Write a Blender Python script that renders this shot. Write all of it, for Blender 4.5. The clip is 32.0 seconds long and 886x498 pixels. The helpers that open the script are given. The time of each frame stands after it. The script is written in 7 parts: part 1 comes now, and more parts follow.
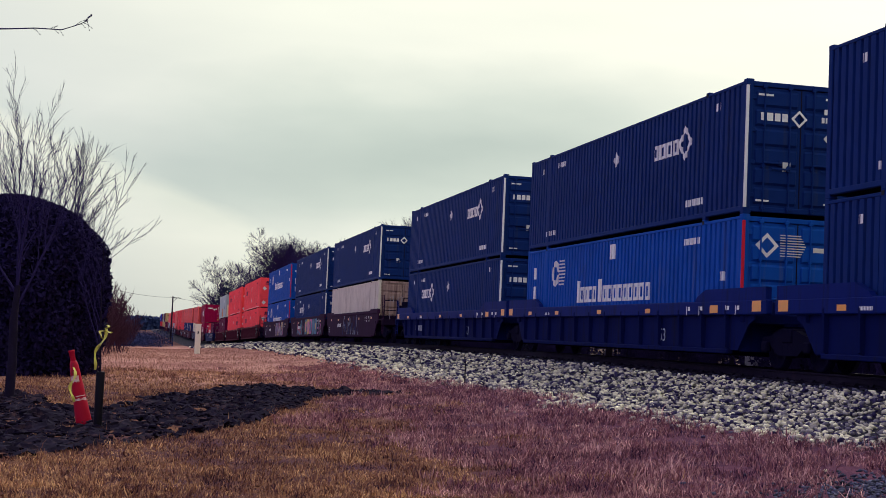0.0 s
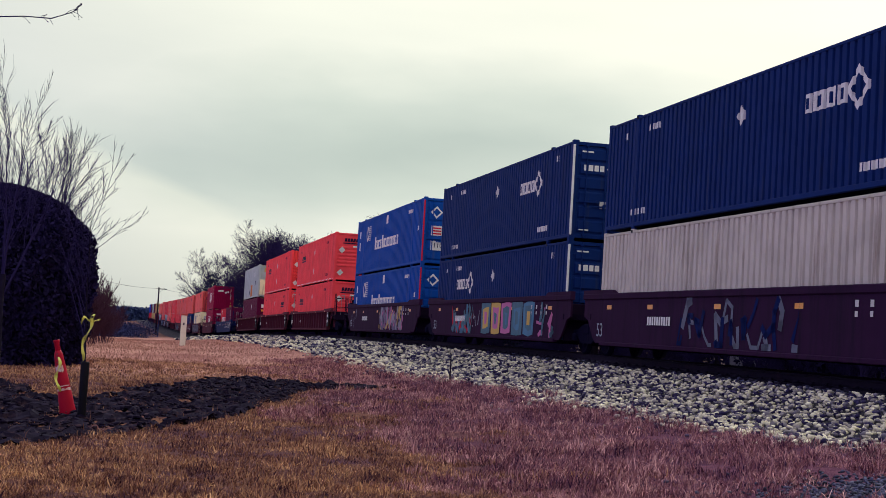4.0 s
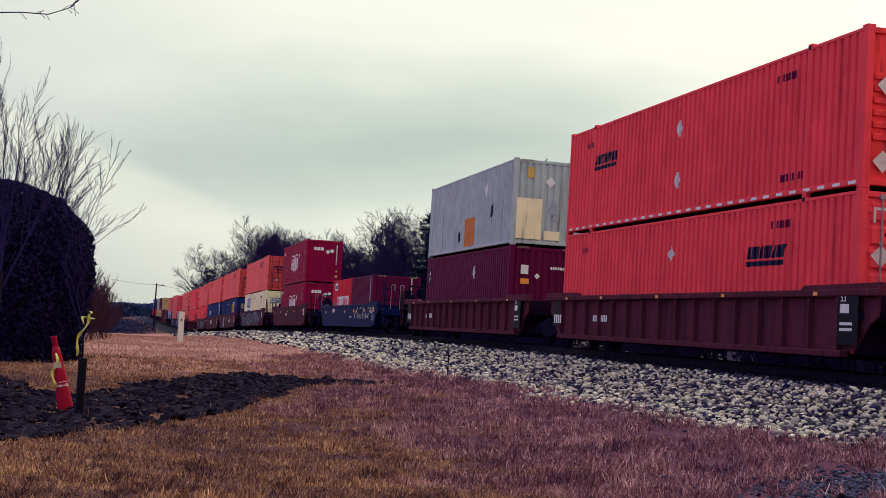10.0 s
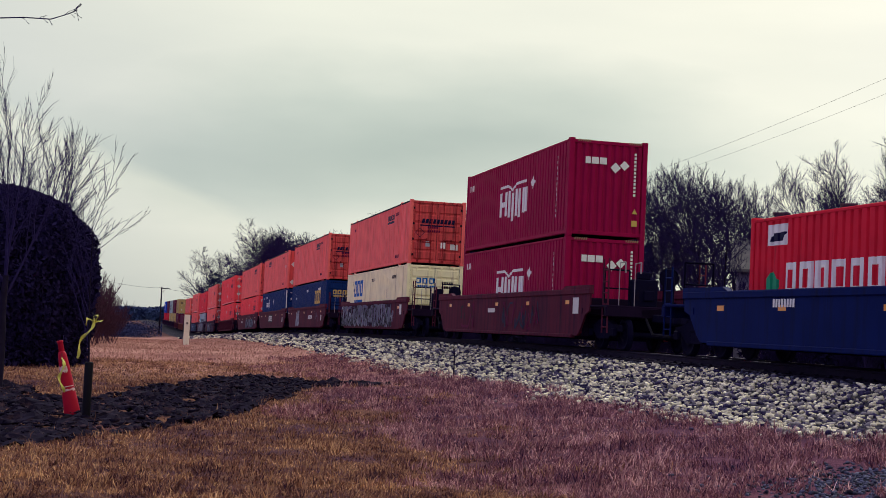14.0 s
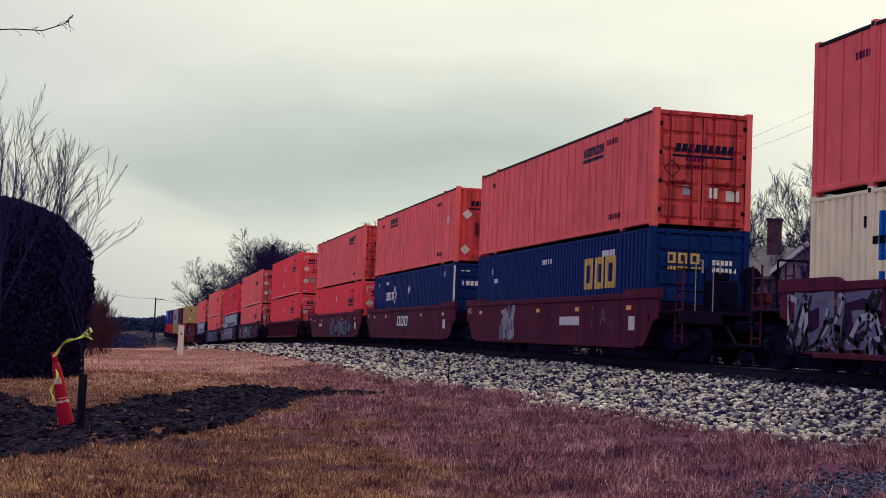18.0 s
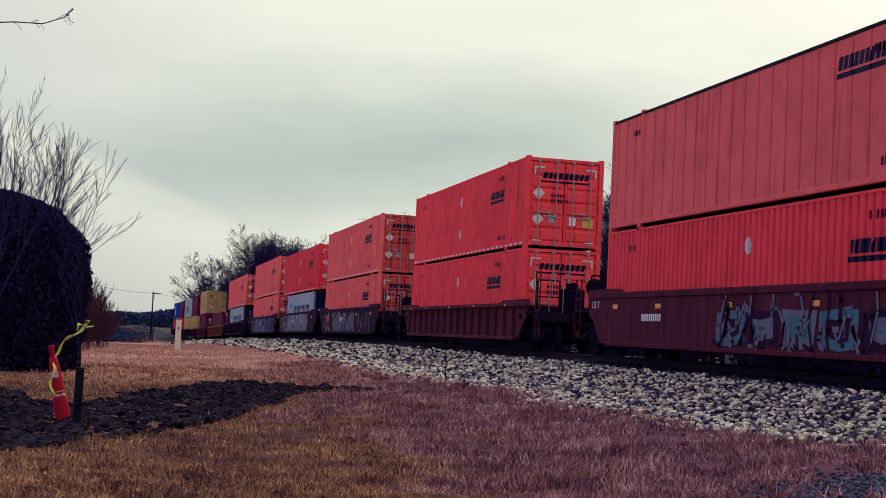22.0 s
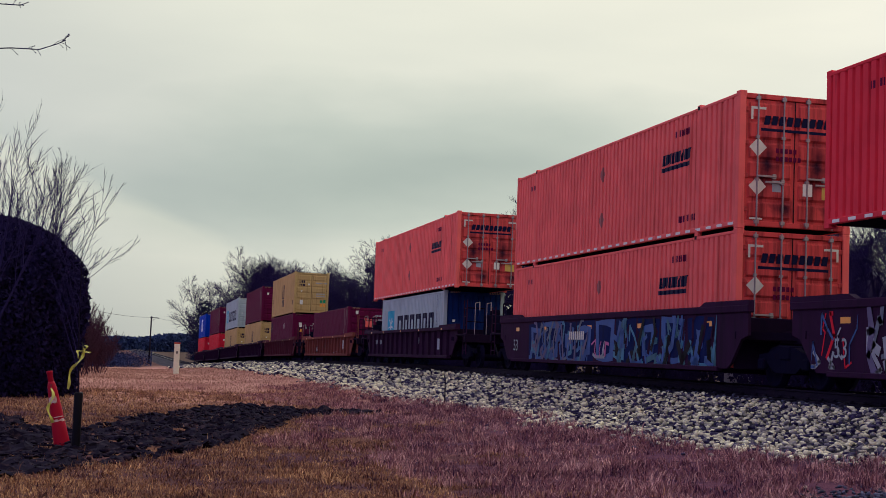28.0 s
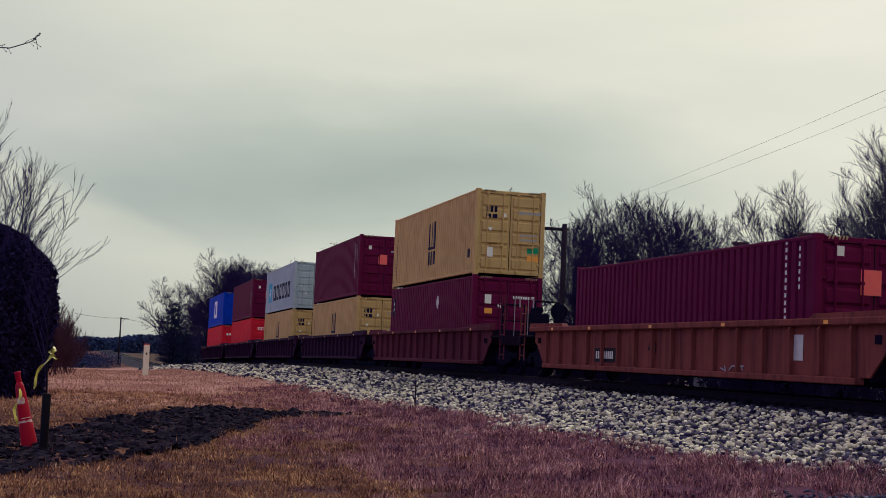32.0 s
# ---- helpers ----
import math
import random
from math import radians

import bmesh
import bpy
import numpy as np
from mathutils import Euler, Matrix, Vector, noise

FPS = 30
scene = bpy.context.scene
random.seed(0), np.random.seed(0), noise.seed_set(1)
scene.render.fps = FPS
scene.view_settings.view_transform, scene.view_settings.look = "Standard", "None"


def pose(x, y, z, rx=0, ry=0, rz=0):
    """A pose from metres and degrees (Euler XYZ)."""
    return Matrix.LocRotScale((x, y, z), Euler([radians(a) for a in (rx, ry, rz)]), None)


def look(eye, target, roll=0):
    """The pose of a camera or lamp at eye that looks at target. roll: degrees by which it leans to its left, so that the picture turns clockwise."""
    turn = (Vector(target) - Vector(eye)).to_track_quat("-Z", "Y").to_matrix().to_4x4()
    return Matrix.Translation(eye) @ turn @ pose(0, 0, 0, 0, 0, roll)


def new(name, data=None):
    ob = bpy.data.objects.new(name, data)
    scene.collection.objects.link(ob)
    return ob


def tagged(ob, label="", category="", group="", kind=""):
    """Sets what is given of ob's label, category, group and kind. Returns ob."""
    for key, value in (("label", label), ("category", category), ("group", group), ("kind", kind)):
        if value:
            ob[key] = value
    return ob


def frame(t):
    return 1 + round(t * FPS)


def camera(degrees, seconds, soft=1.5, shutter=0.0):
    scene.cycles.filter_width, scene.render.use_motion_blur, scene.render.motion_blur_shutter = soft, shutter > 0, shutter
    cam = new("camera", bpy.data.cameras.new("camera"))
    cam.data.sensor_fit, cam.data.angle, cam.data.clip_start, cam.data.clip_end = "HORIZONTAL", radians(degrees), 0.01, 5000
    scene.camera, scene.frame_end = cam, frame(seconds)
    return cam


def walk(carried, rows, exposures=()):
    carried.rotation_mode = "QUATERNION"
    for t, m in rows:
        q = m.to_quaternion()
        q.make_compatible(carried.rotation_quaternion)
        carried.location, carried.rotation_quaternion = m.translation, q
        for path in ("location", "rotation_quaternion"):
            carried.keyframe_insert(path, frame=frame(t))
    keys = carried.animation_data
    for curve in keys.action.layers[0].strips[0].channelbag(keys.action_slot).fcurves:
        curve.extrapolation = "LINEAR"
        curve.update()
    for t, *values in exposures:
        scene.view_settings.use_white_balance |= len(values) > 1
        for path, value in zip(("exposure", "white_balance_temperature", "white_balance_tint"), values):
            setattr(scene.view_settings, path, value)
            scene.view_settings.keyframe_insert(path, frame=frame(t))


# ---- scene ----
# The camera stands on the lawn, held in the hand; the track runs along +y. Heights are above the rail's top.
EYE = (0.0, 0.0, 0.42)
PATH = [
    (0, -12.74, 3.53, -2.59),
    (0.5, -12.79, 3.51, -2.56),
    (1, -12.89, 3.47, -2.85),
    (1.5, -12.96, 3.46, -2.95),
    (2, -12.99, 3.43, -3.04),
    (2.5, -13.11, 3.41, -3.08),
    (3, -13.20, 3.40, -3.19),
    (3.5, -13.28, 3.40, -3.41),
    (5.5, -13.37, 3.29, -3.49),
    (6, -13.39, 3.35, -3.53),
    (6.5, -13.45, 3.31, -3.42),
    (7, -13.53, 3.33, -3.40),
    (7.5, -13.38, 3.30, -3.19),
    (8, -13.19, 3.28, -3.06),
    (8.5, -13.30, 3.19, -3.10),
    (9, -13.33, 3.16, -3.07),
    (9.5, -13.44, 3.14, -3.24),
    (10, -13.42, 3.19, -3.35),
    (10.5, -13.48, 3.20, -3.40),
    (11, -13.38, 3.20, -3.26),
    (11.5, -13.34, 3.19, -3.30),
    (12, -13.32, 3.16, -3.17),
    (12.5, -13.26, 3.12, -3.09),
    (13, -13.23, 3.13, -3.24),
    (13.5, -13.16, 3.18, -2.93),
    (14, -13.19, 3.20, -2.77),
    (14.5, -13.19, 3.21, -2.74),
    (16.5, -13.28, 3.42, -2.50),
    (17, -13.39, 3.58, -2.32),
    (17.5, -13.42, 3.59, -2.25),
    (18, -13.42, 3.56, -2.31),
    (18.5, -13.39, 3.57, -2.40),
    (19, -13.41, 3.49, -2.50),
    (19.5, -13.45, 3.42, -2.48),
    (20, -13.52, 3.39, -2.55),
    (20.5, -13.58, 3.32, -2.64),
    (21, -13.58, 3.32, -2.72),
    (21.5, -13.53, 3.38, -2.78),
    (22, -13.53, 3.44, -2.83),
    (22.5, -13.56, 3.49, -2.80),
    (23, -13.64, 3.48, -2.82),
    (23.5, -13.67, 3.50, -2.86),
    (24, -13.66, 3.48, -2.83),
    (24.5, -13.59, 3.62, -2.81),
    (25, -13.50, 3.74, -2.85),
    (25.5, -13.48, 3.81, -2.75),
    (27.5, -13.45, 3.98, -2.64),
    (28, -13.58, 4.33, -2.27),
    (28.5, -13.51, 4.52, -2.24),
    (29, -13.54, 4.55, -2.26),
    (29.5, -13.69, 4.47, -2.37),
    (30, -13.77, 4.43, -2.51),
    (30.5, -14.25, 4.32, -2.47),
    (31, -14.69, 4.37, -2.35),
    (31.5, -14.71, 4.47, -2.44),
    (32, -14.79, 4.50, -2.60),
]
cam = camera(35.52, 32.0, 0.75)
walk(cam, [(t, pose(*EYE, 90 + p, r, y)) for t, y, p, r in PATH],
     [(0.0, 0.21, 5700, 22), (9.0, 0.20, 5700, 22), (12.0, 0.10, 5700, 22), (14.0, 0.06, 5700, 22), (20.0, 0.06, 5700, 22), (25.5, 0.01, 5700, 22), (28.0, -0.10, 5700, 22), (30.0, -0.16, 5700, 22), (32.0, -0.24, 5700, 22)])

# ---- light ----
world = bpy.data.worlds.new("overcast_sky")
scene.world = world
world.use_nodes = True
wn, wl = world.node_tree.nodes, world.node_tree.links
wn.clear()
w_out, w_bg = wn.new("ShaderNodeOutputWorld"), wn.new("ShaderNodeBackground")
w_sky = wn.new("ShaderNodeTexSky")
w_sky.sky_type, w_sky.sun_disc = "NISHITA", False
SUN_ELEV, SUN_ROT = 44.0, 25.0
SKY_STOPS = [(0.0, (0.38, 0.33, 0.68)), (0.42, (0.56, 0.54, 0.74)), (0.555, (0.625, 0.645, 0.495)), (0.62, (0.71, 0.72, 0.52)), (0.70, (0.87, 0.87, 0.595)), (0.82, (1.0, 0.972, 0.655)), (1.0, (1.13, 1.07, 0.77))]
w_sky.sun_elevation, w_sky.sun_rotation = radians(SUN_ELEV), radians(SUN_ROT)
w_co = wn.new("ShaderNodeTexCoord")


def w_ramp(value, stops):
    r = wn.new("ShaderNodeValToRGB")
    e = r.color_ramp.elements
    e[0].position, e[0].color = stops[0][0], (*stops[0][1], 1)
    e[1].position, e[1].color = stops[-1][0], (*stops[-1][1], 1)
    for p, c in stops[1:-1]:
        e.new(p).color = (*c, 1)
    wl.new(value, r.inputs["Fac"])
    return r.outputs["Color"]


def w_mix(kind, fac, a, b):
    m = wn.new("ShaderNodeMix")
    m.data_type, m.blend_type = "RGBA", kind
    for i, v in ((0, fac), (6, a), (7, b)):
        if hasattr(v, "is_linked"):
            wl.new(v, m.inputs[i])
        else:
            m.inputs[i].default_value = v
    return m.outputs[2]


def w_noise(scale, stretch, detail):
    mp = wn.new("ShaderNodeMapping")
    mp.inputs["Scale"].default_value = stretch
    mp.inputs["Rotation"].default_value = (0, radians(10), radians(-14))
    wl.new(w_co.outputs["Generated"], mp.inputs["Vector"])
    t = wn.new("ShaderNodeTexNoise")
    t.inputs["Scale"].default_value, t.inputs["Detail"].default_value, t.inputs["Roughness"].default_value = scale, detail, 0.5
    wl.new(mp.outputs["Vector"], t.inputs["Vector"])
    return t


# brighter cloud towards the hidden sun, behind the train; duller and bluer away from it
w_dot = wn.new("ShaderNodeVectorMath")
w_dot.operation = "DOT_PRODUCT"
w_dot.inputs[1].default_value = (0.845, 0.199, 0.497)
wl.new(w_co.outputs["Generated"], w_dot.inputs[0])
w_half = wn.new("ShaderNodeMath")
w_half.operation = "MULTIPLY_ADD"
w_half.inputs[1].default_value, w_half.inputs[2].default_value = 0.5, 0.5
wl.new(w_dot.outputs["Value"], w_half.inputs[0])
cover = w_ramp(w_half.outputs[0], SKY_STOPS)
# one darker cloud bank low over the line, with a ragged edge
w_off = wn.new("ShaderNodeMapping")
w_off.vector_type = "POINT"
w_off.inputs["Location"].default_value = (-0.215 / 0.32, -0.965 / 0.9, -0.128 / 0.078)
w_off.inputs["Scale"].default_value = (1 / 0.32, 1 / 0.9, 1 / 0.078)
wl.new(w_co.outputs["Generated"], w_off.inputs["Vector"])
w_rag = w_noise(2.2, (1.5, 1.5, 4), 5)
w_add = wn.new("ShaderNodeVectorMath")
w_add.operation = "MULTIPLY_ADD"
w_add.inputs[1].default_value = (1.1, 1.1, 1.5)
w_add.inputs[2].default_value = (-0.55, -0.55, -0.75)
wl.new(w_rag.outputs["Color"], w_add.inputs[0])
w_sum = wn.new("ShaderNodeVectorMath")
wl.new(w_off.outputs["Vector"], w_sum.inputs[0])
wl.new(w_add.outputs["Vector"], w_sum.inputs[1])
w_len = wn.new("ShaderNodeVectorMath")
w_len.operation = "LENGTH"
wl.new(w_sum.outputs["Vector"], w_len.inputs[0])
bank_tint = w_ramp(w_len.outputs["Value"], [(0.10, (0.60, 0.665, 0.68)), (0.5, (0.74, 0.79, 0.80)), (1.0, (1, 1, 1))])
cover = w_mix("MULTIPLY", 1.0, cover, bank_tint)
wisps = w_ramp(w_noise(1.6, (1.5, 1.5, 6.5), 6).outputs["Fac"], [(0.3, (0.90, 0.91, 0.92)), (0.7, (1.06, 1.05, 1.04))])
cover = w_mix("MULTIPLY", 1.0, cover, wisps)
# the bank's lower edge runs down to the line; the cloud below it is lighter
w_edge = wn.new("ShaderNodeVectorMath")
w_edge.operation = "DOT_PRODUCT"
w_edge.inputs[1].default_value = (-0.361, 0.099, -0.927)
w_wave = wn.new("ShaderNodeVectorMath")
w_wave.operation = "MULTIPLY_ADD"
w_wave.inputs[1].default_value = (0.0, 0.0, 0.035)
wl.new(w_noise(7.0, (1.0, 1.0, 2.0), 4).outputs["Color"], w_wave.inputs[0])
wl.new(w_co.outputs["Generated"], w_wave.inputs[2])
wl.new(w_wave.outputs["Vector"], w_edge.inputs[0])
w_from = wn.new("ShaderNodeMath")
w_from.inputs[1].default_value = 0.10
wl.new(w_edge.outputs["Value"], w_from.inputs[0])
below = w_ramp(w_from.outputs[0], [(0.0, (1, 1, 1)), (0.050, (0.99, 0.99, 1.0)), (0.082, (0.95, 0.965, 0.97)), (0.094, (1.16, 1.13, 1.08)), (0.118, (1.11, 1.09, 1.06)), (0.175, (1.0, 1.0, 1.0)), (1.0, (1, 1, 1))])
w_side = wn.new("ShaderNodeSeparateXYZ")
wl.new(w_co.outputs["Generated"], w_side.inputs["Vector"])
only = w_ramp(w_side.outputs["X"], [(0.0, (1, 1, 1)), (0.03, (1, 1, 1)), (0.15, (0, 0, 0)), (1.0, (0, 0, 0))])
cover = w_mix("MULTIPLY", only, cover, below)
# a little duller towards the horizon
w_sep = wn.new("ShaderNodeSeparateXYZ")
wl.new(w_co.outputs["Generated"], w_sep.inputs["Vector"])
low_tint = w_ramp(w_sep.outputs["Z"], [(0.0, (0.84, 0.85, 0.86)), (0.09, (0.93, 0.94, 0.94)), (0.24, (1.03, 1.02, 1.0))])
cover = w_mix("MULTIPLY", 1.0, cover, low_tint)
clear = w_mix("MULTIPLY", 1.0, w_sky.outputs["Color"], (0.1, 0.1, 0.1, 1))
wl.new(w_mix("MIX", 0.95, clear, cover), w_bg.inputs["Color"])
w_bg.inputs["Strength"].default_value = 1.0
wl.new(w_bg.outputs["Background"], w_out.inputs["Surface"])

sun = new("sun", bpy.data.lights.new("sun", "SUN"))
sun.data.energy, sun.data.angle, sun.data.color = 1.6, radians(12), (1.0, 0.925, 0.90)
sun.matrix_world = look((45, 107, 100), (0, 12, 0))


# ---- materials ----
def mat(name, color, rough=0.6, metal=0.0, grain=0.12, grain_scale=9.0, stain=None, stain_amount=0.0, stain_scale=0.7, bump=0.15,
        bump_scale=60.0, streak=0.0, island=0.0, obj_var=0.0, spec=0.5):
    m = bpy.data.materials.new(name)
    m.use_nodes = True
    n, l = m.node_tree.nodes, m.node_tree.links
    b = n["Principled BSDF"]
    b.inputs["Roughness"].default_value, b.inputs["Metallic"].default_value = rough, metal
    b.inputs["Specular IOR Level"].default_value = spec
    co = n.new("ShaderNodeTexCoord")
    nz = n.new("ShaderNodeTexNoise")
    nz.inputs["Scale"].default_value, nz.inputs["Detail"].default_value = grain_scale, 4
    l.new(co.outputs["Object"], nz.inputs["Vector"])
    mp = n.new("ShaderNodeMapRange")
    mp.inputs["To Min"].default_value, mp.inputs["To Max"].default_value = 1 - grain * 2, 1 + grain * 2
    l.new(nz.outputs["Fac"], mp.inputs["Value"])
    hs = n.new("ShaderNodeHueSaturation")
    hs.inputs["Color"].default_value = (*color, 1)
    l.new(mp.outputs["Result"], hs.inputs["Value"])
    out = hs.outputs["Color"]
    if stain:
        sm = n.new("ShaderNodeMapping")
        sm.inputs["Scale"].default_value = (2.6, 2.6, 0.20) if streak else (1, 1, 1)
        l.new(co.outputs["Object"], sm.inputs["Vector"])
        sn = n.new("ShaderNodeTexNoise")
        sn.inputs["Scale"].default_value, sn.inputs["Detail"].default_value, sn.inputs["Roughness"].default_value = stain_scale, 8, 0.68
        l.new(sm.outputs["Vector"], sn.inputs["Vector"])
        sr = n.new("ShaderNodeMapRange")
        sr.inputs["From Min"].default_value, sr.inputs["From Max"].default_value = 0.62 - stain_amount * 0.35, 0.82 - stain_amount * 0.25
        l.new(sn.outputs["Fac"], sr.inputs["Value"])
        mx = n.new("ShaderNodeMix")
        mx.data_type = "RGBA"
        l.new(sr.outputs["Result"], mx.inputs[0])
        l.new(out, mx.inputs[6])
        mx.inputs[7].default_value = (*stain, 1)
        out = mx.outputs[2]
    if island or obj_var:
        src = n.new("ShaderNodeNewGeometry").outputs["Random Per Island"] if island else n.new("ShaderNodeObjectInfo").outputs["Random"]
        v = island or obj_var
        im = n.new("ShaderNodeMapRange")
        im.inputs["To Min"].default_value, im.inputs["To Max"].default_value = 1 - v, 1 + v
        l.new(src, im.inputs["Value"])
        h2 = n.new("ShaderNodeHueSaturation")
        l.new(out, h2.inputs["Color"])
        l.new(im.outputs["Result"], h2.inputs["Value"])
        out = h2.outputs["Color"]
    l.new(out, b.inputs["Base Color"])
    if bump:
        bn = n.new("ShaderNodeTexNoise")
        bn.inputs["Scale"].default_value, bn.inputs["Detail"].default_value = bump_scale, 3
        l.new(co.outputs["Object"], bn.inputs["Vector"])
        bp = n.new("ShaderNodeBump")
        bp.inputs["Strength"].default_value, bp.inputs["Distance"].default_value = bump, 0.01
        l.new(bn.outputs["Fac"], bp.inputs["Height"])
        l.new(bp.outputs["Normal"], b.inputs["Normal"])
    return m


def paint(name, color, worn=(0.12, 0.06, 0.04), amount=0.12, rough=0.5):
    return mat(name, color, rough, 0.0, 0.13, 1.3, worn, amount, 1.6, 0.05, 40, streak=1, spec=0.012)


def sooty(name, color, spots):
    """Paint with soft soot marks; spots: (x, z, half width, half height) on the sheet or door leaf."""
    m = paint(name, color, (0.10, 0.02, 0.024), 0.40)
    n, l = m.node_tree.nodes, m.node_tree.links
    base = n["Principled BSDF"].inputs["Base Color"]
    out = base.links[0].from_socket
    co = n.new("ShaderNodeTexCoord")
    rag = n.new("ShaderNodeTexNoise")
    rag.inputs["Scale"].default_value, rag.inputs["Detail"].default_value = 4.0, 6
    l.new(co.outputs["Object"], rag.inputs["Vector"])
    for x, z, rx, rz in spots:
        mp = n.new("ShaderNodeMapping")
        mp.inputs["Location"].default_value, mp.inputs["Scale"].default_value = (-x / rx, 0, -z / rz), (1 / rx, 0, 1 / rz)
        l.new(co.outputs["Object"], mp.inputs["Vector"])
        ln = n.new("ShaderNodeVectorMath")
        ln.operation = "LENGTH"
        l.new(mp.outputs["Vector"], ln.inputs[0])
        ad = n.new("ShaderNodeMath")
        ad.operation = "MULTIPLY_ADD"
        ad.inputs[1].default_value = 1.3
        l.new(rag.outputs["Fac"], ad.inputs[0])
        l.new(ln.outputs["Value"], ad.inputs[2])
        mr = n.new("ShaderNodeMapRange")
        mr.inputs["From Min"].default_value, mr.inputs["From Max"].default_value = 0.75, 1.75
        mr.inputs["To Min"].default_value, mr.inputs["To Max"].default_value = 0.95, 0.0
        l.new(ad.outputs[0], mr.inputs["Value"])
        mx = n.new("ShaderNodeMix")
        mx.data_type = "RGBA"
        mx.inputs[7].default_value = (0.012, 0.008, 0.022, 1)
        l.new(mr.outputs["Result"], mx.inputs[0])
        l.new(out, mx.inputs[6])
        out = mx.outputs[2]
    l.new(out, base)
    return m


NAVY = paint("navy_paint", (0.009, 0.027, 0.125), (0.03, 0.04, 0.08), 0.10)
BRIGHTBLUE = paint("bright_blue_paint", (0.012, 0.075, 0.34), (0.06, 0.09, 0.20), 0.16)
ORANGE = paint("orange_red_paint", (0.91, 0.078, 0.090), (0.46, 0.040, 0.042), 0.14)
SALMON = paint("faded_orange_paint", (0.88, 0.160, 0.140), (0.46, 0.070, 0.056), 0.17)
SCARLET = paint("scarlet_paint", (0.78, 0.050, 0.072), (0.30, 0.02, 0.03), 0.14)
CREAM = paint("cream_paint", (0.92, 0.84, 0.5), (0.30, 0.22, 0.15), 0.16)
BEIGE = paint("beige_paint", (0.62, 0.57, 0.46), (0.24, 0.17, 0.12), 0.20)
DIRTYBEIGE = paint("grimy_beige_paint", (0.36, 0.25, 0.21), (0.10, 0.055, 0.05), 0.50)
GREY = paint("weathered_grey_paint", (0.44, 0.52, 0.49), (0.20, 0.16, 0.13), 0.20)
PALE = paint("pale_blue_grey_paint", (0.39, 0.48, 0.50), (0.25, 0.22, 0.20), 0.12)
MAROON = paint("maroon_paint", (0.120, 0.009, 0.048), (0.07, 0.012, 0.018), 0.16)
CRIMSON = paint("crimson_paint", (0.3, 0.007, 0.055), (0.14, 0.01, 0.02), 0.12)
RED = paint("red_paint", (0.66, 0.022, 0.045), (0.22, 0.02, 0.02), 0.14)
YELLOW = paint("mustard_paint", (0.54, 0.37, 0.15), (0.30, 0.18, 0.08), 0.14)
BLUE = paint("royal_blue_paint", (0.008, 0.05, 0.45), (0.02, 0.04, 0.16), 0.10)
SOOT_DOOR = sooty("sooty_orange_door_paint", (0.66, 0.085, 0.080), ((0.52, 1.25, 0.24, 0.85), (0.9, 0.3, 0.3, 0.3)))
SOOT_FOLD = sooty("sooty_orange_front_paint", (0.70, 0.085, 0.080), ((-0.45, 1.25, 0.16, 0.75), (0.25, 0.1, 1.1, 0.45)))
SOOT_RIBS = sooty("sooty_red_front_paint", (0.88, 0.068, 0.062), ((-0.72, 1.05, 0.16, 0.95), (-0.1, 0.9, 0.12, 0.6)))
GRIMYORANGE = paint("grimy_faded_orange_paint", (0.66, 0.085, 0.080), (0.11, 0.022, 0.026), 0.42)
CARBROWN = paint("red_brown_car_paint", (0.108, 0.020, 0.038), (0.034, 0.014, 0.032), 0.46, 0.6)
CARDARK = paint("dark_brown_car_paint", (0.036, 0.013, 0.040), (0.020, 0.012, 0.024), 0.36, 0.65)
CARRIB = paint("rusty_brown_car_paint", (0.110, 0.026, 0.042), (0.040, 0.016, 0.026), 0.40, 0.65)
CAROCHRE = paint("ochre_brown_car_paint", (0.21, 0.060, 0.050), (0.085, 0.028, 0.034), 0.42, 0.65)
CARBLUE = paint("blue_car_paint", (0.007, 0.016, 0.125), (0.010, 0.012, 0.040), 0.30, 0.5)
CARNAVY = paint("deep_blue_car_paint", (0.006, 0.013, 0.080), (0.008, 0.010, 0.030), 0.34, 0.5)
# car-end colour sunk to near black to imitate the shade there
CAREND = paint("shaded_end_paint", (0.014, 0.007, 0.022), (0.008, 0.006, 0.016), 0.3, 0.7)
DARKBAR = paint("dark_red_bar_paint", (0.30, 0.024, 0.030), (0.10, 0.02, 0.02), 0.3)
# darker blue for the lower plates and ends of blue cars
DARKBLUE = paint("dark_blue_car_paint", (0.006, 0.010, 0.066), (0.010, 0.010, 0.024), 0.3, 0.7)
WHITE = mat("white_marking", (0.80, 0.79, 0.72), 0.5, grain=0.05, stain=(0.4, 0.36, 0.32), stain_amount=0.1, stain_scale=3, bump=0, spec=0.05)
SILVER = mat("bare_placard", (0.62, 0.60, 0.55), 0.45, 0.2, 0.08, stain=(0.35, 0.3, 0.28), stain_amount=0.15, stain_scale=4, bump=0)
INK = mat("dark_blue_marking", (0.008, 0.008, 0.040), 0.5, grain=0.05, bump=0, spec=0.05)
BLACKM = mat("black_marking", (0.010, 0.009, 0.016), 0.55, grain=0.05, bump=0, spec=0.05)
GOLD = mat("gold_marking", (0.62, 0.42, 0.10), 0.5, grain=0.05, bump=0, spec=0.05)
CYAN = mat("cyan_marking", (0.05, 0.40, 0.56), 0.5, grain=0.06, bump=0, spec=0.05)
SKYBLUE = mat("blue_marking", (0.01, 0.12, 0.42), 0.5, grain=0.05, bump=0, spec=0.05)
REDM = mat("red_marking", (0.62, 0.02, 0.04), 0.5, grain=0.05, bump=0, spec=0.05)
GREENM = mat("green_marking", (0.02, 0.30, 0.14), 0.5, grain=0.05, bump=0, spec=0.05)
PINKM = mat("pink_marking", (0.55, 0.16, 0.34), 0.5, grain=0.05, bump=0, spec=0.05)
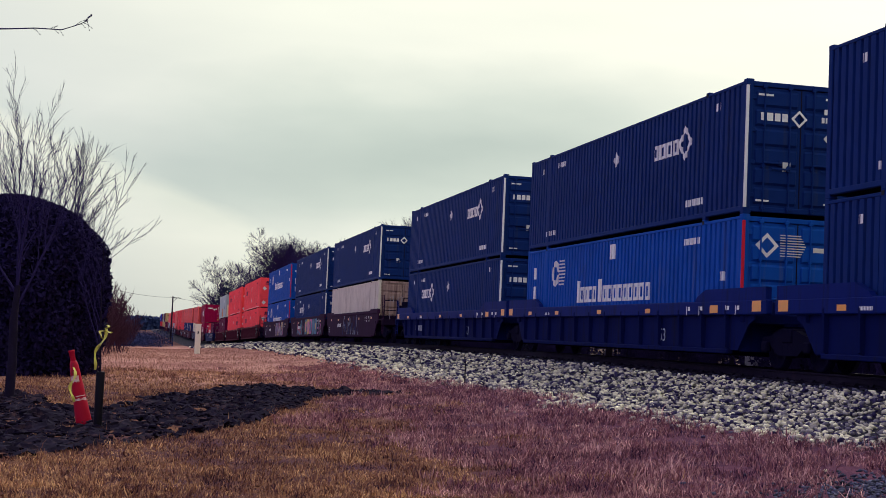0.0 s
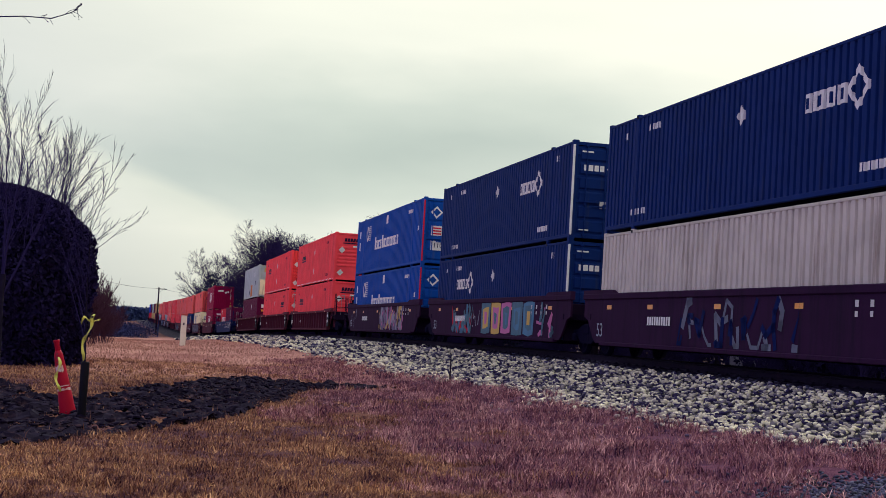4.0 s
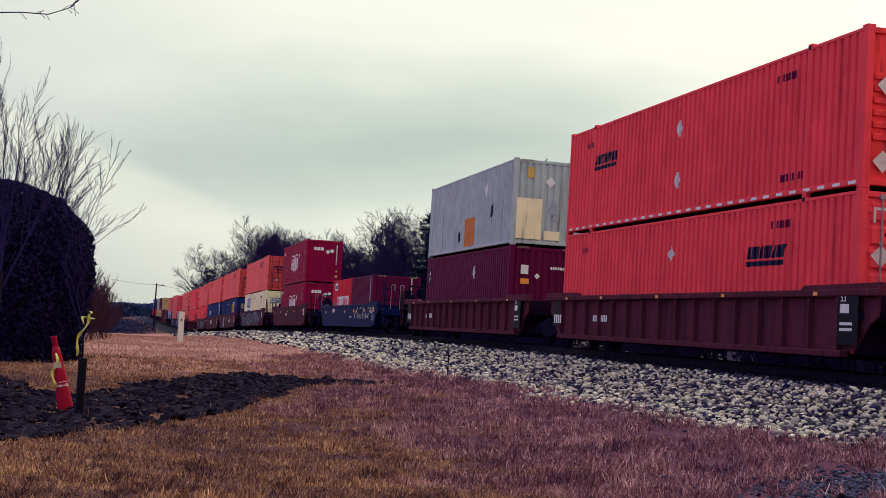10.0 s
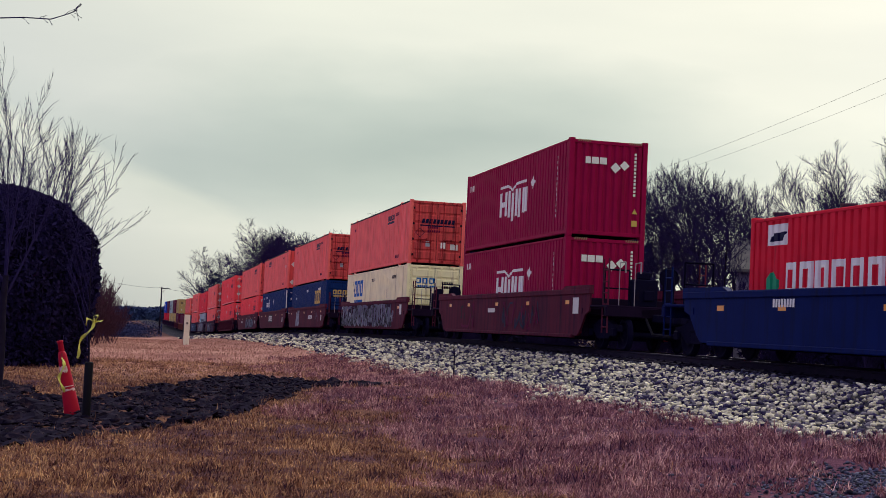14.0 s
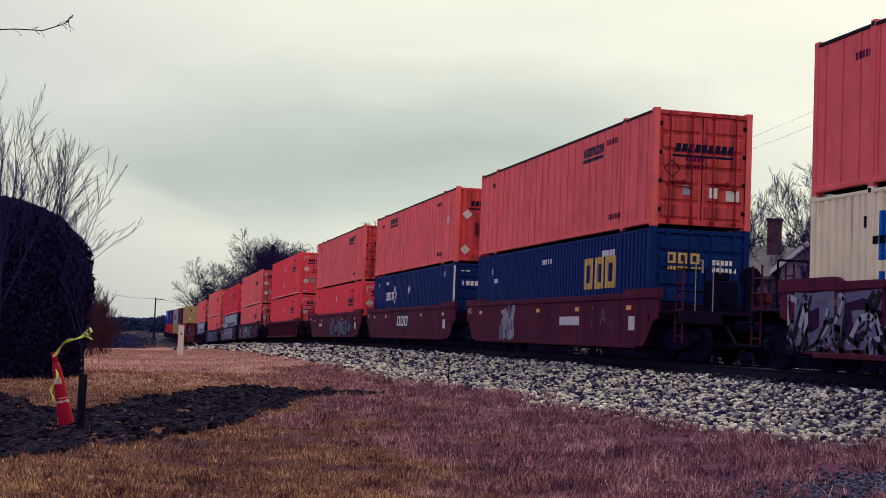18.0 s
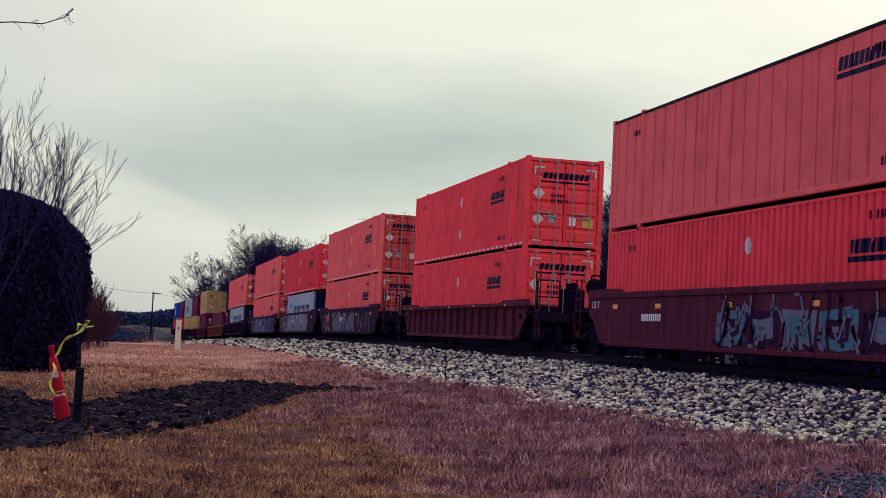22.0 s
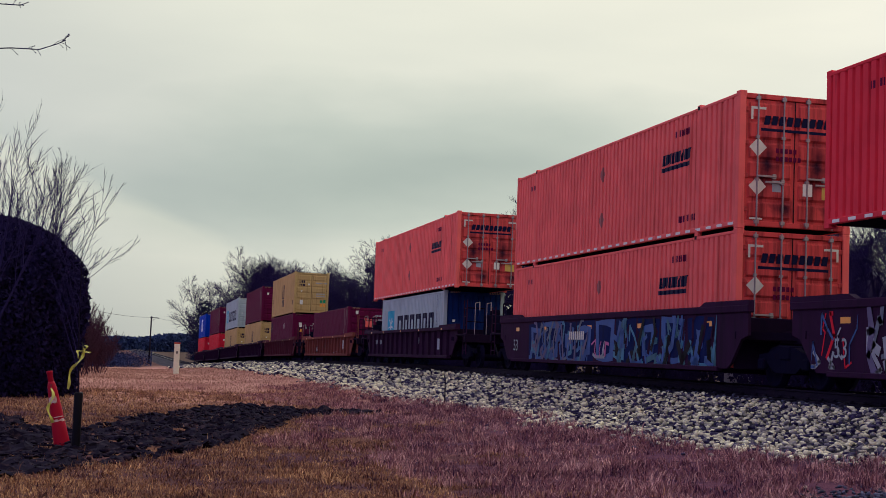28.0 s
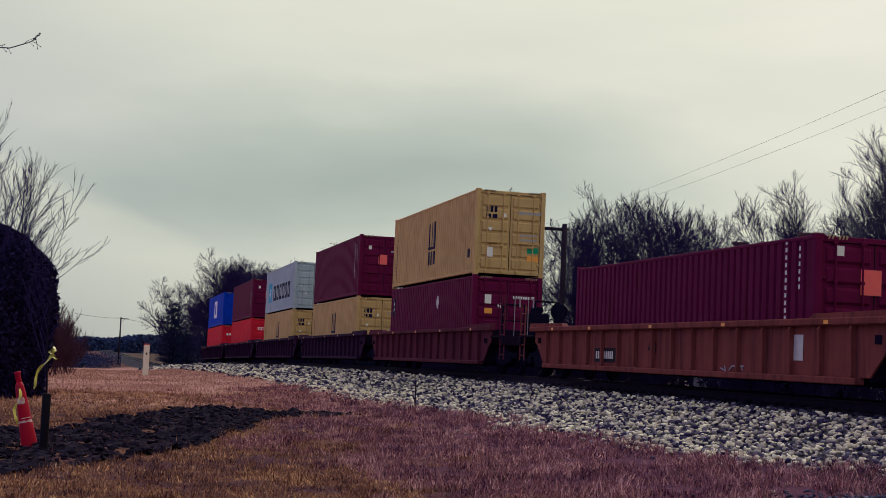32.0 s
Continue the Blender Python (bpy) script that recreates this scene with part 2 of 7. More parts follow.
TEALM = mat("teal_marking", (0.03, 0.26, 0.30), 0.5, grain=0.06, bump=0, spec=0.05)
LILAC = mat("lilac_marking", (0.30, 0.24, 0.42), 0.5, grain=0.06, bump=0, spec=0.05)
ASH = mat("ash_grey_marking", (0.34, 0.38, 0.42), 0.55, grain=0.08, bump=0, spec=0.05)
REFLECT = mat("amber_reflector", (0.85, 0.34, 0.03), 0.3, grain=0.04, bump=0)
RUST_ORANGE = mat("orange_patch", (0.62, 0.22, 0.06), 0.6, grain=0.1, bump=0, spec=0.05)
STEEL = mat("galvanised_bar", (0.30, 0.26, 0.27), 0.5, 0.4, 0.08, bump=0.05)
# grimy steel and underframe, darkened further to carry the shade under the cars
DARKSTEEL = mat("grimy_shaded_steel", (0.006, 0.005, 0.020), 0.85, 0.0, 0.15, 5, (0.018, 0.010, 0.014), 0.12, 2.0, 0.2, 40, spec=0.03)
UNDER = mat("shaded_underframe_grime", (0.005, 0.004, 0.016), 0.9, 0.0, 0.15, 5, bump=0.2, spec=0.02)
RAILTOP = mat("polished_rail", (0.50, 0.48, 0.47), 0.25, 0.9, 0.05, bump=0)
RAILRUST = mat("rusty_rail", (0.015, 0.010, 0.024), 0.8, 0.1, 0.2, 6, (0.032, 0.017, 0.022), 0.2, 3, spec=0.1)
TIE = mat("creosoted_timber", (0.015, 0.011, 0.024), 0.9, 0, 0.2, 4, bump=0.4, obj_var=0.4, spec=0.1)


# ---- mesh helpers ----
class Mesh:
    """Collects faces; every box is chamfered when b is given."""

    def __init__(self):
        self.v, self.f = [], []

    def poly(self, pts):
        k = len(self.v)
        self.v += [tuple(p) for p in pts]
        self.f.append(tuple(range(k, k + len(pts))))
        return self

    def box(self, x0, y0, z0, x1, y1, z1, b=0.0):
        k = len(self.v)
        if not b:
            self.v += [(x, y, z) for z in (z0, z1) for y in (y0, y1) for x in (x0, x1)]
            self.f += [tuple(k + i for i in q) for q in ((0, 2, 3, 1), (4, 5, 7, 6), (0, 1, 5, 4), (2, 6, 7, 3), (0, 4, 6, 2), (1, 3, 7, 5))]
            return self
        lo, hi = (x0, y0, z0), (x1, y1, z1)
        idx = {}
        for c in range(8):
            s = [(c >> a) & 1 for a in range(3)]
            for a in range(3):
                p = [(hi[i] - b if s[i] else lo[i] + b) for i in range(3)]
                p[a] = hi[a] if s[a] else lo[a]
                idx[c, a] = len(self.v)
                self.v.append(tuple(p))
        for a in range(3):
            u, w = (a + 1) % 3, (a + 2) % 3
            for s in (0, 1):
                q = [idx[(s << a) | (i << u) | (j << w), a] for i, j in ((0, 0), (1, 0), (1, 1), (0, 1))]
                self.f.append(tuple(q if s else q[::-1]))
        for a in range(3):
            u, w = (a + 1) % 3, (a + 2) % 3
            for i in (0, 1):
                for j in (0, 1):
                    c0, c1 = (i << u) | (j << w), (1 << a) | (i << u) | (j << w)
                    q = [idx[c0, u], idx[c1, u], idx[c1, w], idx[c0, w]]
                    self.f.append(tuple(q if i ^ j else q[::-1]))
        for c in range(8):
            q = (idx[c, 0], idx[c, 1], idx[c, 2])
            self.f.append(q if bin(c).count("1") % 2 else q[::-1])
        return self

    def prism(self, pts, axis, a, b):
        """pts in the plane across axis ('x': (y, z), 'y': (x, z), 'z': (x, y)), from a to b."""
        put = {"x": lambda p, h: (h, p[0], p[1]), "y": lambda p, h: (p[0], h, p[1]), "z": lambda p, h: (p[0], p[1], h)}[axis]
        k, n = len(self.v), len(pts)
        self.v += [put(p, a) for p in pts] + [put(p, b) for p in pts]
        self.f += [tuple(range(k, k + n)), tuple(range(k + 2 * n - 1, k + n - 1, -1))]
        self.f += [(k + i, k + n + i, k + n + (i + 1) % n, k + (i + 1) % n) for i in range(n)]
        return self

    def tube(self, p, q, r0, r1=None, sides=8, caps=True):
        r1 = r0 if r1 is None else r1
        p, q = Vector(p), Vector(q)
        d = (q - p).normalized()
        u = d.orthogonal().normalized()
        w = d.cross(u)
        k = len(self.v)
        for c, r in ((p, r0), (q, r1)):
            for i in range(sides):
                a = 2 * math.pi * i / sides
                self.v.append(tuple(c + (u * math.cos(a) + w * math.sin(a)) * r))
        self.f += [(k + i, k + (i + 1) % sides, k + sides + (i + 1) % sides, k + sides + i) for i in range(sides)]
        if caps:
            self.f += [tuple(range(k + sides - 1, k - 1, -1)), tuple(range(k + sides, k + 2 * sides))]
        return self

    def lathe(self, pts, sides=20, axis="z"):
        """pts: (radius, height) from one end to the other."""
        k, n = len(self.v), len(pts)
        for r, h in pts:
            for i in range(sides):
                a = 2 * math.pi * i / sides
                c, s = r * math.cos(a), r * math.sin(a)
                self.v.append((c, s, h) if axis == "z" else (h, c, s))
        for j in range(n - 1):
            for i in range(sides):
                self.f.append((k + j * sides + i, k + j * sides + (i + 1) % sides, k + (j + 1) * sides + (i + 1) % sides, k + (j + 1) * sides + i))
        self.f += [tuple(range(k + sides - 1, k - 1, -1)), tuple(range(k + (n - 1) * sides, k + n * sides))]
        return self

    def data(self, name, material, smooth=False, fix=True):
        me = bpy.data.meshes.new(name)
        me.from_pydata(self.v, [], self.f)
        if fix:
            bm = bmesh.new()
            bm.from_mesh(me)
            bmesh.ops.recalc_face_normals(bm, faces=bm.faces)
            bm.to_mesh(me)
            bm.free()
        me.materials.append(material)
        if smooth:
            me.polygons.foreach_set("use_smooth", [True] * len(me.polygons))
        return me


def part(name, mesh, material, parent, label="", smooth=False, fix=True):
    """One mesh object under a thing or a part."""
    data = mesh.data(name, material, smooth, fix) if isinstance(mesh, Mesh) else mesh
    ob = new(name, data)
    ob.parent = parent
    return tagged(ob, label) if label else ob


def thing(name, label, category, group="", kind=""):
    return tagged(new(name), label, category, group, kind)


def lettering(text, h, material, parent):
    """Flat letters as a mesh, in the xy plane."""
    cu = bpy.data.curves.new("lettering", "FONT")
    cu.body, cu.size = text, h / 0.69
    tmp = bpy.data.objects.new("lettering", cu)
    me = bpy.data.meshes.new_from_object(tmp)
    bpy.data.objects.remove(tmp)
    me.materials.clear()
    me.materials.append(material)
    ob = new("lettering", me)
    ob.parent = parent
    return ob


class Group(list):
    """Several polygons that make one mark."""


def put_marks(root, shapes, material, emit, name):
    """Large blocks become parts of their own; rows of small bars stay one mesh."""
    def size(g):
        vs = [p[1] for q in (g if isinstance(g, Group) else [g]) for p in q]
        return max(vs) - min(vs)
    if not shapes:
        return
    alone = [g for g in shapes if size(g) >= 0.19]
    rest = [g for g in shapes if size(g) < 0.19]
    if len(alone) > 40:
        alone, rest = [], shapes
    for g in alone:
        m = Mesh()
        for q in (g if isinstance(g, Group) else [g]):
            emit(m, q)
        if m.v:
            part(name, m, material, root, fix=False)
    m = Mesh()
    for g in rest:
        for q in (g if isinstance(g, Group) else [g]):
            emit(m, q)
    if m.v:
        o = part(name if len(rest) == 1 else "small_" + name, m, material, root, fix=False)
        if len(rest) > 1:
            o["kind"] = "stuff"


CACHE = {}


def cached(key, make):
    if key not in CACHE:
        CACHE[key] = make()
    return CACHE[key]


# ---- the lie of the land ----
TRACK_X, TOP_Z, BOX_H = 13.795, 6.15, 2.896
def dip(y):
    """How far the line falls away with distance."""
    if y < 30:
        return 0.0
    if y < 150:
        return 0.98e-4 * (y - 30) ** 2
    e = min(y, 270) - 150
    return 1.41 + 0.0235 * e - 0.98e-4 * e * e


def bend(y):
    return -0.51e-4 * (min(max(y, 30), 170) - 30) ** 2


PROFILE = [(-400, -1.6), (-60, -1.3), (-8, -1.18), (4, -1.15), (6.2, -1.03), (8.2, -0.84), (9.6, -0.74), (11.9, -0.30), (12.2, -0.24), (15.5, -0.24), (17.8, -0.95), (24, -1.0), (60, -0.4), (150, 3), (700, 12)]
PX, PZ = [p[0] for p in PROFILE], [p[1] for p in PROFILE]


def ground_z(x, y):
    z = float(np.interp(x - bend(y), PX, PZ)) - dip(y)
    return z + 0.06 * noise.noise((x * 0.16, y * 0.12, 0.3)) * (1 if x < 9 or x > 18 else 0.1)


# ---- ground ----
def ground_material():
    m = bpy.data.materials.new("dry_winter_lawn")
    m.use_nodes = True
    n, l = m.node_tree.nodes, m.node_tree.links
    b = n["Principled BSDF"]
    b.inputs["Roughness"].default_value = 0.95
    b.inputs["Specular IOR Level"].default_value = 0.03
    co = n.new("ShaderNodeTexCoord")
    sep = n.new("ShaderNodeSeparateXYZ")
    l.new(co.outputs["Object"], sep.inputs["Vector"])

    def tex(scale, detail=5, rough=0.6):
        t = n.new("ShaderNodeTexNoise")
        t.inputs["Scale"].default_value, t.inputs["Detail"].default_value, t.inputs["Roughness"].default_value = scale, detail, rough
        l.new(co.outputs["Object"], t.inputs["Vector"])
        return t.outputs["Fac"]

    def math_node(op, a, c):
        k = n.new("ShaderNodeMath")
        k.operation = op
        for i, v in enumerate((a, c)):
            if hasattr(v, "is_linked"):
                l.new(v, k.inputs[i])
            else:
                k.inputs[i].default_value = v
        return k.outputs[0]

    def ramp(v, a, c):
        r = n.new("ShaderNodeMapRange")
        r.inputs["From Min"].default_value, r.inputs["From Max"].default_value = a, c
        l.new(v, r.inputs["Value"])
        return r.outputs["Result"]

    def mix(f, a, c):
        x = n.new("ShaderNodeMix")
        x.data_type = "RGBA"
        l.new(f, x.inputs[0])
        for i, v in ((6, a), (7, c)):
            if hasattr(v, "is_linked"):
                l.new(v, x.inputs[i])
            else:
                x.inputs[i].default_value = (*v, 1)
        return x.outputs[2]
    fine, mid, broad = tex(38), tex(4.5), tex(0.55)
    lawn = mix(ramp(mid, 0.35, 0.65), (0.105, 0.045, 0.034), (0.205, 0.098, 0.046))
    lawn = mix(ramp(broad, 0.42, 0.62), lawn, (0.075, 0.032, 0.046))
    weeds = mix(ramp(mid, 0.35, 0.65), (0.062, 0.023, 0.052), (0.16, 0.062, 0.088))
    x_soft = math_node("ADD", math_node("SUBTRACT", sep.outputs["X"], math_node("MULTIPLY", sep.outputs["Y"], 0.05)), math_node("MULTIPLY", broad, 3.0))
    near = mix(ramp(x_soft, 3.2, 7.2), lawn, weeds)
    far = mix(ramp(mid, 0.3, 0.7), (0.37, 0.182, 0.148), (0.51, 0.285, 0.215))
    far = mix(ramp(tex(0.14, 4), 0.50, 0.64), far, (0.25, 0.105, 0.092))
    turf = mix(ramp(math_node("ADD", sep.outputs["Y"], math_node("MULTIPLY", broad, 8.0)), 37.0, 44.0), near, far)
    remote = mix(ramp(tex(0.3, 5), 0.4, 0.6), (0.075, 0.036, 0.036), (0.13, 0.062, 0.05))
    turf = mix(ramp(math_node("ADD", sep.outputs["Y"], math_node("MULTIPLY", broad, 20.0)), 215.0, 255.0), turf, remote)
    # dark ground colour stands in for shade in the gaps between stones
    grit = mix(ramp(fine, 0.35, 0.65), (0.018, 0.017, 0.030), (0.060, 0.055, 0.070))
    edge = math_node("ADD", sep.outputs["X"], math_node("MULTIPLY", mid, 1.2))
    turf = mix(ramp(edge, 9.3, 9.6), turf, grit)
    beyond = mix(ramp(mid, 0.3, 0.7), (0.060, 0.040, 0.035), (0.10, 0.065, 0.05))
    turf = mix(ramp(sep.outputs["X"], 16.5, 18.5), turf, beyond)
    v = n.new("ShaderNodeMapRange")
    v.inputs["To Min"].default_value, v.inputs["To Max"].default_value = 0.55, 1.45
    l.new(fine, v.inputs["Value"])
    hs = n.new("ShaderNodeHueSaturation")
    l.new(turf, hs.inputs["Color"])
    l.new(v.outputs["Result"], hs.inputs["Value"])
    l.new(hs.outputs["Color"], b.inputs["Base Color"])
    bp = n.new("ShaderNodeBump")
    bp.inputs["Strength"].default_value, bp.inputs["Distance"].default_value = 0.7, 0.05
    l.new(fine, bp.inputs["Height"])
    l.new(bp.outputs["Normal"], b.inputs["Normal"])
    return m


GROUND = ground_material()
SOIL = mat("turned_dark_soil", (0.0105, 0.0075, 0.019), 0.95, 0, 0.35, 9, (0.075, 0.040, 0.045), 0.25, 4.0, 1.0, 22, spec=0.04)
def stone_material(name, joined):
    """Cream and grey stones; a good share of blue-black ones deepens the gaps' shade."""
    m = mat(name, (0.4, 0.38, 0.34), 0.85, 0, 0.2, 14, bump=0.5, bump_scale=50, spec=0.08)
    n, l = m.node_tree.nodes, m.node_tree.links
    src = n.new("ShaderNodeNewGeometry").outputs["Random Per Island"] if joined else n.new("ShaderNodeObjectInfo").outputs["Random"]
    r = n.new("ShaderNodeValToRGB")
    e = r.color_ramp.elements
    e[0].color, e[1].color = (0.016, 0.012, 0.046, 1), (0.93, 0.86, 0.60, 1)
    for p, c in ((0.24, (0.048, 0.038, 0.098)), (0.40, (0.24, 0.215, 0.23)), (0.66, (0.62, 0.555, 0.40))):
        e.new(p).color = (*c, 1)
    l.new(src, r.inputs["Fac"])
    old = n["Principled BSDF"].inputs["Base Color"].links[0].from_node
    l.new(r.outputs["Color"], old.inputs["Color"])
    return m


STONE, STONE_P = stone_material("mixed_ballast_stone", True), stone_material("mixed_ballast_stone_single", False)


def grid_object(name, xs, ys, height, material):
    v = [(x, y, height(x, y)) for y in ys for x in xs]
    nx = len(xs)
    f = [(j * nx + i, j * nx + i + 1, (j + 1) * nx + i + 1, (j + 1) * nx + i) for j in range(len(ys) - 1) for i in range(nx - 1)]
    me = bpy.data.meshes.new(name)
    me.from_pydata(v, [], f)
    me.materials.append(material)
    me.polygons.foreach_set("use_smooth", [True] * len(me.polygons))
    return new(name, me)


gxs = [-500, -250, -120, -70, -45, -30, -22, -16] + [round(-12 + 0.3 * i, 2) for i in range(108)] + [21, 23, 26, 30, 36, 45, 60, 80, 110, 150, 220, 350, 700]
gys = [-150, -60, -25, -8, 0, 4, 7] + [round(9 + 0.35 * i, 2) for i in range(118)] + [51 + 1.5 * i for i in range(50)] + [130 + 8 * i for i in range(20)] + [300, 350, 420, 550, 800, 1200, 2500]
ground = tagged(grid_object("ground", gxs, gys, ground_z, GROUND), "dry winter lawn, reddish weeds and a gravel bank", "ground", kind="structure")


# ---- track ----
track = tagged(new("railway_track"), "single railway track of rusty rails on dark ties", "railway track", kind="structure")
TRACK_YS = [-40, -10, 10, 20, 30] + [30 + 6 * i for i in range(1, 41)] + [300, 400, 600]


def rail(x):
    prof = [(-0.07, -0.178), (0.07, -0.178), (0.07, -0.162), (0.012, -0.145), (0.010, -0.045), (0.036, -0.035), (0.036, -0.006), (0.028, 0.0), (-0.028, 0.0), (-0.036, -0.006), (-0.036, -0.035), (-0.010, -0.045), (-0.012, -0.145), (-0.07, -0.162)]
    m, k = Mesh(), len(prof)
    for y in TRACK_YS:
        m.v += [(x + p[0] + bend(y), y, p[1] - dip(y)) for p in prof]
    for j in range(len(TRACK_YS) - 1):
        for i in range(k):
            m.f.append((j * k + i, j * k + (i + 1) % k, (j + 1) * k + (i + 1) % k, (j + 1) * k + i))
    r = part("rail", m, RAILRUST, track)
    t = Mesh()
    for y in TRACK_YS:
        t.v += [(x - 0.026 + bend(y), y, 0.003 - dip(y)), (x + 0.026 + bend(y), y, 0.003 - dip(y))]
    t.f = [(2 * j, 2 * j + 1, 2 * j + 3, 2 * j + 2) for j in range(len(TRACK_YS) - 1)]
    part("running_surface", t, RAILTOP, r, "polished steel running surface", fix=False)


for x in (TRACK_X - 0.753, TRACK_X + 0.753):
    rail(x)
tie_mesh = Mesh().box(-1.3, -0.115, -0.178, 1.3, 0.115, 0.0, 0.012).data("tie", TIE)
plate_mesh = Mesh().box(-0.18, -0.09, 0, 0.18, 0.09, 0.02, 0.005).box(-0.12, -0.03, 0.02, -0.08, 0.03, 0.05).box(0.08, -0.03, 0.02, 0.12, 0.03, 0.05).data("tie_plate", RAILRUST)
rt = random.Random(4)
for i in range(230):
    y = 14 + i * 0.53
    o = part("tie", tie_mesh, TIE, track)
    o.location = (TRACK_X + bend(y) + rt.uniform(-0.04, 0.04), y, -0.182 - dip(y))
    o.rotation_euler.z = rt.uniform(-0.015, 0.015)
    if y < 60:
        p = part("tie_plate", plate_mesh, RAILRUST, o)
        p.location = (-0.753, 0, 0.001)


# ---- ballast ----
def stone_shape(rnd):
    t = (1 + 5 ** 0.5) / 2
    base = [(-1, t, 0), (1, t, 0), (-1, -t, 0), (1, -t, 0), (0, -1, t), (0, 1, t), (0, -1, -t), (0, 1, -t), (t, 0, -1), (t, 0, 1), (-t, 0, -1), (-t, 0, 1)]
    v = np.array(base) / np.hypot(1, t)
    return v * np.array([[rnd.uniform(0.62, 1.15)] for _ in base]) * np.array([rnd.uniform(0.8, 1.35), rnd.uniform(0.7, 1.1), rnd.uniform(0.55, 0.85)])


ICO = [(0, 11, 5), (0, 5, 1), (0, 1, 7), (0, 7, 10), (0, 10, 11), (1, 5, 9), (5, 11, 4), (11, 10, 2), (10, 7, 6), (7, 1, 8), (3, 9, 4), (3, 4, 2), (3, 2, 6), (3, 6, 8), (3, 8, 9), (4, 9, 5), (2, 4, 11), (6, 2, 10), (8, 6, 7), (9, 8, 1)]


def soup(name, verts, faces, material, smooth=False):
    """A mesh from arrays: verts (n, 3), faces (m, k) of one corner count."""
    me = bpy.data.meshes.new(name)
    k = faces.shape[1]
    me.vertices.add(len(verts))
    me.vertices.foreach_set("co", verts.astype(np.float32).ravel())
    me.loops.add(faces.size)
    me.loops.foreach_set("vertex_index", faces.astype(np.int32).ravel())
    me.polygons.add(len(faces))
    me.polygons.foreach_set("loop_start", np.arange(0, faces.size, k, dtype=np.int32))
    me.polygons.foreach_set("loop_total", np.full(len(faces), k, dtype=np.int32))
    me.update(calc_edges=True)
    me.materials.append(material)
    return me


def bank_edge(y):
    base = float(np.interp(y, [10, 15.5, 17, 18.5, 19.7, 21.5, 23.2, 24.6, 25.4, 26.6, 29.5, 33.7, 39, 44, 60, 120], [10.3, 9.6, 9.1, 8.75, 8.45, 8.5, 8.7, 8.5, 8.1, 8.6, 8.95, 8.25, 7.9, 7.8, 8.4, 9.2]))
    return base + 0.3 * noise.noise((0.4, y * 0.35, 2.0)) + 0.30 * noise.noise((1.4, y * 1.3, 5.0))


ballast = tagged(new("ballast"), "bank of pale crushed stone beside the rails", "ballast", kind="structure")
shapes = [stone_shape(random.Random(100 + i)) for i in range(24)]
single = [soup("stone", s, np.array(ICO), STONE_P) for s in shapes[:8]]
rs = random.Random(7)
vs, fs, count, singles = [], [], 0, 0
spots = []
for y0, y1, per, size in ((12, 20, 160, 0.043), (20, 30, 140, 0.045), (30, 45, 78, 0.054), (45, 70, 36, 0.072), (70, 110, 15, 0.10), (110, 190, 6, 0.15)):
    for _ in range(int((y1 - y0) * 4.6 * per)):
        y = rs.uniform(y0, y1)
        x = rs.uniform(7.0, 12.75)
        e = bank_edge(y)
        if x < e and rs.random() > math.exp((x - e) / 0.16) * 0.9:
            continue
        if x > 12.18 + 0.25 * noise.noise((3.1, y * 0.9, 1.0)):     # sparser dark gravel along the ends of the ties
            if rs.random() < 0.5:
                spots.append((x, y, -size * rs.uniform(0.4, 0.9)))
            continue
        spots.append((x, y, size * rs.uniform(0.55, 1.45)))
for _ in range(5200):   # stony patch by the lawn
    a, r = rs.uniform(0, 6.28), rs.gauss(0, 0.75)
    spots.append((8.1 + r * math.cos(a) * 1.5, 12.3 + r * math.sin(a) * 0.95, -0.026 * rs.uniform(0.5, 1.3)))
for _ in range(45):    # strays in the weeds
    spots.append((rs.uniform(6.5, 10), rs.uniform(13, 26), 0.035 * rs.uniform(0.5, 1.4)))
for _ in range(2600):   # between and beyond the rails
    spots.append((rs.uniform(12.45, 16.2), rs.uniform(14, 70), -0.05 * rs.uniform(0.6, 1.4)))
dark = []
for x, y, r in spots:
    gravel, r = r < 0, abs(r)
    k = rs.randrange(24)
    a = rs.uniform(0, 6.28)
    z = ground_z(x + bend(y), y) + r * rs.uniform(-0.2, 0.75)
    if singles < 300 and 17.5 < y < 21 and 9.9 < x < 11.4:
        o = part("stone", single[k % 8], STONE_P, ballast)
        o.location, o.scale = (x, y, z), (r, r, r)
        o.rotation_euler = (rs.uniform(-0.4, 0.4), rs.uniform(-0.4, 0.4), a)
        singles += 1
        continue
    s = shapes[k]
    c, d = math.cos(a), math.sin(a)
    (dark if gravel else vs).append(np.stack([s[:, 0] * c - s[:, 1] * d, s[:, 0] * d + s[:, 1] * c, s[:, 2] + s[:, 0] * rs.uniform(-0.3, 0.3)], 1) * r + np.array([x + bend(y), y, z]))
ico = np.array(ICO)
all_faces = (ico[None] + 12 * np.arange(len(vs))[:, None, None]).reshape(-1, 3)
tagged(part("stone_bed", soup("stone_bed", np.concatenate(vs), all_faces, STONE), STONE, ballast), kind="stuff")
GRAVEL = mat("dark_blue_gravel", (0.062, 0.064, 0.105), 0.85, 0, 0.2, 20, (0.22, 0.20, 0.19), 0.2, 8, 0.4, 60, island=0.8, spec=0.1)
tagged(part("gravel", soup("gravel", np.concatenate(dark), (ico[None] + 12 * np.arange(len(dark))[:, None, None]).reshape(-1, 3), GRAVEL), GRAVEL, ballast, "patch of dark bluish gravel"), kind="stuff")


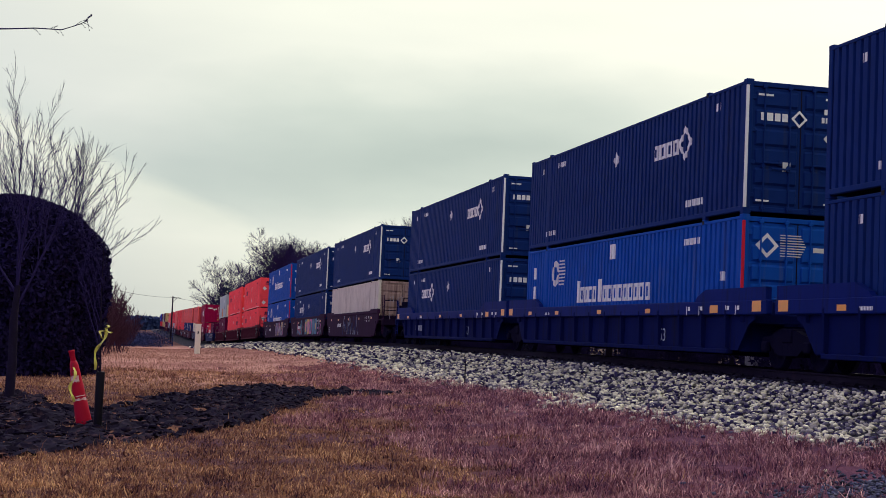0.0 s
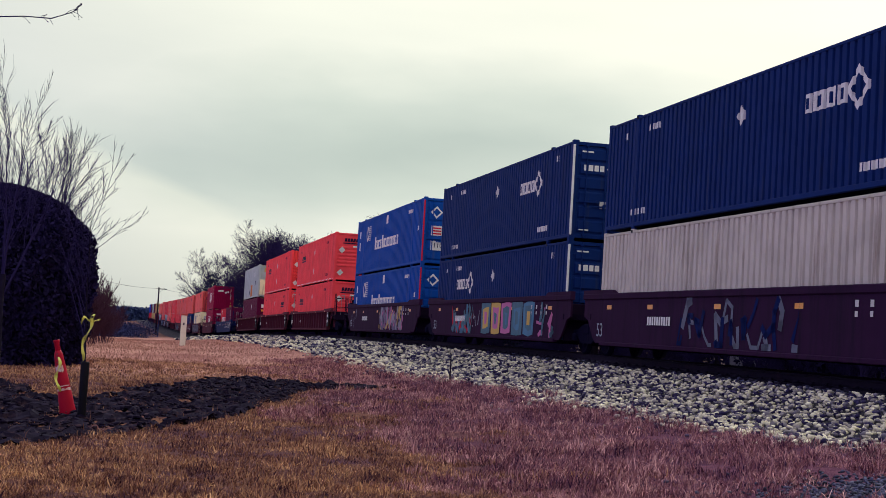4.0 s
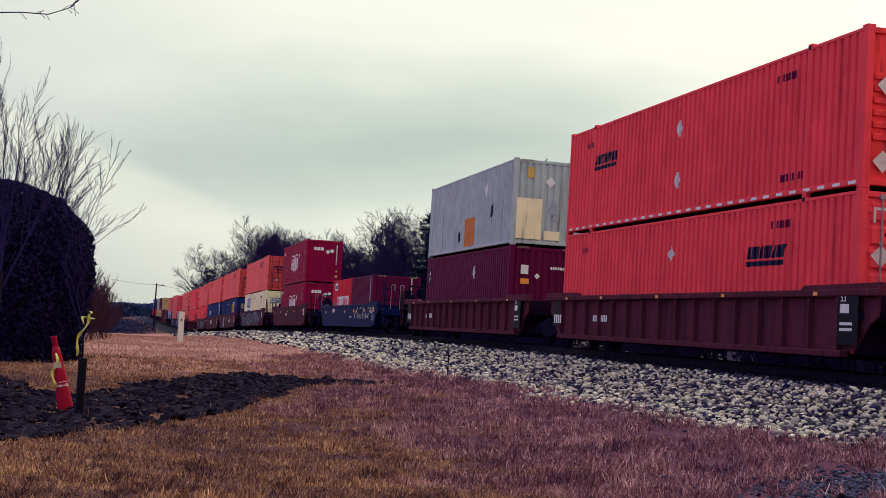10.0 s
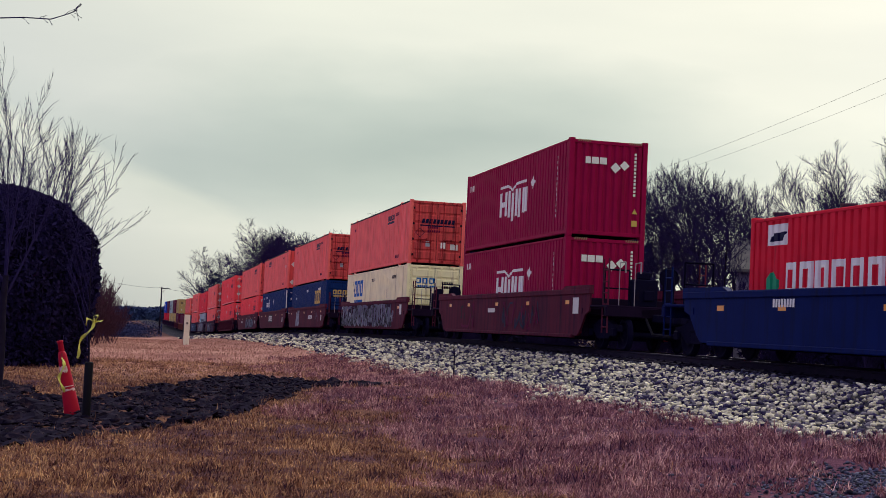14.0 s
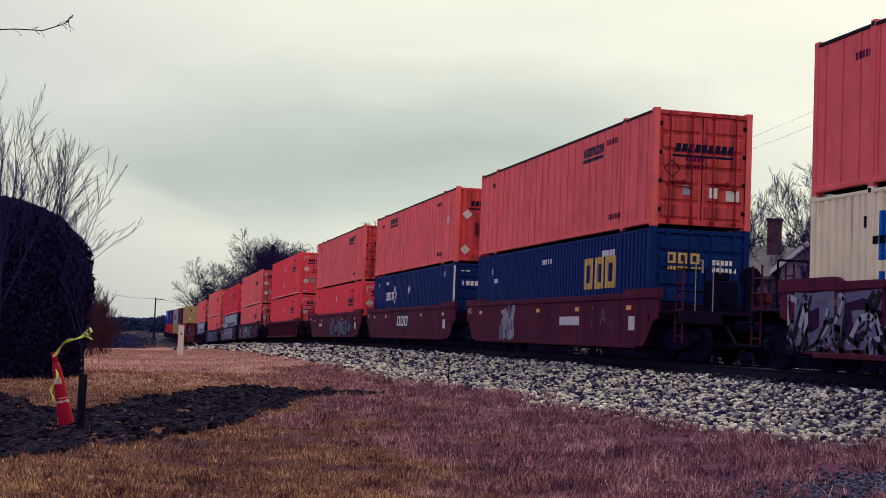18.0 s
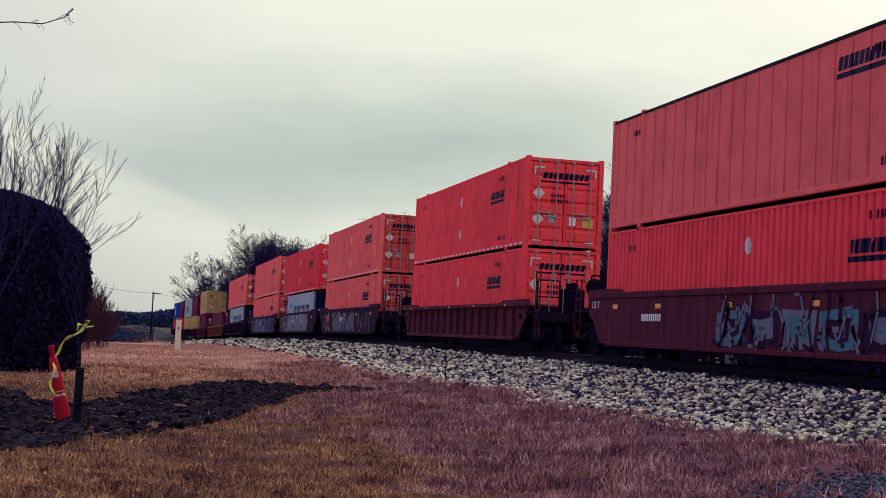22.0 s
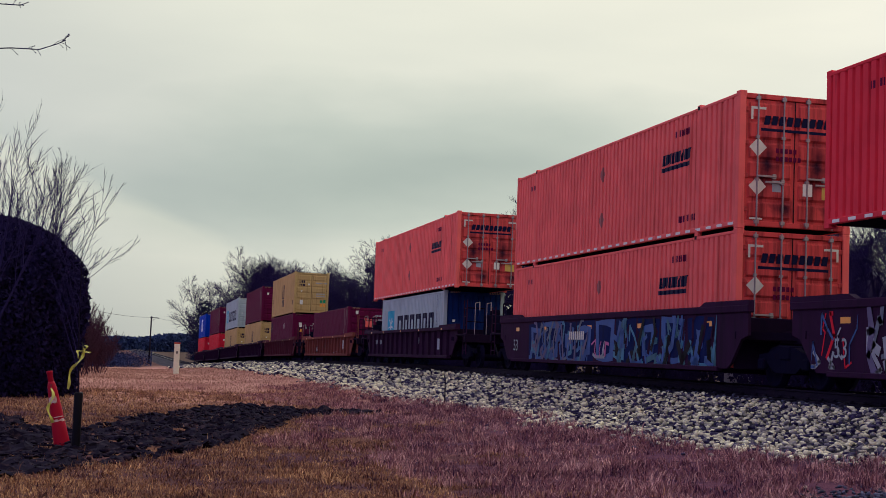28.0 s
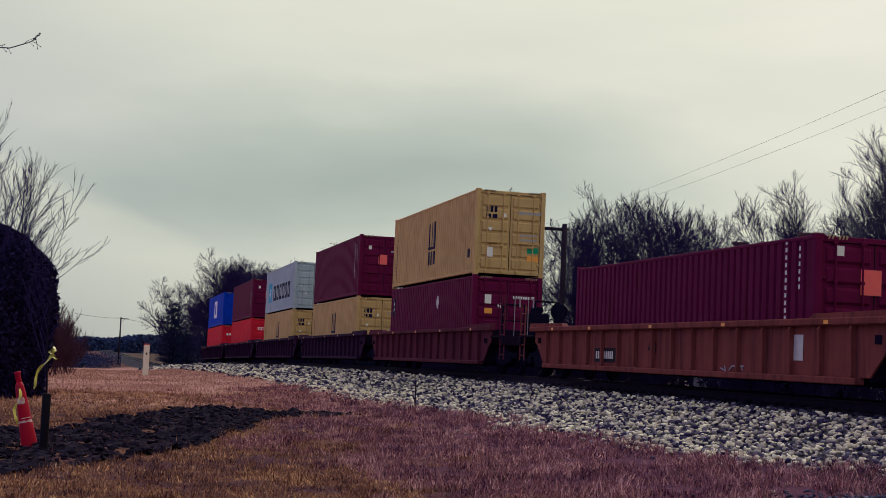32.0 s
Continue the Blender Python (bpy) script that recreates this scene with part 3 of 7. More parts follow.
# ---- turned soil ----
PATCH = [(-9, 30), (-2.3, 29.7), (-1.7, 29.0), (-1.3, 25.2), (-0.6, 24.4), (0.0, 26.2), (0.5, 29.4), (1.2, 31.2), (2.0, 33.6), (2.9, 36.7), (3.6, 36.4), (4.2, 35.5), (4.9, 34.3), (5.6, 33.3), (6.1, 31.9), (5.0, 31.0), (4.5, 31.3), (3.9, 29.4), (3.2, 26.4), (2.6, 24.9), (2.1, 22.9), (1.7, 21.7), (1.1, 20.6), (0.5, 19.5), (0.0, 18.6), (-0.3, 18.0), (-0.65, 17.1), (-0.85, 16.3), (-1.2, 15.6), (-9, 14.5)]


def inside(x, y, pts):
    c = False
    for i, (ax, ay) in enumerate(pts):
        bx, by = pts[i - 1]
        if (ay > y) != (by > y) and x < (bx - ax) * (y - ay) / (by - ay) + ax:
            c = not c
    return c


def bare(x, y):
    """Whether the soil is open here: the patch with a ragged edge and a few turfs left in it."""
    wx = x + 0.35 * noise.noise((x * 0.9, y * 0.6, 1)) + 0.22 * noise.noise((x * 3.1, y * 2.1, 1))
    wy = y + 1.0 * noise.noise((x * 0.7, y * 0.5, 4)) + 0.8 * noise.noise((x * 2.6, y * 1.9, 6))
    return inside(wx, wy, PATCH) and noise.noise((x * 0.55, y * 0.35, 9)) + 0.5 * noise.noise((x * 1.9, y * 1.3, 2)) > -0.42


def soil_patch():
    step, v, f, idx = 0.10, [], [], {}
    rj = random.Random(3)
    cells = {(i, j) for j in range(255) for i in range(162) if bare(-9.2 + i * step, 14.0 + j * step)}
    keep, rest = set(), set(cells)
    while rest:            # the pieces that are large enough
        stack, piece = [rest.pop()], set()
        while stack:
            c = stack.pop()
            piece.add(c)
            for q in ((c[0] + 1, c[1]), (c[0] - 1, c[1]), (c[0], c[1] + 1), (c[0], c[1] - 1)):
                if q in rest:
                    rest.discard(q)
                    stack.append(q)
        if len(piece) > len(keep):
            keep = piece
    for i, j in sorted(keep):
        q = []
        for p in ((i, j), (i + 1, j), (i + 1, j + 1), (i, j + 1)):
            if p not in idx:
                x, y = -9.25 + p[0] * step, 13.95 + p[1] * step
                lump = 0.30 + 0.6 * noise.noise((x * 1.3 + 0.6 * y, y * 1.3, 3)) + 0.7 * noise.noise((x * 3.4 + 3, y * 2.4, 8)) + 0.45 * rj.uniform(-1, 1)
                idx[p] = len(v)
                v.append((x + rj.uniform(-0.04, 0.04), y + rj.uniform(-0.04, 0.04), ground_z(x, y) - 0.03 + 0.13 * max(0.0, lump)))
            q.append(idx[p])
        f += [(q[0], q[1], q[2]), (q[0], q[2], q[3])]
    me = bpy.data.meshes.new("soil_patch")
    me.from_pydata(v, [], f)
    me.materials.append(SOIL)
    ob = tagged(new("soil_patch", me), "patch of dark turned soil in the lawn", "soil", kind="structure")
    vs = []
    r = random.Random(12)
    for _ in range(9000):
        x, y = r.uniform(-4, 6.7), 15.0 + 22.5 * r.random()
        if bare(x, y):
            q = r.choice((0.012, 0.018, 0.022, 0.03, 0.05)) * r.uniform(0.7, 1.3)
            g = shapes[r.randrange(24)] * np.array([1.3, 1.0, 0.7]) * q
            vs.append(g + np.random.default_rng(len(vs)).normal(0, q * 0.25, g.shape) + np.array([x, y, ground_z(x, y) + 0.02 + 0.10 * max(0.0, 0.3 + 0.7 * noise.noise((x * 3.4 + 3, y * 2.4, 8)))]))
    faces = (ico[None] + 12 * np.arange(len(vs))[:, None, None]).reshape(-1, 3)
    tagged(part("clods", soup("clods", np.concatenate(vs), faces, SOIL), SOIL, ob), kind="stuff")


soil_patch()


# ---- grass ----
def blade_material(name, a, b, c):
    m = mat(name, a, 0.9, grain=0.1, bump=0, spec=0.04)
    n, l = m.node_tree.nodes, m.node_tree.links
    g = n.new("ShaderNodeNewGeometry")
    r = n.new("ShaderNodeValToRGB")
    e = r.color_ramp.elements
    e[0].color, e[1].color = (*a, 1), (*c, 1)
    k = e.new(0.5)
    k.color = (*b, 1)
    tx = n.new("ShaderNodeTexNoise")
    tx.inputs["Scale"].default_value, tx.inputs["Detail"].default_value, tx.inputs["Roughness"].default_value = 1.5, 8, 0.66
    tc = n.new("ShaderNodeTexCoord")
    l.new(tc.outputs["Object"], tx.inputs["Vector"])
    mr = n.new("ShaderNodeMapRange")
    mr.inputs["From Min"].default_value, mr.inputs["From Max"].default_value = 0.35, 0.65
    mr.inputs["To Min"].default_value, mr.inputs["To Max"].default_value = -0.18, 0.46
    l.new(tx.outputs["Fac"], mr.inputs["Value"])
    ma = n.new("ShaderNodeMath")
    ma.operation = "MULTIPLY_ADD"
    ma.inputs[1].default_value = 0.68
    l.new(g.outputs["Random Per Island"], ma.inputs[0])
    l.new(mr.outputs["Result"], ma.inputs[2])
    l.new(ma.outputs[0], r.inputs["Fac"])
    l.new(r.outputs["Color"], n["Principled BSDF"].inputs["Base Color"])
    return m


# plum-black tones of lawn and weeds stand in for shade between blades
BLADE_LAWN = blade_material("dry_lawn_blades", (0.024, 0.010, 0.032), (0.235, 0.102, 0.066), (0.80, 0.475, 0.23))
BLADE_WEED = blade_material("reddish_weed_blades", (0.026, 0.009, 0.046), (0.27, 0.105, 0.122), (0.86, 0.52, 0.46))
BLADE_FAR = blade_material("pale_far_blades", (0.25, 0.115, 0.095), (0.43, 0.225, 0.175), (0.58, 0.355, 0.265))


def blades(name, n, place, length, width, material, label, seed):
    r = np.random.default_rng(seed)
    pts = place(r, n)
    n = len(pts)
    z = np.array([ground_z(x, y) for x, y in pts])
    clump = np.array([0.70 + 0.9 * noise.noise((x * 1.3, y * 0.9, 11)) + 0.9 * noise.noise((x * 6, y * 4.5, 5)) for x, y in pts])
    sway = np.array([6.0 * noise.noise((x * 0.8, y * 0.6, 21)) + 7.0 * noise.noise((x * 6.5, y * 5, 22)) for x, y in pts])
    a, d = r.uniform(0, 6.283, n), sway + r.normal(0, 0.8, n)
    lean = r.uniform(0.15, 0.85, n)
    ln = length * r.uniform(0.45, 1.35, n) * np.clip(clump, 0.22, 2.0)
    w = width * r.uniform(0.6, 1.3, n) * (1 + pts[:, 1] / 60)
    base = np.column_stack([pts, z - 0.005])
    off = np.column_stack([np.cos(a), np.sin(a), np.zeros(n)]) * w[:, None]
    mid = base + np.column_stack([np.cos(d) * lean, np.sin(d) * lean, np.sqrt(1 - lean ** 2)]) * (ln * 0.55)[:, None]
    d, lean = d + r.normal(0, 1.5, n), np.clip(lean + r.uniform(-0.1, 0.7, n), 0, 0.99)
    rise = np.sqrt(1 - lean ** 2) * np.where(r.random(n) < 0.25, -0.5, 1.0)
    tip = mid + np.column_stack([np.cos(d) * lean, np.sin(d) * lean, rise]) * (ln * 0.55)[:, None]
    v = np.stack([base - off, base + off, mid - off * 0.8, mid + off * 0.8, tip], 1).reshape(-1, 3)
    f = (np.array([(0, 1, 3), (0, 3, 2), (2, 3, 4)])[None] + 5 * np.arange(n)[:, None, None]).reshape(-1, 3)
    return tagged(new(name, soup(name, v, f, material)), label, "grass", kind="stuff")


def not_soil(p):
    return np.array([q for q in p if not bare(q[0], q[1]) or random.random() < 0.05])


def patchy(x, y):
    return noise.noise((x * 0.55, y * 0.4, 7)) + 0.55 * noise.noise((x * 1.7, y * 1.2, 17)) + 0.3 * noise.noise((x * 5, y * 4, 27))


def lawn_place(r, n):
    y = 10.5 + 36 * r.random(n) ** 1.7
    x = r.uniform(-2.2, 7.0, n) * (0.55 + y / 45)
    p = np.column_stack([x, y])
    keep = np.array([((q[0] - 8.1) / 1.5) ** 2 + ((q[1] - 12.3) / 0.95) ** 2 > 0.8 + 0.5 * noise.noise((q[0] * 2, q[1] * 2, 4)) and patchy(*q) > (q[0] - 4.3 - 0.06 * (q[1] - 16)) * 0.26 for q in p])
    return not_soil(p[keep])


def weed_place(r, n):
    y = 11.5 + 42 * r.random(n) ** 1.6
    x = r.uniform(2.2, 10.6, n)
    p = np.column_stack([x, y])
    keep = np.array([((q[0] - 8.1) / 1.5) ** 2 + ((q[1] - 12.3) / 0.95) ** 2 > 0.8 + 0.5 * noise.noise((q[0] * 2, q[1] * 2, 4)) and patchy(*q) < (q[0] - 3.9 - 0.06 * (q[1] - 16)) * 0.26 and q[0] < bank_edge(q[1]) + 0.15 and noise.noise((q[0] * 1.1, q[1] * 0.8, 3)) > -0.35 for q in p])
    return not_soil(p[keep])


def far_place(r, n):
    y = 40 + 90 * r.random(n) ** 1.4
    x = r.uniform(-8, 8.4, n)
    return not_soil(np.column_stack([x, y]))


blades("lawn_grass", 190000, lawn_place, 0.092, 0.0044, BLADE_LAWN, "short dry golden-brown lawn grass", 1)
blades("dry_weeds", 160000, weed_place, 0.15, 0.0044, BLADE_WEED, "reddish-brown dry weeds beside the gravel bank", 2)
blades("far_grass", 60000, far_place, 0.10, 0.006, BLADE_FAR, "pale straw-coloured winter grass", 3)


# ---- trees ----
BARK = mat("dark_bark", (0.014, 0.010, 0.026), 0.9, 0, 0.25, 6, (0.040, 0.030, 0.045), 0.15, 5, 0.5, 30, spec=0.05)
TWIG = mat("dark_twig", (0.024, 0.016, 0.070), 0.9, 0, 0.15, 4, bump=0, spec=0.03)
TWIG_RED = mat("reddish_twig", (0.060, 0.026, 0.048), 0.9, 0, 0.15, 4, bump=0, spec=0.03)
NEEDLE = mat("dark_needles", (0.013, 0.017, 0.052), 0.85, 0, 0.2, 3, bump=0, island=0.5, spec=0.04)
HEDGE = mat("dark_evergreen_foliage", (0.019, 0.014, 0.056), 0.85, 0, 0.2, 3, bump=0, island=0.35, spec=0.0)


class Tree:
    """Tapered, bent, forking tubes grown level by level."""

    def __init__(self, seed, levels, kids, up=0.35, wander=0.25, spread=(30, 55), shrink=0.62, twig_r=0.006, first=0.3):
        self.r, self.levels, self.kids, self.up, self.wander, self.spread, self.shrink, self.twig_r, self.first = random.Random(seed), levels, kids, up, wander, spread, shrink, twig_r, first
        self.trunk, self.limbs = Mesh(), Mesh()

    def tube(self, mesh, pts, radii, sides):
        k = len(mesh.v)
        for i, (p, r) in enumerate(zip(pts, radii)):
            d = (pts[min(i + 1, len(pts) - 1)] - pts[max(i - 1, 0)]).normalized()
            u = d.cross(Vector((0.31, 0.95, 0.05))).normalized()
            w = d.cross(u)
            for s in range(sides):
                a = 2 * math.pi * s / sides
                mesh.v.append(tuple(p + (u * math.cos(a) + w * math.sin(a)) * r))
        for i in range(len(pts) - 1):
            for s in range(sides):
                mesh.f.append((k + i * sides + s, k + i * sides + (s + 1) % sides, k + (i + 1) * sides + (s + 1) % sides, k + (i + 1) * sides + s))

    def grow(self, p, d, length, radius, level):
        r = self.r
        n = 6 if level == 0 else 4 if level < 3 else 2
        pts, radii = [p], [radius]
        for i in range(n):
            d = (d + Vector((r.gauss(0, 1), r.gauss(0, 1), r.gauss(0, 0.6))) * self.wander * (0.35 if level == 0 else 1) / n ** 0.5 + Vector((0, 0, self.up / n)) * (level > 0)).normalized()
            p = p + d * length / n
            pts.append(p)
            radii.append(max(self.twig_r, radius * (1 - (0.78 if level < self.levels else 0.9) * (i + 1) / n)))
        if level >= self.levels and level > 1:      # a twig runs out to a point
            k, axis = len(self.limbs.v), (pts[-1] - pts[0]).normalized()
            u = axis.orthogonal().normalized() * self.twig_r * 1.25
            w = axis.cross(u)
            self.limbs.v += [tuple(pts[0] + u), tuple(pts[0] - u * 0.5 + w * 0.87), tuple(pts[0] - u * 0.5 - w * 0.87), tuple(pts[-1])]
            self.limbs.f += [(k, k + 1, k + 3), (k + 1, k + 2, k + 3), (k + 2, k, k + 3)]
            return
        self.tube(self.trunk if level == 0 else self.limbs, pts, radii, 8 if level == 0 else 5 if level == 1 else 3)
        if level >= self.levels:
            return
        for i in range(self.kids[level]):
            t = self.first + (1 - self.first) * (i + r.random()) / self.kids[level] if level == 0 else 0.2 + 0.8 * (i + r.random()) / self.kids[level]
            t = min(t, 0.995)
            j = min(int(t * n), n - 1)
            q = pts[j].lerp(pts[j + 1], t * n - j)
            axis = (pts[j + 1] - pts[j]).normalized()
            side = Matrix.Rotation(r.uniform(0, 6.283), 3, axis) @ axis.orthogonal().normalized()
            a = radians(r.uniform(*self.spread))
            dd = axis * math.cos(a) + side * math.sin(a)
            rr = radii[j] * r.uniform(0.45, 0.7)
            self.grow(q, dd, length * self.shrink * r.uniform(0.65, 1.1) * (1.15 - 0.45 * t), max(rr, self.twig_r), level + 1)


def tree_meshes(name, seed, height, radius, levels=4, kids=(11, 6, 5, 3), **kw):
    t = Tree(seed, levels, kids, **kw)
    t.grow(Vector((0, 0, 0)), Vector((0, 0, 1)), height, radius, 0)
    return t.trunk.data("trunk", BARK, True, False), t.limbs.data("crown", TWIG, False, False)


def tree(name, label, meshes, x, y, scale=1.0, turn=0.0, group="", z=None):
    root = thing(name, label, "tree", group)
    root.location = (x, y, (ground_z(x, y) if z is None else z) - 0.05)
    root.scale, root.rotation_euler.z = (scale, scale, scale), turn
    part("trunk", meshes[0], BARK, root)
    part("crown", meshes[1], TWIG, root)
    return root


KINDS = [tree_meshes("bare", 20 + i, 7.0, 0.17, 4, (12, 8, 7, 8), up=0.26, wander=0.19, spread=(22, 48), shrink=0.62, twig_r=0.0062, first=0.24) for i in range(5)]
KINDS += [tree_meshes("bare", 40 + i, 6.6, 0.13, 4, (14, 8, 6, 8), up=0.36, wander=0.20, spread=(18, 44), shrink=0.60, twig_r=0.0062, first=0.10) for i in range(3)]
KINDS += [tree_meshes("bare", 60 + i, 6.6, 0.22, 4, (13, 8, 7, 8), up=0.16, wander=0.22, spread=(26, 54), shrink=0.66, twig_r=0.0085, first=0.26) for i in range(3)]
rt = random.Random(31)
ROW = [(18.0, 282, 1.75), (21, 250, 1.1), (17.6, 170, 1.40), (20.5, 176, 1.30), (18.6, 155, 1.05), (21, 148, 1.2), (23.5, 160, 1.3), (22.2, 132, 1.0), (22.5, 121, 1.15), (25, 128, 1.25), (23.6, 112, 1.05), (26, 105, 1.2),
       (25.0, 93, 1.1), (27, 98, 1.25), (25.6, 84, 1.05), (28, 88, 1.2), (29, 78, 1.05), (27.0, 73, 0.95), (31, 76, 1.1), (30, 69, 1.0), (28.2, 65, 1.05), (33, 70, 1.15), (27.4, 60, 0.98), (37, 66, 1.15), (33.5, 52.5, 1.15), (36, 54, 1.25), (39, 58, 1.2), (31.8, 47.5, 1.1), (42, 62, 1.3), (35, 47, 1.2), (32, 84, 1.2), (35, 92, 1.3), (30, 108, 1.3), (28, 138, 1.35), (19.4, 186, 1.35), (21.5, 196, 1.3), (24, 188, 1.4), (19.0, 212, 1.2), (23, 222, 1.3), (16.8, 262, 1.0), (20, 142, 1.15), (24.4, 146, 1.3), (24, 117, 1.1), (21.8, 106, 0.9), (28.5, 117, 1.3), (31, 95, 1.15), (24.0, 88, 0.85), (26.4, 79, 0.9), (34, 80, 1.25), (25.8, 68, 0.8), (31.6, 63, 0.95), (40, 52, 1.3), (37, 45, 1.2), (33, 42, 1.1), (45, 70, 1.4), (40, 74, 1.3), (26.2, 49, 0.62), (28.6, 50.6, 0.68), (29.8, 52.2, 0.74), (27.2, 46.8, 0.58), (31.0, 54.6, 0.80), (30.2, 50.0, 0.66), (18.2, 166, 1.3), (19.3, 171, 1.35), (19.8, 160, 1.2), (18.9, 180, 1.3), (20.0, 168, 1.3), (17.9, 174, 1.25)]
for i, (x, y, s) in enumerate(ROW):
    tree("bare_tree", "leafless dark deciduous tree behind the railway", KINDS[8 + rt.randrange(3) if y > 118 else rt.randrange(8)], x, y, s * rt.uniform(0.94, 1.05) * (1.06 if 150 < y < 270 else 1.0), rt.uniform(0, 6.28), "trees behind the railway")

SHRUBS = []
for i in range(4):
    t = Tree(70 + i, 3, (9, 7, 5), up=0.7, wander=0.28, spread=(14, 42), shrink=0.72, twig_r=0.0075, first=0.05)
    rr = random.Random(80 + i)
    for k in range(7):
        t.grow(Vector((rr.uniform(-0.9, 0.9), rr.uniform(-0.9, 0.9), 0)), Vector((rr.uniform(-0.4, 0.4), rr.uniform(-0.4, 0.4), 1)).normalized(), rr.uniform(1.3, 2.4), 0.022, 0)
    SHRUBS.append((t.trunk.data("trunk", TWIG, True, False), t.limbs.data("crown", TWIG, False, False)))
    SHRUBS.append((t.trunk.data("trunk", TWIG_RED, True, False), t.limbs.data("crown", TWIG_RED, False, False)))


def shrub(x, y, s, turn, k, label, group, red=0):
    k = 2 * k + red
    if y < 62 and 0.50 < x / y < 0.60:
        s = 0.95
    root = thing("shrub", label, "shrub", group)
    root.location, root.scale, root.rotation_euler.z = (x, y, ground_z(x, y) - 0.05), (s, s, s), turn
    part("trunk", SHRUBS[k][0], TWIG, root)
    part("crown", SHRUBS[k][1], TWIG, root)


for i in range(64):
    y = 44 + 150 * (i / 64) ** 1.25 + rt.uniform(-1.5, 1.5)
    off = float(np.interp(y, [40, 70, 110, 190], [13.0, 10.5, 7.0, 4.5]))
    shrub(TRACK_X + off + rt.uniform(-1.5, 3.0), y, rt.uniform(0.8, 1.3), rt.uniform(0, 6.28), i % 4, "tangled leafless brush along the railway", "brush along the railway")
for i in range(16):
    y = 70 + 11 * i + rt.uniform(-3, 3)
    shrub(-1.8 - 0.02 * y + rt.uniform(-3.5, 1.0), y, rt.uniform(1.0, 1.6), rt.uniform(0, 6.28), i % 4, "reddish-brown leafless brush at the lawn's edge", "brush at the lawn's edge", 1)
for i in range(11):
    shrub(-3.2 + 0.28 * i + rt.uniform(-0.3, 0.3) - 0.3 * (i % 2), 60 + 2.2 * i, rt.uniform(1.0, 1.35) - 0.04 * i, rt.uniform(0, 6.28), i % 4, "reddish-brown leafless brush at the lawn's edge", "brush at the lawn's edge", 1)


# ---- evergreens ----
def leaf_cloud(seed, n, shape, size):
    """Many small leaf blades; shape(rng, n) gives their places."""
    r = np.random.default_rng(seed)
    p = shape(r, n)
    n = len(p)
    a = r.normal(size=(n, 3))
    a /= np.linalg.norm(a, axis=1)[:, None]
    b = np.cross(a, r.normal(size=(n, 3)))
    b /= np.linalg.norm(b, axis=1)[:, None]
    s = size * r.uniform(0.6, 1.4, (n, 1))
    v = np.stack([p - a * s, p + b * s * 0.45, p + a * s, p - b * s * 0.45], 1).reshape(-1, 3)
    return v, np.arange(4 * n).reshape(-1, 4)


def conifer_mesh(seed, h):
    """Ragged whorls of drooping boughs, each a spray of needle tufts."""
    rb = random.Random(seed)
    boughs = []
    for k in range(22):
        f = k / 21
        z, reach = h * (0.08 + 0.88 * f), h * (0.24 * (1 - f) ** 0.6 + 0.025)
        for i in range(7 if f < 0.7 else 5):
            a = 2 * math.pi * (i + rb.random()) / (7 if f < 0.7 else 5)
            boughs.append((z + rb.uniform(-0.25, 0.25), reach * rb.uniform(0.55, 1.2), a, rb.uniform(-0.22, 0.14)))
    table = np.array(boughs)

    def shape(r, n):
        q = table[r.choice(len(table), n, p=(table[:, 1] + 0.12) / (table[:, 1] + 0.12).sum())]
        u = r.random(n) ** 0.7
        d, a = q[:, 1] * u, q[:, 2] + r.normal(0, 0.16, n)
        return np.column_stack([d * np.cos(a), d * np.sin(a), q[:, 0] + d * q[:, 3] + 0.10 * d * u + r.normal(0, 0.09, n)])
    v, f = leaf_cloud(seed, 8500, shape, 0.13)
    return soup("needles", v, f, NEEDLE), Mesh().tube((0, 0, 0), (0, 0, h * 0.95), 0.16, 0.012, 8).data("trunk", BARK, True)


FIRS = [conifer_mesh(5 + i, 11.5) for i in range(2)]
for i, (x, y, s) in enumerate([(23.1, 97.3, 0.97), (24.3, 98.5, 0.93), (22.2, 99, 0.91), (24.9, 96.5, 0.74), (15.6, 236, 1.0), (17.5, 230, 0.75), (19, 205, 0.8), (18.6, 190, 0.7), (20.5, 183, 0.7), (30, 101, 0.95), (27, 102, 0.9)]):
    root = thing("conifer", "dark dense conifer among the bare trees", "tree", "conifers")
    root.location, root.scale, root.rotation_euler.z = (x, y, ground_z(x, y) - 0.05), (s, s, s), i * 1.3
    part("needles", FIRS[i % 2][0], NEEDLE, root)
    part("trunk", FIRS[i % 2][1], BARK, root)


def dome(cx, cy, rx, ry, h, n, seed, size):
    def shape(r, k):
        t = r.random(k)
        z = h * t
        prof = np.where(t < 0.5, 0.86 + 0.28 * t, np.sqrt(np.maximum(0, 1 - np.abs((t - 0.5) / 0.5) ** 2.1)))
        a = r.uniform(0, 6.283, k)
        bumps = 1 + 0.05 * np.sin(a * 7 + t * 9) + 0.04 * np.sin(a * 13 - t * 17)
        q = (0.72 + 0.28 * r.random(k) ** 0.4) * prof * bumps
        return np.column_stack([rx * q * np.cos(a), ry * q * np.sin(a), z])
    v, f = leaf_cloud(seed, n, shape, size)
    return soup("foliage", v, f, HEDGE)


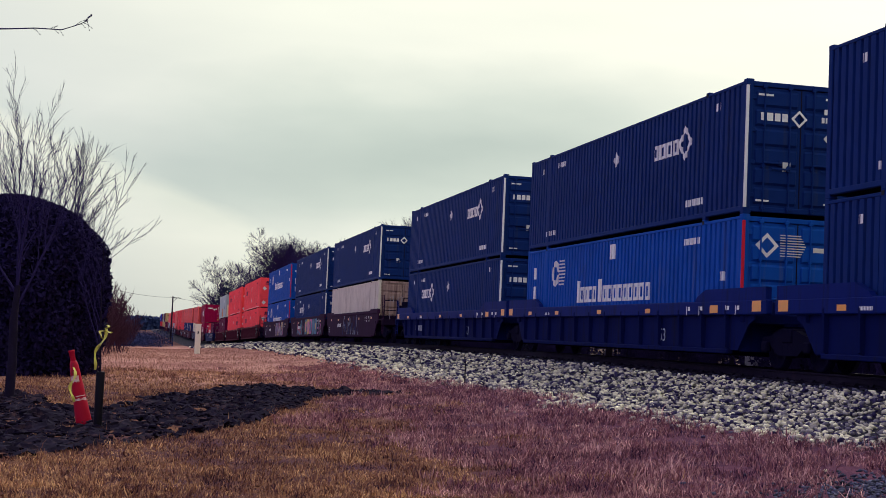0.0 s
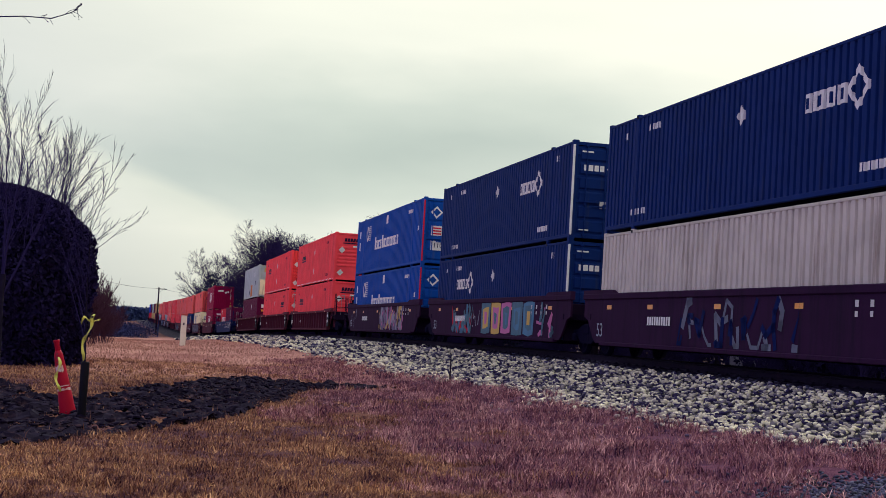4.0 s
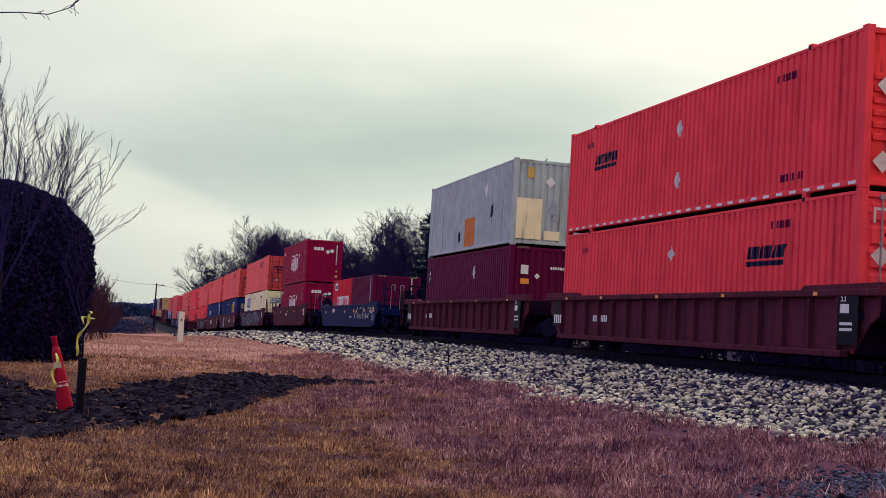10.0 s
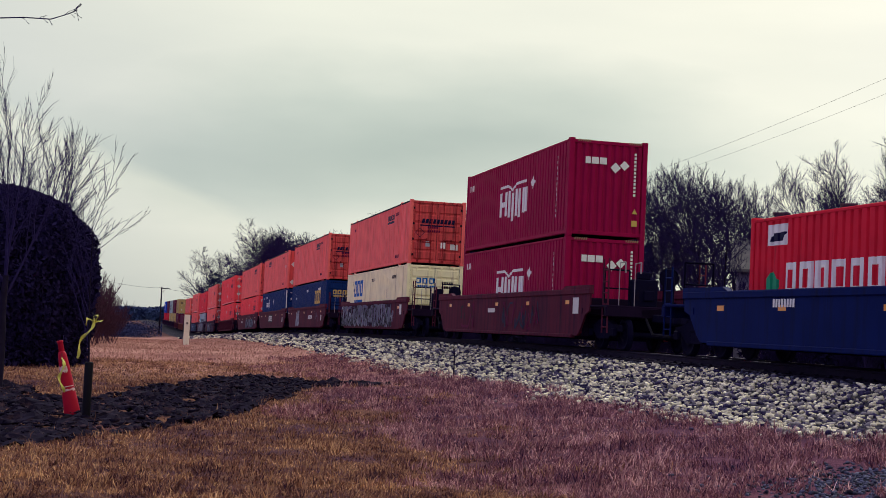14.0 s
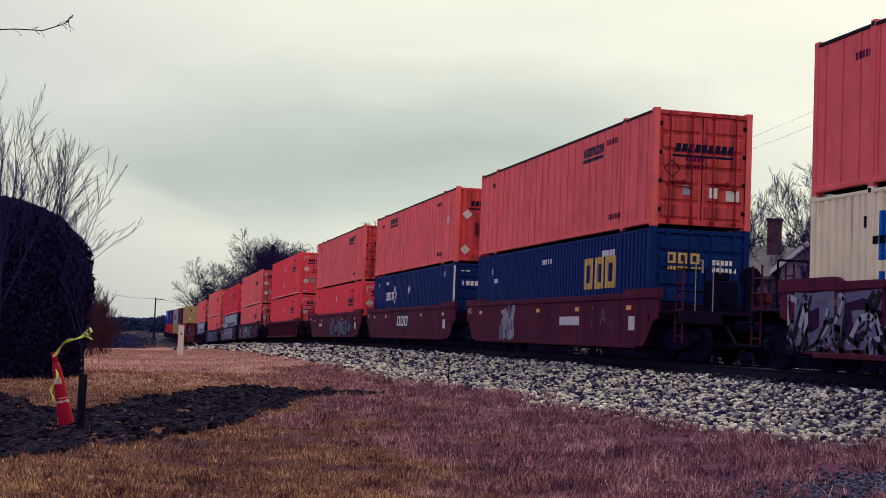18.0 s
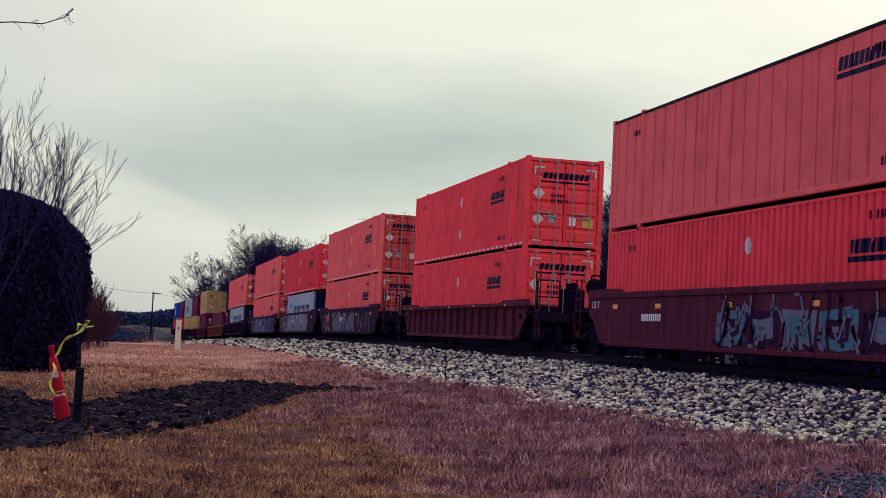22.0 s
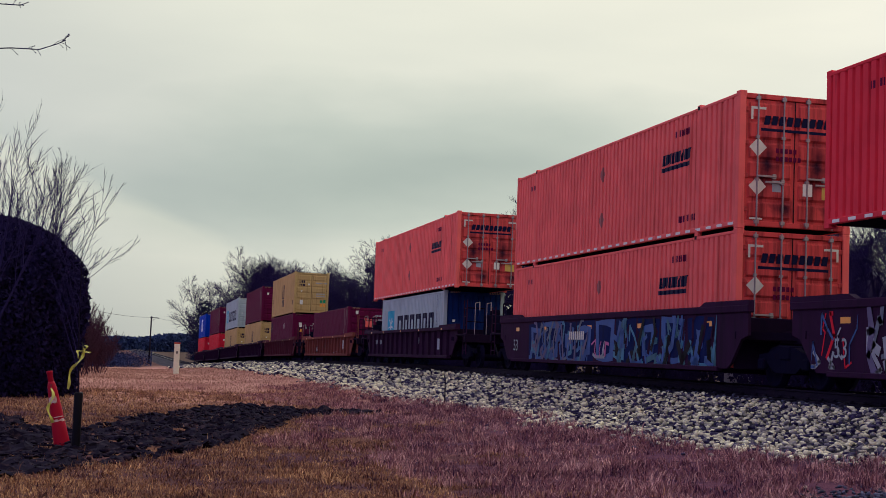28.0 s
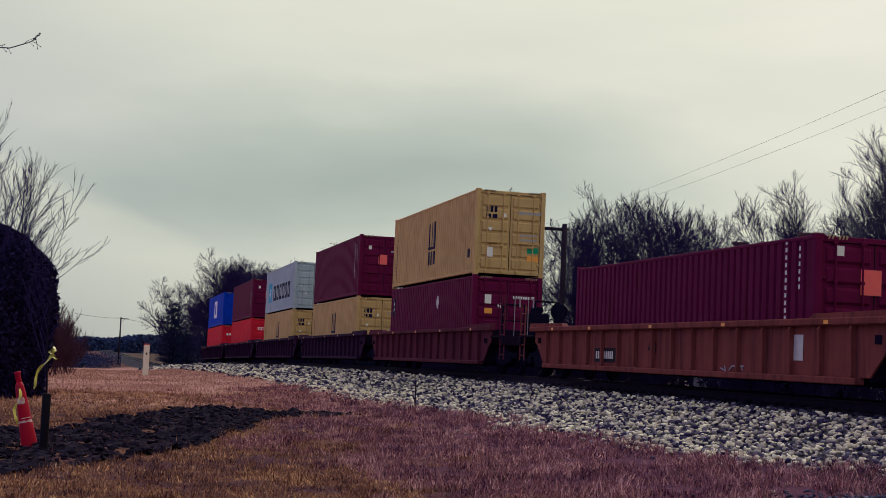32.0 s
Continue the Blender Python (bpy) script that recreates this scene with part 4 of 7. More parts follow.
def big_evergreen(x, y, rx, ry, h, seed, n):
    root = thing("evergreen_bush", "tall rounded dark evergreen bush on the lawn", "bush")
    root.location = (x, y, ground_z(x, y))
    part("foliage", dome(0, 0, rx, ry, h, n, seed, 0.078), HEDGE, root)
    core = Mesh().lathe([(0.1, 0.0), (0.72, 0.02), (0.82, 0.2), (0.90, 0.45), (0.85, 0.62), (0.66, 0.80), (0.36, 0.90), (0.05, 0.94)], 22)
    core.v = [(p[0] * rx * 0.92, p[1] * ry * 0.92, p[2] * h) for p in core.v]
    part("inner_foliage", core, HEDGE, root, smooth=True)
    part("trunk", Mesh().tube((0, 0, -0.1), (0, 0, 1.5), 0.16, 0.12), BARK, root)


big_evergreen(-3.35, 40.5, 2.75, 2.6, 4.95, 3, 75000)


# ---- bare lawn tree, sapling and the branch overhead ----
lawn_tree = thing("lawn_tree", "young leafless tree with fine upswept branches on the lawn", "tree")
lawn_tree.location = (-2.12, 27.0, ground_z(-2.12, 27.0) - 0.05)
t = Tree(203, 4, (9, 7, 6, 4), up=0.42, wander=0.18, spread=(16, 38), shrink=0.58, twig_r=0.0034, first=0.2)
for k, (dx, dy, ln) in enumerate(((0.30, 0.0, 3.3), (-0.15, 0.2, 3.7), (0.05, -0.2, 3.2), (-0.55, 0.1, 3.0), (0.14, 0.3, 3.5))):
    t.grow(Vector((0.02, 0, 1.75 + 0.1 * k)), Vector((dx, dy, 1)).normalized(), ln * 0.84, 0.026, 1)
t.tube(t.trunk, [Vector((0, 0, -0.1)), Vector((0.02, 0, 0.8)), Vector((0.0, 0, 1.5)), Vector((0.03, 0, 2.2))], (0.10, 0.085, 0.075, 0.05), 10)
part("trunk", t.trunk, BARK, lawn_tree, smooth=True, fix=False)
part("crown", t.limbs, TWIG, lawn_tree, fix=False)

fan_tree = thing("fan_shaped_tree", "leafless many-stemmed tree fanning out behind the evergreen bush", "tree")
fan_tree.location = (-2.5, 44.5, ground_z(-2.5, 44.5) - 0.05)
t = Tree(91, 4, (0, 9, 6, 5), up=0.12, wander=0.14, spread=(10, 26), shrink=0.50, twig_r=0.0048, first=0.2)
rr = random.Random(17)
for k in range(14):
    a = -0.6 + 1.30 * k / 11 if k < 12 else 0.93 + 0.2 * (k - 12)
    t.kids = (0, 9, 6, 5) if k < 10 else (0, 5, 4, 3)
    t.grow(Vector((0.1 * a, 0, 1.6 + 0.05 * k)), Vector((math.sin(a) * 0.95, rr.uniform(-0.25, 0.25), math.cos(a) + 0.1)).normalized(), rr.uniform(3.4, 4.3) * (1.0 - 0.26 * max(0.0, a - 0.2)), 0.034 if k < 10 else 0.022, 1)
t.tube(t.trunk, [Vector((0, 0, -0.1)), Vector((0.02, 0, 1.0)), Vector((0.0, 0, 2.4))], (0.18, 0.15, 0.10), 10)
part("trunk", t.trunk, BARK, fan_tree, smooth=True, fix=False)
part("crown", t.limbs, TWIG, fan_tree, fix=False)

t = Tree(61, 3, (9, 4, 3), up=0.35, wander=0.22, spread=(18, 42), shrink=0.52, twig_r=0.0032, first=0.30)
t.grow(Vector((0, 0, 0)), Vector((0.04, 0, 1)), 2.9, 0.020, 0)
sapling = thing("sapling", "thin leafless sapling standing in a dark trunk guard", "tree")
sapling.location = (-0.37, 20.5, ground_z(-0.37, 20.5))
part("trunk", t.trunk, BARK, sapling, smooth=True, fix=False)
part("crown", t.limbs, TWIG, sapling, fix=False)
GUARD = mat("black_plastic_tube", (0.006, 0.005, 0.010), 0.6, grain=0.1, bump=0.1, spec=0.1)
guard_rings = [(0.058, 0.0), (0.061, 0.02), (0.060, 0.40), (0.061, 0.80)]
guard = part("trunk_guard", Mesh().lathe(guard_rings + [(0.055, 0.82)], 16), GUARD, sapling, "black plastic guard", smooth=True)

second = thing("sapling", "slender sapling in a dark guard near the evergreen bush", "tree")
second.location = (-1.62, 40.0, ground_z(-1.62, 40.0))
part("trunk_guard", Mesh().lathe([(0.06, -0.05), (0.065, 0.0), (0.06, 0.6), (0.062, 1.25), (0.05, 1.3)], 14), GUARD, second, smooth=True)
t = Tree(8, 2, (7, 4), up=0.5, wander=0.2, spread=(18, 40), shrink=0.5, twig_r=0.004, first=0.4)
t.grow(Vector((0, 0, 0)), Vector((0, 0, 1)), 3.0, 0.022, 0)
part("trunk", t.trunk, BARK, second, smooth=True, fix=False)
part("crown", t.limbs, TWIG, second, fix=False)

overhang = thing("overhanging_tree", "leafless tree whose thin twigs reach over the lawn", "tree")
overhang.location = (-5.2, 14.2, ground_z(-5.2, 14.2) - 0.05)
m = Mesh()
tt = Tree(5, 2, (4, 3), up=0.2, wander=0.2, spread=(25, 50), shrink=0.3, twig_r=0.003)
tt.tube(m, [Vector(p) for p in ((0, 0, 0), (0.05, 0.02, 1.6), (0.0, 0.0, 3.2), (0.1, 0, 4.8))], (0.13, 0.11, 0.08, 0.03), 10)
part("trunk", m, BARK, overhang, smooth=True)


def limb(pts, radii, seed, n, ln):
    q = Tree(seed, 1, (0,), twig_r=0.0025)
    P = [Vector(p) for p in pts]
    q.tube(q.limbs, P, radii, 5)
    r = random.Random(seed)
    for i in range(n):
        k = r.randrange(len(P) // 2, len(P) - 1)
        a = P[k].lerp(P[k + 1], r.random())
        d = Vector((r.uniform(0.1, 0.6), r.uniform(-0.3, 0.3), r.uniform(-0.5, 0.9))).normalized()
        e = a + d * ln * r.uniform(0.3, 1.0)
        q.tube(q.limbs, [a, a.lerp(e, 0.5) + Vector((0, 0, 0.01)), e], (0.004, 0.003, 0.002), 3)
        q.tube(q.limbs, [e, e + d * 0.012], (0.006, 0.002), 4)
    part("limb", q.limbs, TWIG, overhang, fix=False)


OV = Vector(overhang.location)


def rel(*pts):
    return [tuple(Vector(p) - OV) for p in pts]


limb(rel((-5.2, 14.2, 2.2), (-3.6, 14.1, 2.75), (-2.2, 14.0, 3.08), (-1.62, 13.97, 3.17), (-1.30, 13.96, 3.20), (-1.08, 13.97, 3.23), (-0.82, 13.98, 3.24), (-0.66, 13.99, 3.31), (-0.575, 14.0, 3.36)), (0.05, 0.032, 0.018, 0.0085, 0.007, 0.006, 0.0055, 0.0045, 0.004), 3, 13, 0.11)
limb(rel((-5.2, 14.2, 2.9), (-3.6, 14.1, 3.5), (-2.2, 14.0, 3.74), (-1.5, 13.97, 3.70), (-1.2, 13.97, 3.655), (-1.02, 13.97, 3.66), (-0.945, 13.97, 3.70)), (0.04, 0.026, 0.014, 0.007, 0.0055, 0.005, 0.004), 9, 7, 0.08)


# ---- traffic cone, tape, marker post ----
CONE = mat("faded_red_plastic", (0.40, 0.006, 0.026), 0.5, grain=0.1, grain_scale=4, stain=(0.22, 0.02, 0.04), stain_amount=0.2, stain_scale=5, bump=0.05, spec=0.1)
CONEWHITE = mat("dirty_white_band", (0.66, 0.50, 0.48), 0.5, grain=0.1, stain=(0.55, 0.03, 0.04), stain_amount=0.35, stain_scale=9, bump=0)
TAPE = mat("yellow_tape", (0.62, 0.56, 0.08), 0.45, grain=0.08, bump=0)
TAPEBLACK = mat("black_tape_print", (0.02, 0.02, 0.02), 0.4, bump=0)
cone = thing("traffic_cone", "leaning tall red traffic cone with worn pale bands", "traffic cone")
cone.location = (-0.56, 20.95, ground_z(-0.56, 20.95))
cone.rotation_euler = (radians(-2), radians(-13), 0)
part("body", Mesh().lathe([(0.112, 0.02), (0.116, 0.05), (0.106, 0.24), (0.100, 0.34), (0.095, 0.36), (0.091, 0.48), (0.085, 0.60), (0.081, 0.62), (0.073, 0.78), (0.063, 0.90), (0.050, 0.955), (0.040, 0.965)], 24), CONE, cone, smooth=True)
part("neck", Mesh().lathe([(0.036, 0.95), (0.040, 0.97), (0.040, 1.09), (0.046, 1.10), (0.046, 1.125), (0.03, 1.127)], 16), CONE, cone, "short flat-topped neck", smooth=True)
part("base", Mesh().box(-0.13, -0.13, -0.05, 0.13, 0.13, 0.025, 0.02), CONE, cone)


def cone_patch(z0, z1, r0, r1, a0, a1, ragged, seed):
    m, r, n = Mesh(), random.Random(seed), 12
    for i in range(n + 1):
        a = radians(a0 + (a1 - a0) * i / n)
        lo, hi = z0 + ragged * r.random(), z1 - ragged * r.random()
        for z in (lo, hi):
            q = r0 + (r1 - r0) * (z - z0) / (z1 - z0) + 0.0025
            m.v.append((q * math.cos(a), q * math.sin(a), z))
    m.f = [(2 * i, 2 * i + 2, 2 * i + 3, 2 * i + 1) for i in range(n)]
    part("worn_band", m, CONEWHITE, cone, "worn whitish band", smooth=True, fix=False)


cone_patch(0.64, 0.76, 0.0802, 0.0742, 205, 300, 0.035, 1)
cone_patch(0.37, 0.42, 0.0948, 0.0930, 195, 345, 0.020, 2)
cone_patch(0.44, 0.455, 0.0922, 0.0916, 240, 330, 0.004, 3)

post = thing("marker_post", "white painted railway marker post in the grass", "marker post")
px, py = 4.0, 84.0
post.location = (px, py, ground_z(px, py))
POSTPAINT = mat("white_post_paint", (0.78, 0.72, 0.58), 0.6, grain=0.06, stain=(0.35, 0.25, 0.2), stain_amount=0.15, stain_scale=3, bump=0.1)
part("post", Mesh().box(-0.17, -0.06, -0.2, 0.17, 0.06, 1.82, 0.03), POSTPAINT, post)
part("cap", Mesh().box(-0.19, -0.08, 1.80, 0.19, 0.08, 1.88, 0.02), paint("post_cap", (0.45, 0.08, 0.06)), post, "reddish cap")
part("plate", Mesh().box(-0.04, -0.07, 1.22, 0.04, -0.062, 1.36), BLACKM, post)


stake = thing("survey_stake", "thin dark wooden stake leaning in the gravel's edge", "stake")
stake.location = (8.28, 33.9, ground_z(8.28, 33.9))
stake.rotation_euler = (0.05, -0.06, 0.4)
part("stick", Mesh().tube((0, 0, -0.1), (0.01, 0, 0.62), 0.022, 0.014, 6), BARK, stake)
part("twig", Mesh().tube((0, 0, 0.30), (0.07, 0.02, 0.47), 0.008, 0.004, 5), BARK, stake)

# ---- poles, wires ----
POLE = mat("weathered_pole_wood", (0.022, 0.016, 0.030), 0.9, 0, 0.2, 5, bump=0.3, spec=0.05)
WIRE = mat("black_wire", (0.03, 0.03, 0.035), 0.6, bump=0)


def utility_pole(x, y, top, arm_dx, arm=1.45):
    root = thing("utility_pole", "wooden utility pole with one crossarm behind the railway", "utility pole", "utility poles")
    z = ground_z(x, y)
    root.location = (x, y, z)
    h = top - z
    part("pole", Mesh().tube((0, 0, -0.3), (0, 0, h), 0.17, 0.12, 10), POLE, root, smooth=True)
    part("crossarm", Mesh().box(-arm if arm_dx < 0 else -0.2, -0.07, h - 0.34, 0.2 if arm_dx < 0 else arm, 0.07, h - 0.20, 0.01), POLE, root)
    part("brace", Mesh().tube((0.7 * arm_dx, -0.08, h - 0.34), (0, -0.12, h - 1.1), 0.03, 0.03, 6), POLE, root)
    for k in (-1.35, -0.7, 0.1):
        i = part("insulator", cached("insul", lambda: Mesh().lathe([(0.03, 0.0), (0.055, 0.03), (0.05, 0.08), (0.02, 0.13)], 10).data("insulator", DARKSTEEL)), DARKSTEEL, root)
        i.location = (k * -arm_dx * -1 if arm_dx < 0 else k + 0.9, 0, h - 0.20)
    return (x, y, top)


poles = [utility_pole(22.14, 62.2, 7.05, -1), utility_pole(22.3, 94.4, 6.6, -1), utility_pole(7.5, 262, 5.2, 1), utility_pole(22.0, 30.0, 8.6, -1)]


def wire(a, b, sag, r=0.0038):
    m, pts = Mesh(), []
    a, b = Vector(a), Vector(b)
    for i in range(13):
        t = i / 12
        pts.append(a.lerp(b, t) - Vector((0, 0, sag * 4 * t * (1 - t))))
    Tree(1, 1, (0,)).tube(m, pts, [r] * len(pts), 4)
    o = new("overhead_wire", m.data("overhead_wire", WIRE))
    tagged(o, "thin black overhead wire strung between the poles", "wire", "overhead wires")


for dx, dz in ((-1.2, -0.05), (0.1, 0.10)):
    wire((22.14 + dx, 62.2, 6.95 + dz), (22.0 + dx, 30.0, 8.5 + dz), 0.25)
    wire((22.14 + dx, 62.2, 6.95 + dz), (22.3 + dx, 94.4, 6.5 + dz), 0.35)
wire((7.5, 262, 5.0), (-9.0, 200, 6.4), 0.8, 0.03)
wire((7.9, 262, 5.0), (24, 300, 6.0), 0.8, 0.03)


# ---- house behind the railway ----
SIDING = mat("pale_grey_siding", (0.36, 0.33, 0.40), 0.7, 0, 0.05, 2, (0.30, 0.27, 0.27), 0.2, 1.5, 0.1, 20)
SHINGLE = mat("grey_roof_shingle", (0.17, 0.155, 0.16), 0.85, 0, 0.2, 4, (0.10, 0.09, 0.09), 0.3, 1.2, 0.3, 30, obj_var=0.3)
BRICK = mat("dark_red_brick", (0.095, 0.032, 0.052), 0.85, 0, 0.2, 6, (0.08, 0.04, 0.04), 0.3, 4, 0.4, 30)
TRIMW = mat("white_trim", (0.72, 0.70, 0.68), 0.5, grain=0.04, bump=0.05)
GLASSD = mat("dark_window_glass", (0.02, 0.025, 0.03), 0.08, 0, 0.02, bump=0)


def house():
    root = thing("house", "pale two-storey gabled house with brick chimneys behind bare trees", "house")
    x, y = 34.0, 61.0
    root.location = (x, y, ground_z(x, y))
    root.rotation_euler.z = radians(-28)
    w, d, eave, ridge = 2.5, 8.5, 5.3, 7.35
    m = Mesh().prism([(-w, -0.3), (w, -0.3), (w, eave), (0, ridge), (-w, eave)], "y", -d / 2, d / 2)
    part("wall", m, SIDING, root)
    m = Mesh().box(-4.9, -1.6, -0.3, -w, 3.4, eave - 0.5)
    part("wing_wall", m, SIDING, root)
    for i in range(14):
        z = 0.4 + i * 0.34
        part("siding_board", cached("board", lambda: Mesh().prism([(-0.012, 0), (0, 0), (0, 0.33), (-0.002, 0.33)], "x", -w, w).data("siding_board", SIDING)), SIDING, root).location = (0, -d / 2 - 0.002, z)
    for s in (-1, 1):
        sl = Mesh()
        a, b = (0, ridge + 0.12), (s * (w + 0.45), eave - 0.26)
        sl.prism([a, b, (b[0], b[1] - 0.14), (0, a[1] - 0.14)], "y", -d / 2 - 0.4, d / 2 + 0.4)
        part("roof", sl, SHINGLE, root)
        bg = Mesh()
        bg.prism([(0, ridge + 0.04), (s * (w + 0.47), eave - 0.34), (s * (w + 0.47), eave - 0.58), (0, ridge - 0.22)], "y", -d / 2 - 0.46, -d / 2 - 0.41)
        part("bargeboard", bg, TRIMW, root, "white bargeboard")
    part("gable_tie", Mesh().box(-0.95, -d / 2 - 0.45, ridge - 1.0, 0.95, -d / 2 - 0.40, ridge - 0.86).box(-0.06, -d / 2 - 0.45, ridge - 1.0, 0.06, -d / 2 - 0.40, ridge + 0.0), TRIMW, root, "white gable ornament")
    part("wing_roof", Mesh().prism([(-2.2, eave - 0.65), (0.9, eave + 0.95), (4.0, eave - 0.65), (4.0, eave - 0.5), (0.9, eave + 1.1), (-2.2, eave - 0.5)], "x", -5.2, -w + 0.6), SHINGLE, root)
    for wx, wz in ((-0.55, 3.6), (0.55, 3.6), (-0.9, 1.0), (0.9, 1.0)):
        win = part("window", Mesh().box(wx - 0.40, -d / 2 - 0.05, wz - 0.06, wx + 0.40, -d / 2 - 0.01, wz + 1.42, 0.01), TRIMW, root, "white-framed sash window")
        part("pane", Mesh().box(wx - 0.33, -d / 2 - 0.058, wz, wx + 0.33, -d / 2 - 0.052, wz + 0.66), GLASSD, win)
        part("pane", Mesh().box(wx - 0.33, -d / 2 - 0.058, wz + 0.70, wx + 0.33, -d / 2 - 0.052, wz + 1.36), GLASSD, win)
    for wx in (-3.7,):
        win = part("window", Mesh().box(wx - 0.40, -1.65, 2.6, wx + 0.40, -1.61, 4.0, 0.01), TRIMW, root, "white-framed sash window")
        part("pane", Mesh().box(wx - 0.33, -1.658, 2.66, wx + 0.33, -1.652, 3.94), GLASSD, win)
    for cx, cy, top in ((-2.9, 0.4, 7.65), (0.29, 0.16, 8.15)):
        ch = part("chimney", Mesh().box(cx - 0.35, cy - 0.35, 4.0, cx + 0.35, cy + 0.35, top, 0.02), BRICK, root, "dark red brick chimney")
        part("chimney_cap", Mesh().box(cx - 0.42, cy - 0.42, top, cx + 0.42, cy + 0.42, top + 0.12, 0.02), BRICK, ch)


house()


# ---- far woods and hill ----
# distance haze is put into the woods' blue base colour
FARWOOD = mat("haze_blue_far_woods", (0.034, 0.050, 0.13), 0.95, 0, 0.3, 0.05, (0.045, 0.05, 0.09), 0.3, 0.03, 0, island=0.35, spec=0.02)


def far_woods():
    def strip(r, n):
        x = r.uniform(-110, 60, n)
        base = 1.6 + 0.9 * np.sin(x * 0.06) + 0.5 * np.sin(x * 0.23 + 1) + np.maximum(0, x - 10) * 0.08
        z = -12 + (base + 12) * r.random(n) ** 0.6 + r.normal(0, 0.25, n)
        y = 620 + 60 * r.random(n) + np.abs(x + 20) * 0.4
        return np.column_stack([x, y, z])
    v, f = leaf_cloud(77, 46000, strip, 0.95)
    tagged(new("far_woods", soup("far_woods", v, f, FARWOOD)), "distant dark wooded hill", "woods", kind="stuff")

    def bank(r, n):
        y = 46 + 344 * r.random(n) ** 1.5
        off = np.interp(y, [46, 62, 110, 200, 390], [11, 15, 13, 9, 7])
        x = 13.8 + off + np.abs(r.normal(0, 3.5, n))
        z = np.array([ground_z(a, b) for a, b in zip(x, y)]) + 4.6 * r.random(n) ** 1.5 * np.interp(y, [46, 60, 90, 200, 390], [0.45, 0.6, 0.9, 1.2, 1.6])
        return np.column_stack([x, y, z])
    v, f = leaf_cloud(78, 90000, bank, 0.13)
    tagged(new("undergrowth", soup("undergrowth", v, f, mat("dark_undergrowth", (0.017, 0.013, 0.052), 0.95, bump=0, island=0.5, spec=0.05))), "dark tangled undergrowth below the trees", "undergrowth", kind="stuff")

    def left(r, n):
        y = 95 + 330 * r.random(n) ** 1.2
        x = -2.5 - 0.025 * (y - 95) - np.abs(r.normal(0, 4.0, n))
        z = np.array([ground_z(a, b) for a, b in zip(x, y)]) + 3.2 * r.random(n) ** 1.2
        return np.column_stack([x, y, z])
    v, f = leaf_cloud(79, 30000, left, 0.20)
    tagged(new("roadside_brush", soup("roadside_brush", v, f, mat("reddish_brush", (0.045, 0.022, 0.034), 0.95, bump=0, island=0.5, spec=0.05))), "reddish leafless brush beyond the lawn", "brush", kind="stuff")

    def thicket(r, n):
        y = 225 + 130 * r.random(n)
        x = y * np.clip(r.normal(-0.012, 0.018, n), -0.07, 0.030)
        top = 1.6 + 0.7 * np.sin(x * 0.9 + y * 0.13)
        z = np.array([ground_z(a, b) for a, b in zip(x, y)]) + np.maximum(0.5, top) * r.random(n) ** 1.3
        return np.column_stack([x, y, z])
    v, f = leaf_cloud(80, 30000, thicket, 0.16)
    tagged(new("thicket", soup("thicket", v, f, mat("blue_grey_thicket", (0.030, 0.036, 0.10), 0.95, bump=0, island=0.5, spec=0.02))), "bluish leafless thicket beyond the lawn", "thicket", kind="stuff")


far_woods()


# ---- caution tape ----
def tape_piece(name, ln, label, parent=None):
    root = thing(name, label, "tape", "caution tape")
    n = 16
    m = Mesh()
    for i in range(n + 1):
        z = -ln * i / n
        tw = 1.1 * math.sin(i * 0.55 + ln * 3)
        sx, sy = 0.035 * math.sin(i * 0.5), 0.03 * math.cos(i * 0.7)
        m.v += [(sx - 0.024 * math.cos(tw), sy - 0.024 * math.sin(tw), z), (sx + 0.024 * math.cos(tw), sy + 0.024 * math.sin(tw), z)]
    m.f = [(2 * i, 2 * i + 1, 2 * i + 3, 2 * i + 2) for i in range(n)]
    part("strip", m, TAPE, root, smooth=True, fix=False)
    for i in range(max(1, int(ln / 0.28))):
        z = -0.07 - i * 0.28
        o = lettering("CAUTION", 0.028, TAPEBLACK, root)
        o.location, o.rotation_euler = (0.012, -0.055, z - 0.05), (radians(90), radians(-90), 0)
    return root


TIED = (-0.335, 20.42, 0.30)
tapes = [(tape_piece("caution_tape", 0.62, "yellow caution tape blowing from the sapling"), TIED, 1.0, 0.0),
         (tape_piece("caution_tape", 0.13, "knotted end of yellow caution tape on the sapling"), (-0.335, 20.40, 0.33), -3.4, 10.0),
         (tape_piece("caution_tape", 0.16, "crumpled loop of yellow caution tape on the sapling"), (-0.330, 20.40, 0.30), 5.2, -20.0),
         (tape_piece("caution_tape", 0.50, "yellow caution tape draped down the red cone"), (-0.765, 20.83, -0.30), -0.45, 4.0)]
LEAN = [(0, 14), (1.5, 11), (3, 9), (5.5, 13), (6, 16), (8, 12), (9.5, 15), (11, 13), (13, 16), (14.5, 26), (16.5, 41), (18, 52), (19, 46), (20, 44), (21.5, 45), (23, 31), (24.8, 36), (27.5, 21), (28, 21), (29.6, 16), (31.2, 31), (32, 24)]


# ---- containers ----
LOW_Z, HIGH_Z = TOP_Z - 2 * BOX_H, TOP_Z - BOX_H


